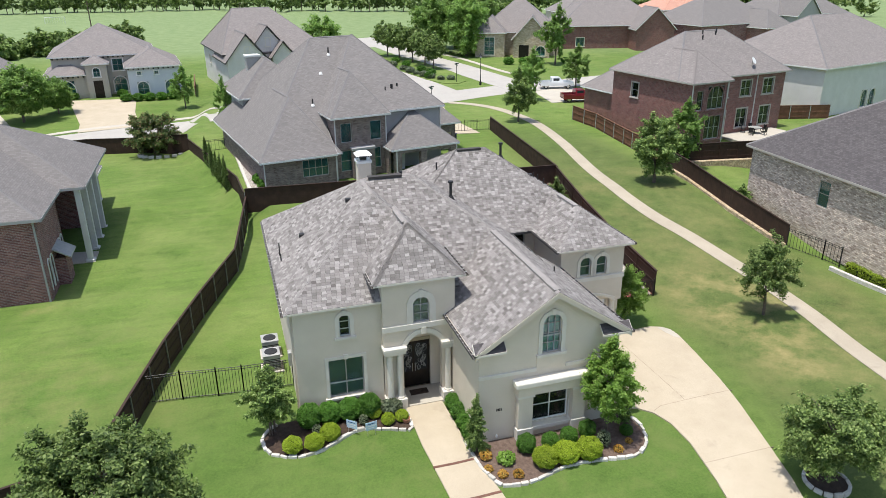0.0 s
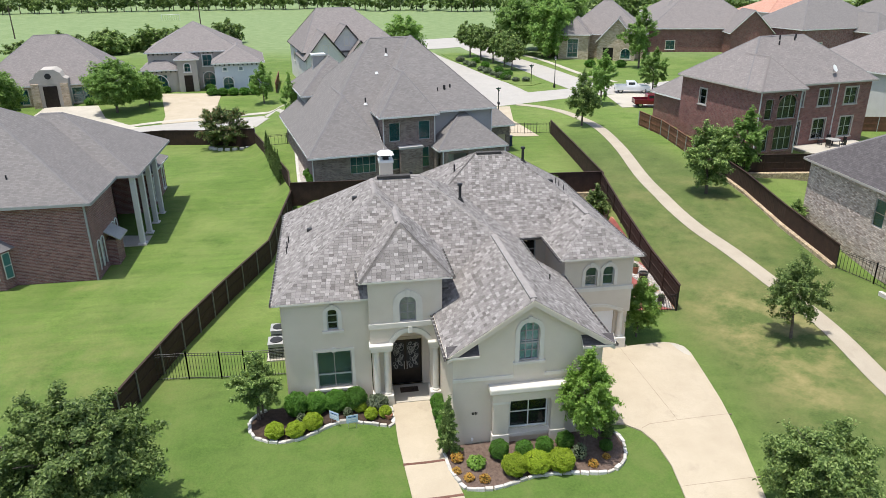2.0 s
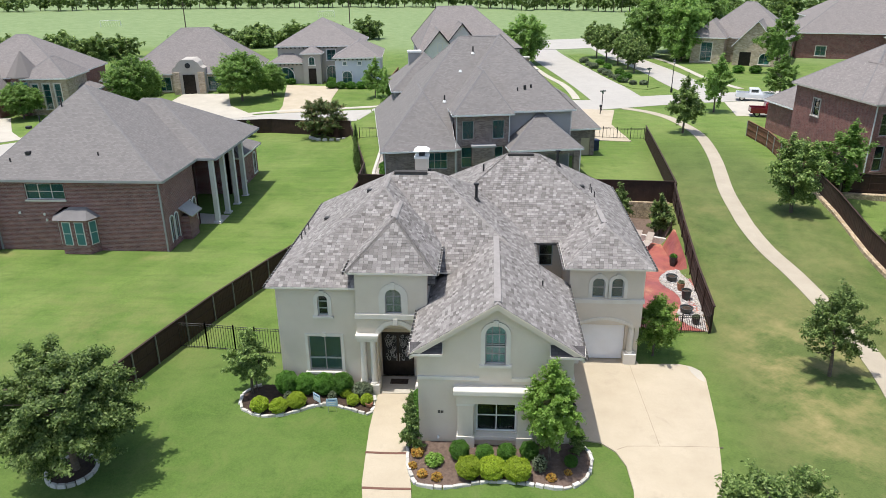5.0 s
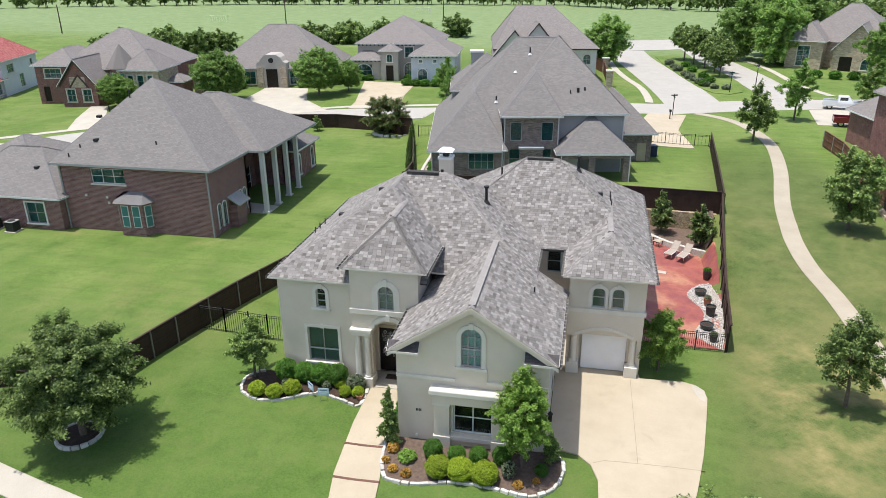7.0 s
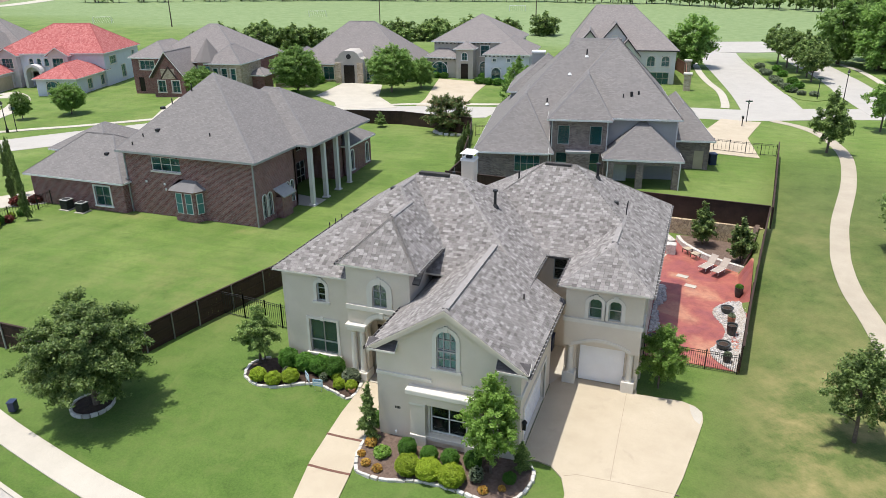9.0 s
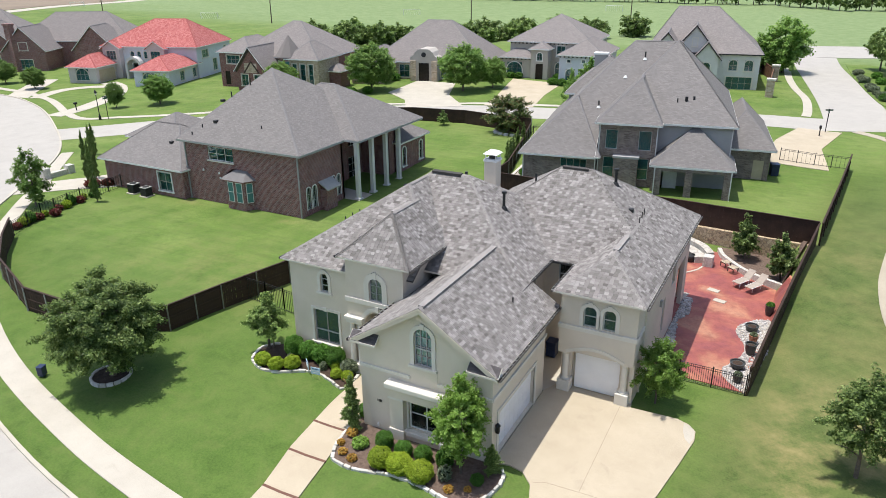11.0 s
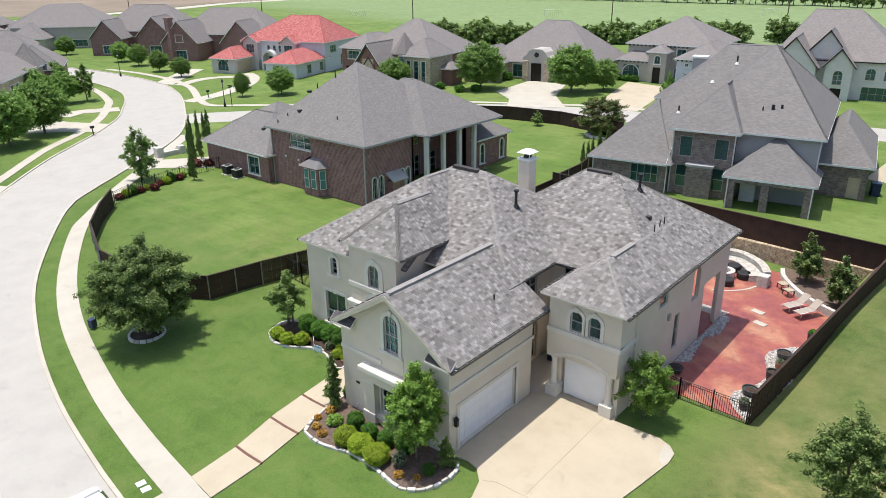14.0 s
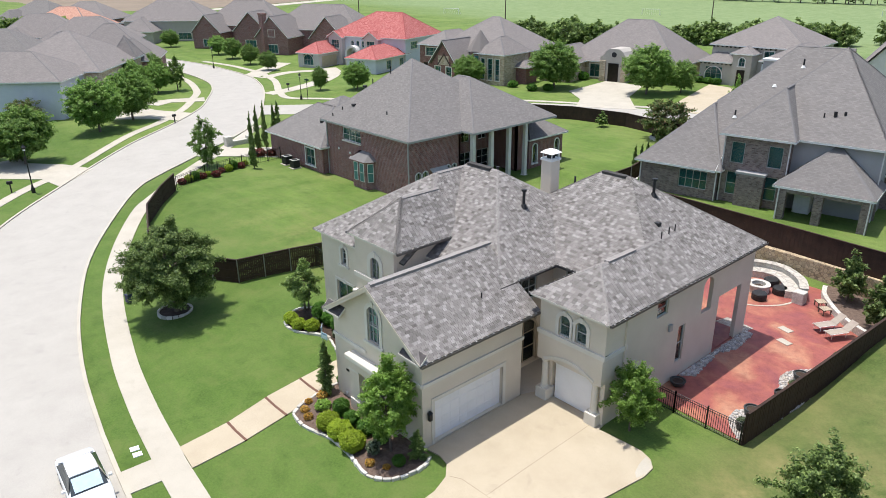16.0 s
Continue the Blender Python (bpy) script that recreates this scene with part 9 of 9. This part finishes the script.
for x, y, r, label in ((-6.45, 24.4, 1.12, "ring of white stones round the oak"), (24.5, 19.95, 0.95, "ring of pale stones round a small oak")):
    edge = thing("tree_ring", pose(x, y, ground_z(x, y)), label, "garden edging", kind="structure")
    n = int(2 * math.pi * r / 0.4)
    stone = None
    for k in range(n):
        a = 2 * math.pi * k / n
        if stone is None:
            ob = part("ring_stone", box(bmesh.new(), -0.185, 0.185, -0.08, 0.08, -0.1, 0.17, 0.03), M_CURB, edge)
            stone = ob.data
        else:
            ob = new("ring_stone", stone)
            ob.parent = edge
        ob.matrix_basis = pose(r * math.cos(a), r * math.sin(a), random.uniform(-0.02, 0.02), 0, 0, math.degrees(a) + 90)
    part("ring_soil", lathe(bmesh.new(), [(r, 0.0), (r, 0.09), (0.05, 0.13)], 24), M_MULCH, edge)
bins = thing("wheeled_bin", pose(16.6, 38.0, PAD + 0.05), "dark blue wheeled bin in the passage", "bin")
part("body", box(bmesh.new(), -0.3, 0.3, -0.35, 0.35, 0.05, 1.0, 0.05), M_BLUEBIN, bins)
part("lid", box(bmesh.new(), -0.33, 0.33, -0.4, 0.38, 1.0, 1.07, 0.03), M_BLUEBIN, bins)
b2 = copy_thing(bins, pose(25.5, 78.9, 2.85, 0, 0, 20) @ Matrix.Scale(1.25, 4))
b2["label"] = "dark blue wheeled bin beside the brick house"
b3 = copy_thing(bins, pose(-10.35, 22.6, 0.42, 0, 0, 20) @ Matrix.Scale(0.62, 4))
b3["label"] = "small dark utility box by the pavement"
for x, y in ((6.85, 16.75), (7.4, 16.7)):
    tagged(part("meter_lid", box(bmesh.new(), -0.19, 0.19, -0.22, 0.22, -0.05, 0.03, 0.01), M_GARAGE), "pale utility cover in the verge", "utility cover", "covers in the verge").matrix_basis = pose(x, y, ground_z(x, y) + 0.01, 0, 0, -10)


# ---- vehicles ----
def wheel(parent, x, y, r):
    tyre = part("wheel", tube(bmesh.new(), (x - 0.11, y, r), (x + 0.11, y, r), r, seg=20), M_TYRE, parent)
    part("rim", tube(bmesh.new(), (x - 0.12, y, r), (x + 0.12, y, r), r * 0.6, seg=14), M_CHROME, tyre)


def loft(bm, sections):
    """Rings of (half width, height) at stations along y, left to right symmetrical."""
    rows = []
    for y, prof in sections:
        ring_ = [(-w, z) for w, z in prof] + [(w, z) for w, z in reversed(prof)]
        rows.append([bm.verts.new((x, y, z)) for x, z in ring_])
    n = len(rows[0])
    for a, b in zip(rows, rows[1:]):
        for i in range(n):
            bm.faces.new((a[i], a[(i + 1) % n], b[(i + 1) % n], b[i]))
    bm.faces.new(rows[0][::-1])
    bm.faces.new(rows[-1])
    return bm


def saloon(x, y, turn):
    t = thing("car", pose(x, y, ground_z(x, y) + 0.03, 0, 0, turn), "white saloon car parked at the kerb", "car")
    def sec(yy, w, low, belt):
        return (yy, [(w * 0.9, low), (w, low + 0.15), (w, belt - 0.12), (w * 0.93, belt)])
    part("body", loft(bmesh.new(), [sec(-2.35, 0.72, 0.35, 0.62), sec(-2.2, 0.84, 0.25, 0.72), sec(-1.4, 0.9, 0.22, 0.86), sec(-0.8, 0.91, 0.22, 0.93), sec(1.4, 0.91, 0.22, 0.96), sec(2.0, 0.88, 0.24, 0.95), sec(2.3, 0.78, 0.35, 0.85)]), M_CARWHITE, t, "", True)
    part("roof", loft(bmesh.new(), [(-0.35, [(0.62, 1.36), (0.58, 1.42)]), (0.1, [(0.63, 1.4), (0.58, 1.46)]), (0.8, [(0.62, 1.38), (0.57, 1.44)]), (1.05, [(0.6, 1.32), (0.56, 1.37)])]), M_CARWHITE, t)
    def pane(pts, name):
        bm = bmesh.new()
        f = [bm.verts.new(p) for p in pts]
        c = Vector((0, 0.3, 0.8))
        g = [bm.verts.new(Vector(p) + (c - Vector(p)).normalized() * 0.03) for p in pts]
        bm.faces.new(f), bm.faces.new(g[::-1])
        for i in range(len(f)):
            bm.faces.new((f[i], g[i], g[(i + 1) % len(f)], f[(i + 1) % len(f)]))
        part(name, bm, M_TINT, t)
    pane([(-0.8, -1.1, 0.9), (0.8, -1.1, 0.9), (0.62, -0.35, 1.38), (-0.62, -0.35, 1.38)], "windscreen")
    shade_panel = box(bmesh.new(), -0.6, 0.6, -0.36, 0.36, 0.0, 0.012, 0.004)
    bmesh.ops.transform(shade_panel, matrix=pose(0, -0.75, 1.155, 32, 0, 0), verts=shade_panel.verts)
    part("sunshade", shade_panel, M_SIGN, t, "pale blue reflective sunshade")
    pane([(-0.8, 1.75, 0.95), (0.8, 1.75, 0.95), (0.6, 1.05, 1.35), (-0.6, 1.05, 1.35)], "rear_window")
    for s in (-1, 1):
        pane([(s * 0.86, -0.95, 0.93), (s * 0.87, 1.55, 0.97), (s * 0.61, 1.0, 1.34), (s * 0.63, -0.35, 1.37)], "side_window")
        part("mirror", box(bmesh.new(), s * 0.92, s * 1.08, -0.75, -0.6, 0.95, 1.07, 0.02), M_CARWHITE, t)
        part("headlight", box(bmesh.new(), s * 0.5, s * 0.78, -2.32, -2.18, 0.6, 0.72, 0.02), M_CHROME, t)
        part("tail_light", box(bmesh.new(), s * 0.5, s * 0.8, 2.2, 2.32, 0.66, 0.8, 0.02), M_CARRED, t)
        for yy in (-1.42, 1.4):
            wheel(t, s * 0.8, yy, 0.32)
    return t


saloon(8.65, 13.95, 86)


def pickup(x, y, turn, paint, label):
    t = thing("pickup_truck", pose(x, y, ground_z(x, y) + 0.06, 0, 0, turn), label, "pickup truck")
    part("body", loft(bmesh.new(), [(-2.8, [(0.85, 0.5), (0.9, 0.8), (0.85, 1.0)]), (-2.6, [(0.95, 0.45), (0.98, 0.9), (0.9, 1.1)]), (-1.1, [(0.98, 0.45), (1.0, 0.95), (0.95, 1.2)]), (0.95, [(0.98, 0.45), (1.0, 0.95), (0.95, 1.2)])]), paint, t)
    part("cab", loft(bmesh.new(), [(-1.0, [(0.92, 1.18), (0.9, 1.22)]), (-0.4, [(0.9, 1.18), (0.72, 1.85)]), (0.75, [(0.9, 1.18), (0.74, 1.87)]), (0.95, [(0.9, 1.18), (0.76, 1.8)])]), paint, t)
    part("bed_floor", box(bmesh.new(), -0.9, 0.9, 0.95, 2.8, 0.55, 0.7), M_DARKMETAL, t)
    for s in (-1, 1):
        part("bed_side", box(bmesh.new(), s * 0.88, s * 1.0, 0.95, 2.8, 0.5, 1.22, 0.02), paint, t)
        part("side_window", box(bmesh.new(), s * 0.8, s * 0.87, -0.3, 0.7, 1.3, 1.72), M_TINT, t)
        for yy in (-1.8, 1.9):
            wheel(t, s * 0.86, yy, 0.4)
    part("tailgate", box(bmesh.new(), -0.9, 0.9, 2.72, 2.8, 0.55, 1.2, 0.02), paint, t)
    part("windscreen", box(bmesh.new(), -0.7, 0.7, -0.75, -0.7, 1.25, 1.6), M_TINT, t)
    return t


pickup(54.0, 110.0, 75, M_CARWHITE, "white pickup truck parked on the street")
pickup(52.0, 97.8, 80, M_CARRED, "dark red pickup truck on a driveway")


# ---- posts, lamps and poles ----
def street_lamp(x, y, h, label, heads=1):
    t = thing("street_lamp", pose(x, y, ground_z(x, y)), label, "street lamp", "street lamps")
    part("base", lathe(bmesh.new(), [(0.2, -0.1), (0.2, 0.5), (0.12, 0.65), (0.09, 0.9)], 10), M_IRON, t)
    part("pole", tube(bmesh.new(), (0, 0, 0.8), (0, 0, h), 0.07, 0.05), M_IRON, t)
    l = part("lantern", lathe(bmesh.new(), [(0.1, h), (0.2, h + 0.35), (0.26, h + 0.4), (0.1, h + 0.6), (0.03, h + 0.75)], 8), M_IRON, t)
    part("lantern_glass", lathe(bmesh.new(), [(0.12, h + 0.05), (0.19, h + 0.33)], 8), M_WHITE, l)
    return t


def sign_post(x, y, h, label):
    t = thing("sign_post", pose(x, y, ground_z(x, y)), label, "sign post")
    part("pole", tube(bmesh.new(), (0, 0, -0.1), (0, 0, h), 0.06, seg=6), M_IRON, t)
    for k, a in enumerate((20, 100)):
        ob = part("blade", box(bmesh.new(), -0.45, 0.45, -0.02, 0.02, h - 0.25 - 0.22 * k, h - 0.08 - 0.22 * k), M_DARKGREEN, t)
        ob.rotation_euler = (0, 0, radians(a))
    return t


M_DARKGREEN = noisy("dark_green_sign", (0.01, 0.05, 0.03), (0.02, 0.08, 0.05), 4, 40, 0.5, 0.0, amount=0.1)
street_lamp(43.2, 117.6, 4.6, "black iron street lamp at the corner")
street_lamp(-45.0, 24.6, 4.6, "black iron street lamp by the street")
street_lamp(-69.6, 73.0, 3.8, "black iron street lamp at the junction")
street_lamp(-118, 79.5, 4.2, "black iron street lamp at the junction")
sign_post(29.6, 101.5, 3.0, "street name post at the junction")
sign_post(40.3, 122.0, 3.4, "street name post on the island")
sign_post(-68.6, 73.7, 3.6, "street name post at the junction")


def mailbox(x, y, label, stone=False):
    t = thing("mailbox", pose(x, y, ground_z(x, y)), label, "mailbox", "mailboxes")
    part("post", box(bmesh.new(), -0.06, 0.06, -0.06, 0.06, -0.1, 1.0), M_IRON, t)
    part("box", box(bmesh.new(), -0.15, 0.15, -0.3, 0.3, 1.0, 1.35, 0.08), M_IRON, t)


mailbox(-66.4, 49.2, "black metal mailbox by the street")
mailbox(-46.5, 22.8, "black metal mailbox near the street lamp")
mailbox(29.0, 98.8, "black metal mailbox by the drive")
mailbox(-79.5, 76.2, "black metal mailbox by the street")
gate = thing("gate_wall", pose(-47.4, 49.8, 0.8), "low pale stone wall with two square piers", "garden wall")
part("pier", box(bmesh.new(), -0.45, 0.45, -1.7, -0.8, -0.5, 1.4, 0.04), M_LIME, gate)
part("pier", box(bmesh.new(), -0.45, 0.45, 1.4, 2.2, -0.5, 1.1, 0.04), M_LIME, gate)
part("low_wall", box(bmesh.new(), -0.25, 0.25, -0.8, 1.4, -0.5, 0.7, 0.03), M_LIME, gate)
for x, y, h in ((-218, 191, 9), (-162, 221, 9.5), (-95, 257, 10), (-306, 180, 9), (-40, 280, 9.5), (97, 300, 10)):
    t = thing("utility_pole", pose(x, y, ground_z(x, y)), "brown wooden utility pole in the field", "utility pole", "poles across the field")
    part("pole", tube(bmesh.new(), (0, 0, -0.5), (0, 0, h), 0.22, 0.16), M_WOOD, t)
    part("crossarm", box(bmesh.new(), -1.2, 1.2, -0.08, 0.08, h - 0.9, h - 0.75), M_WOOD, t)
for x, y, turn in ((-200, 227, 20), (-133, 277, 20), (-330, 262, 30), (-60, 330, 10)):
    t = thing("football_goal", pose(x, y, ground_z(x, y), 0, 0, turn), "white framed football goal on the field", "goal", "goals on the field")
    for s in (-3.6, 3.6):
        part("post", tube(bmesh.new(), (s, 0, 0), (s, 0, 2.4), 0.08, seg=6), M_WHITE, t)
        part("stay", tube(bmesh.new(), (s, 0, 2.4), (s, 2.0, 0), 0.05, seg=6), M_WHITE, t)
    part("crossbar", tube(bmesh.new(), (-3.6, 0, 2.4), (3.6, 0, 2.4), 0.08, seg=6), M_WHITE, t)
    for k in range(9):
        part("net_line", tube(bmesh.new(), (-3.6 + 0.9 * k, 0, 2.4), (-3.6 + 0.9 * k, 2.0, 0), 0.03, seg=4), M_WHITE, t)
pl = thing("patio_table", pose(62.3, 71.5, 3.05), "dark metal patio table beside the red brick house", "table")
part("tabletop", lathe(bmesh.new(), [(0.8, 0.7), (0.8, 0.75)], 16), M_PLASTIC, pl)
part("leg", tube(bmesh.new(), (0, 0, 0), (0, 0, 0.7), 0.08), M_IRON, pl)
for k in range(5):
    a = k * 1.257
    c = thing("patio_chair", pose(62.3 + 1.3 * math.cos(a), 71.5 + 1.3 * math.sin(a), 3.05, 0, 0, math.degrees(a) - 90), "dark metal patio chair", "chair", "chairs round the patio table")
    part("seat", box(bmesh.new(), -0.25, 0.25, -0.25, 0.25, 0.4, 0.46), M_IRON, c)
    part("backrest", box(bmesh.new(), -0.25, 0.25, 0.2, 0.25, 0.46, 0.95), M_IRON, c)
    for sx in (-0.22, 0.22):
        for sy in (-0.22, 0.22):
            part("leg", box(bmesh.new(), sx - 0.02, sx + 0.02, sy - 0.02, sy + 0.02, 0, 0.4), M_IRON, c)
boulders = thing("stone_border", pose(-7.4, 89.2, ground_z(-7.4, 89.2)), "row of pale stones round the corner shrub", "garden edging")
for k in range(10):
    a = math.pi + math.pi * k / 9
    part("stone", box(bmesh.new(), 2.6 * math.cos(a) - 0.3, 2.6 * math.cos(a) + 0.3, 1.6 * math.sin(a) - 0.2, 1.6 * math.sin(a) + 0.2, -0.1, 0.25, 0.06), M_CURB, boulders)


# ---- roof shingles of the stucco house ----
def shingle_rows(rect, planes, course=0.17, rnd=None):
    """Corner sets of tabs over each slope: eight corners each, laid in courses from the eave."""
    out = []
    for p, poly in slopes(rect, planes):
        g = Vector((p[0], p[1], 0))
        s = g.length
        up, f = g / s, math.sqrt(1 + s * s)
        along = Vector((up.y, -up.x, 0))
        pts = [(along.x * q[0] + along.y * q[1], up.x * q[0] + up.y * q[1]) for q in poly]
        lo, hi = min(v for u, v in pts), max(v for u, v in pts)
        step = course / f
        k = 0
        nrm = Vector((-p[0], -p[1], 1)).normalized()
        while lo + k * step < hi - 0.02:
            v0, v1 = lo + k * step, min(lo + (k + 1.15) * step, hi)
            vm = (lo + (k + 0.5) * step)
            cut = []
            for i, (ua, va) in enumerate(pts):
                ub, vb = pts[(i + 1) % len(pts)]
                if (va - vm) * (vb - vm) < 0:
                    cut.append(ua + (ub - ua) * (vm - va) / (vb - va))
            k += 1
            if len(cut) < 2:
                continue
            u, end = min(cut), max(cut)
            u -= 0.0
            first = True
            while u < end - 0.02:
                w = rnd.uniform(0.225, 0.255) * ((0.5 if k % 2 else 1.0) if first else 1)
                first = False
                ue = min(u + w, end)
                lift = rnd.uniform(0.014, 0.021)
                def at(uu, vv, h):
                    x, y = along.x * uu + up.x * vv, along.y * uu + up.y * vv
                    return Vector((x, y, p[0] * x + p[1] * y + p[2])) + nrm * h
                drop = rnd.uniform(0, 0.006)
                out.append((at(u + 0.006, v0 - drop, lift), at(ue - 0.006, v0 - drop, lift), at(ue - 0.006, v1, 0.006), at(u + 0.006, v1, 0.006),
                            at(u + 0.006, v0 - drop, 0.0), at(ue - 0.006, v0 - drop, 0.0), at(ue - 0.006, v1, -0.01), at(u + 0.006, v1, -0.01)))
                u = ue
    return out


TAB_FACES = ((0, 1, 2, 3), (4, 5, 1, 0), (5, 6, 2, 1), (7, 4, 0, 3))
rnd = random.Random(11)
for kind, rect, planes in ROOFS:
    tabs = shingle_rows(rect, planes, rnd=rnd)
    near = []
    if kind == "gable":
        near = [t for t in tabs if 30.4 < t[0].y < 32.2 and t[0].x > 13.9][:290]
        chosen = {id(t) for t in near}
        tabs = [t for t in tabs if id(t) not in chosen]
    verts = [tuple(v) for t in tabs for v in t]
    faces = [tuple(8 * i + k for k in f) for i in range(len(tabs)) for f in TAB_FACES]
    tagged(pydata("shingle_field", verts, faces, M_SHINGLE, roof_parts[kind], "weathered shingles in mixed greys"), kind="stuff")
    for t in near:
        c = sum(t, Vector()) / 8
        ob = pydata("shingle", [tuple(v - c) for v in t], [*TAB_FACES], M_SHINGLE_ONE, roof_parts[kind])
        ob.location = c
        ob.matrix_parent_inverse = Matrix.Identity(4)
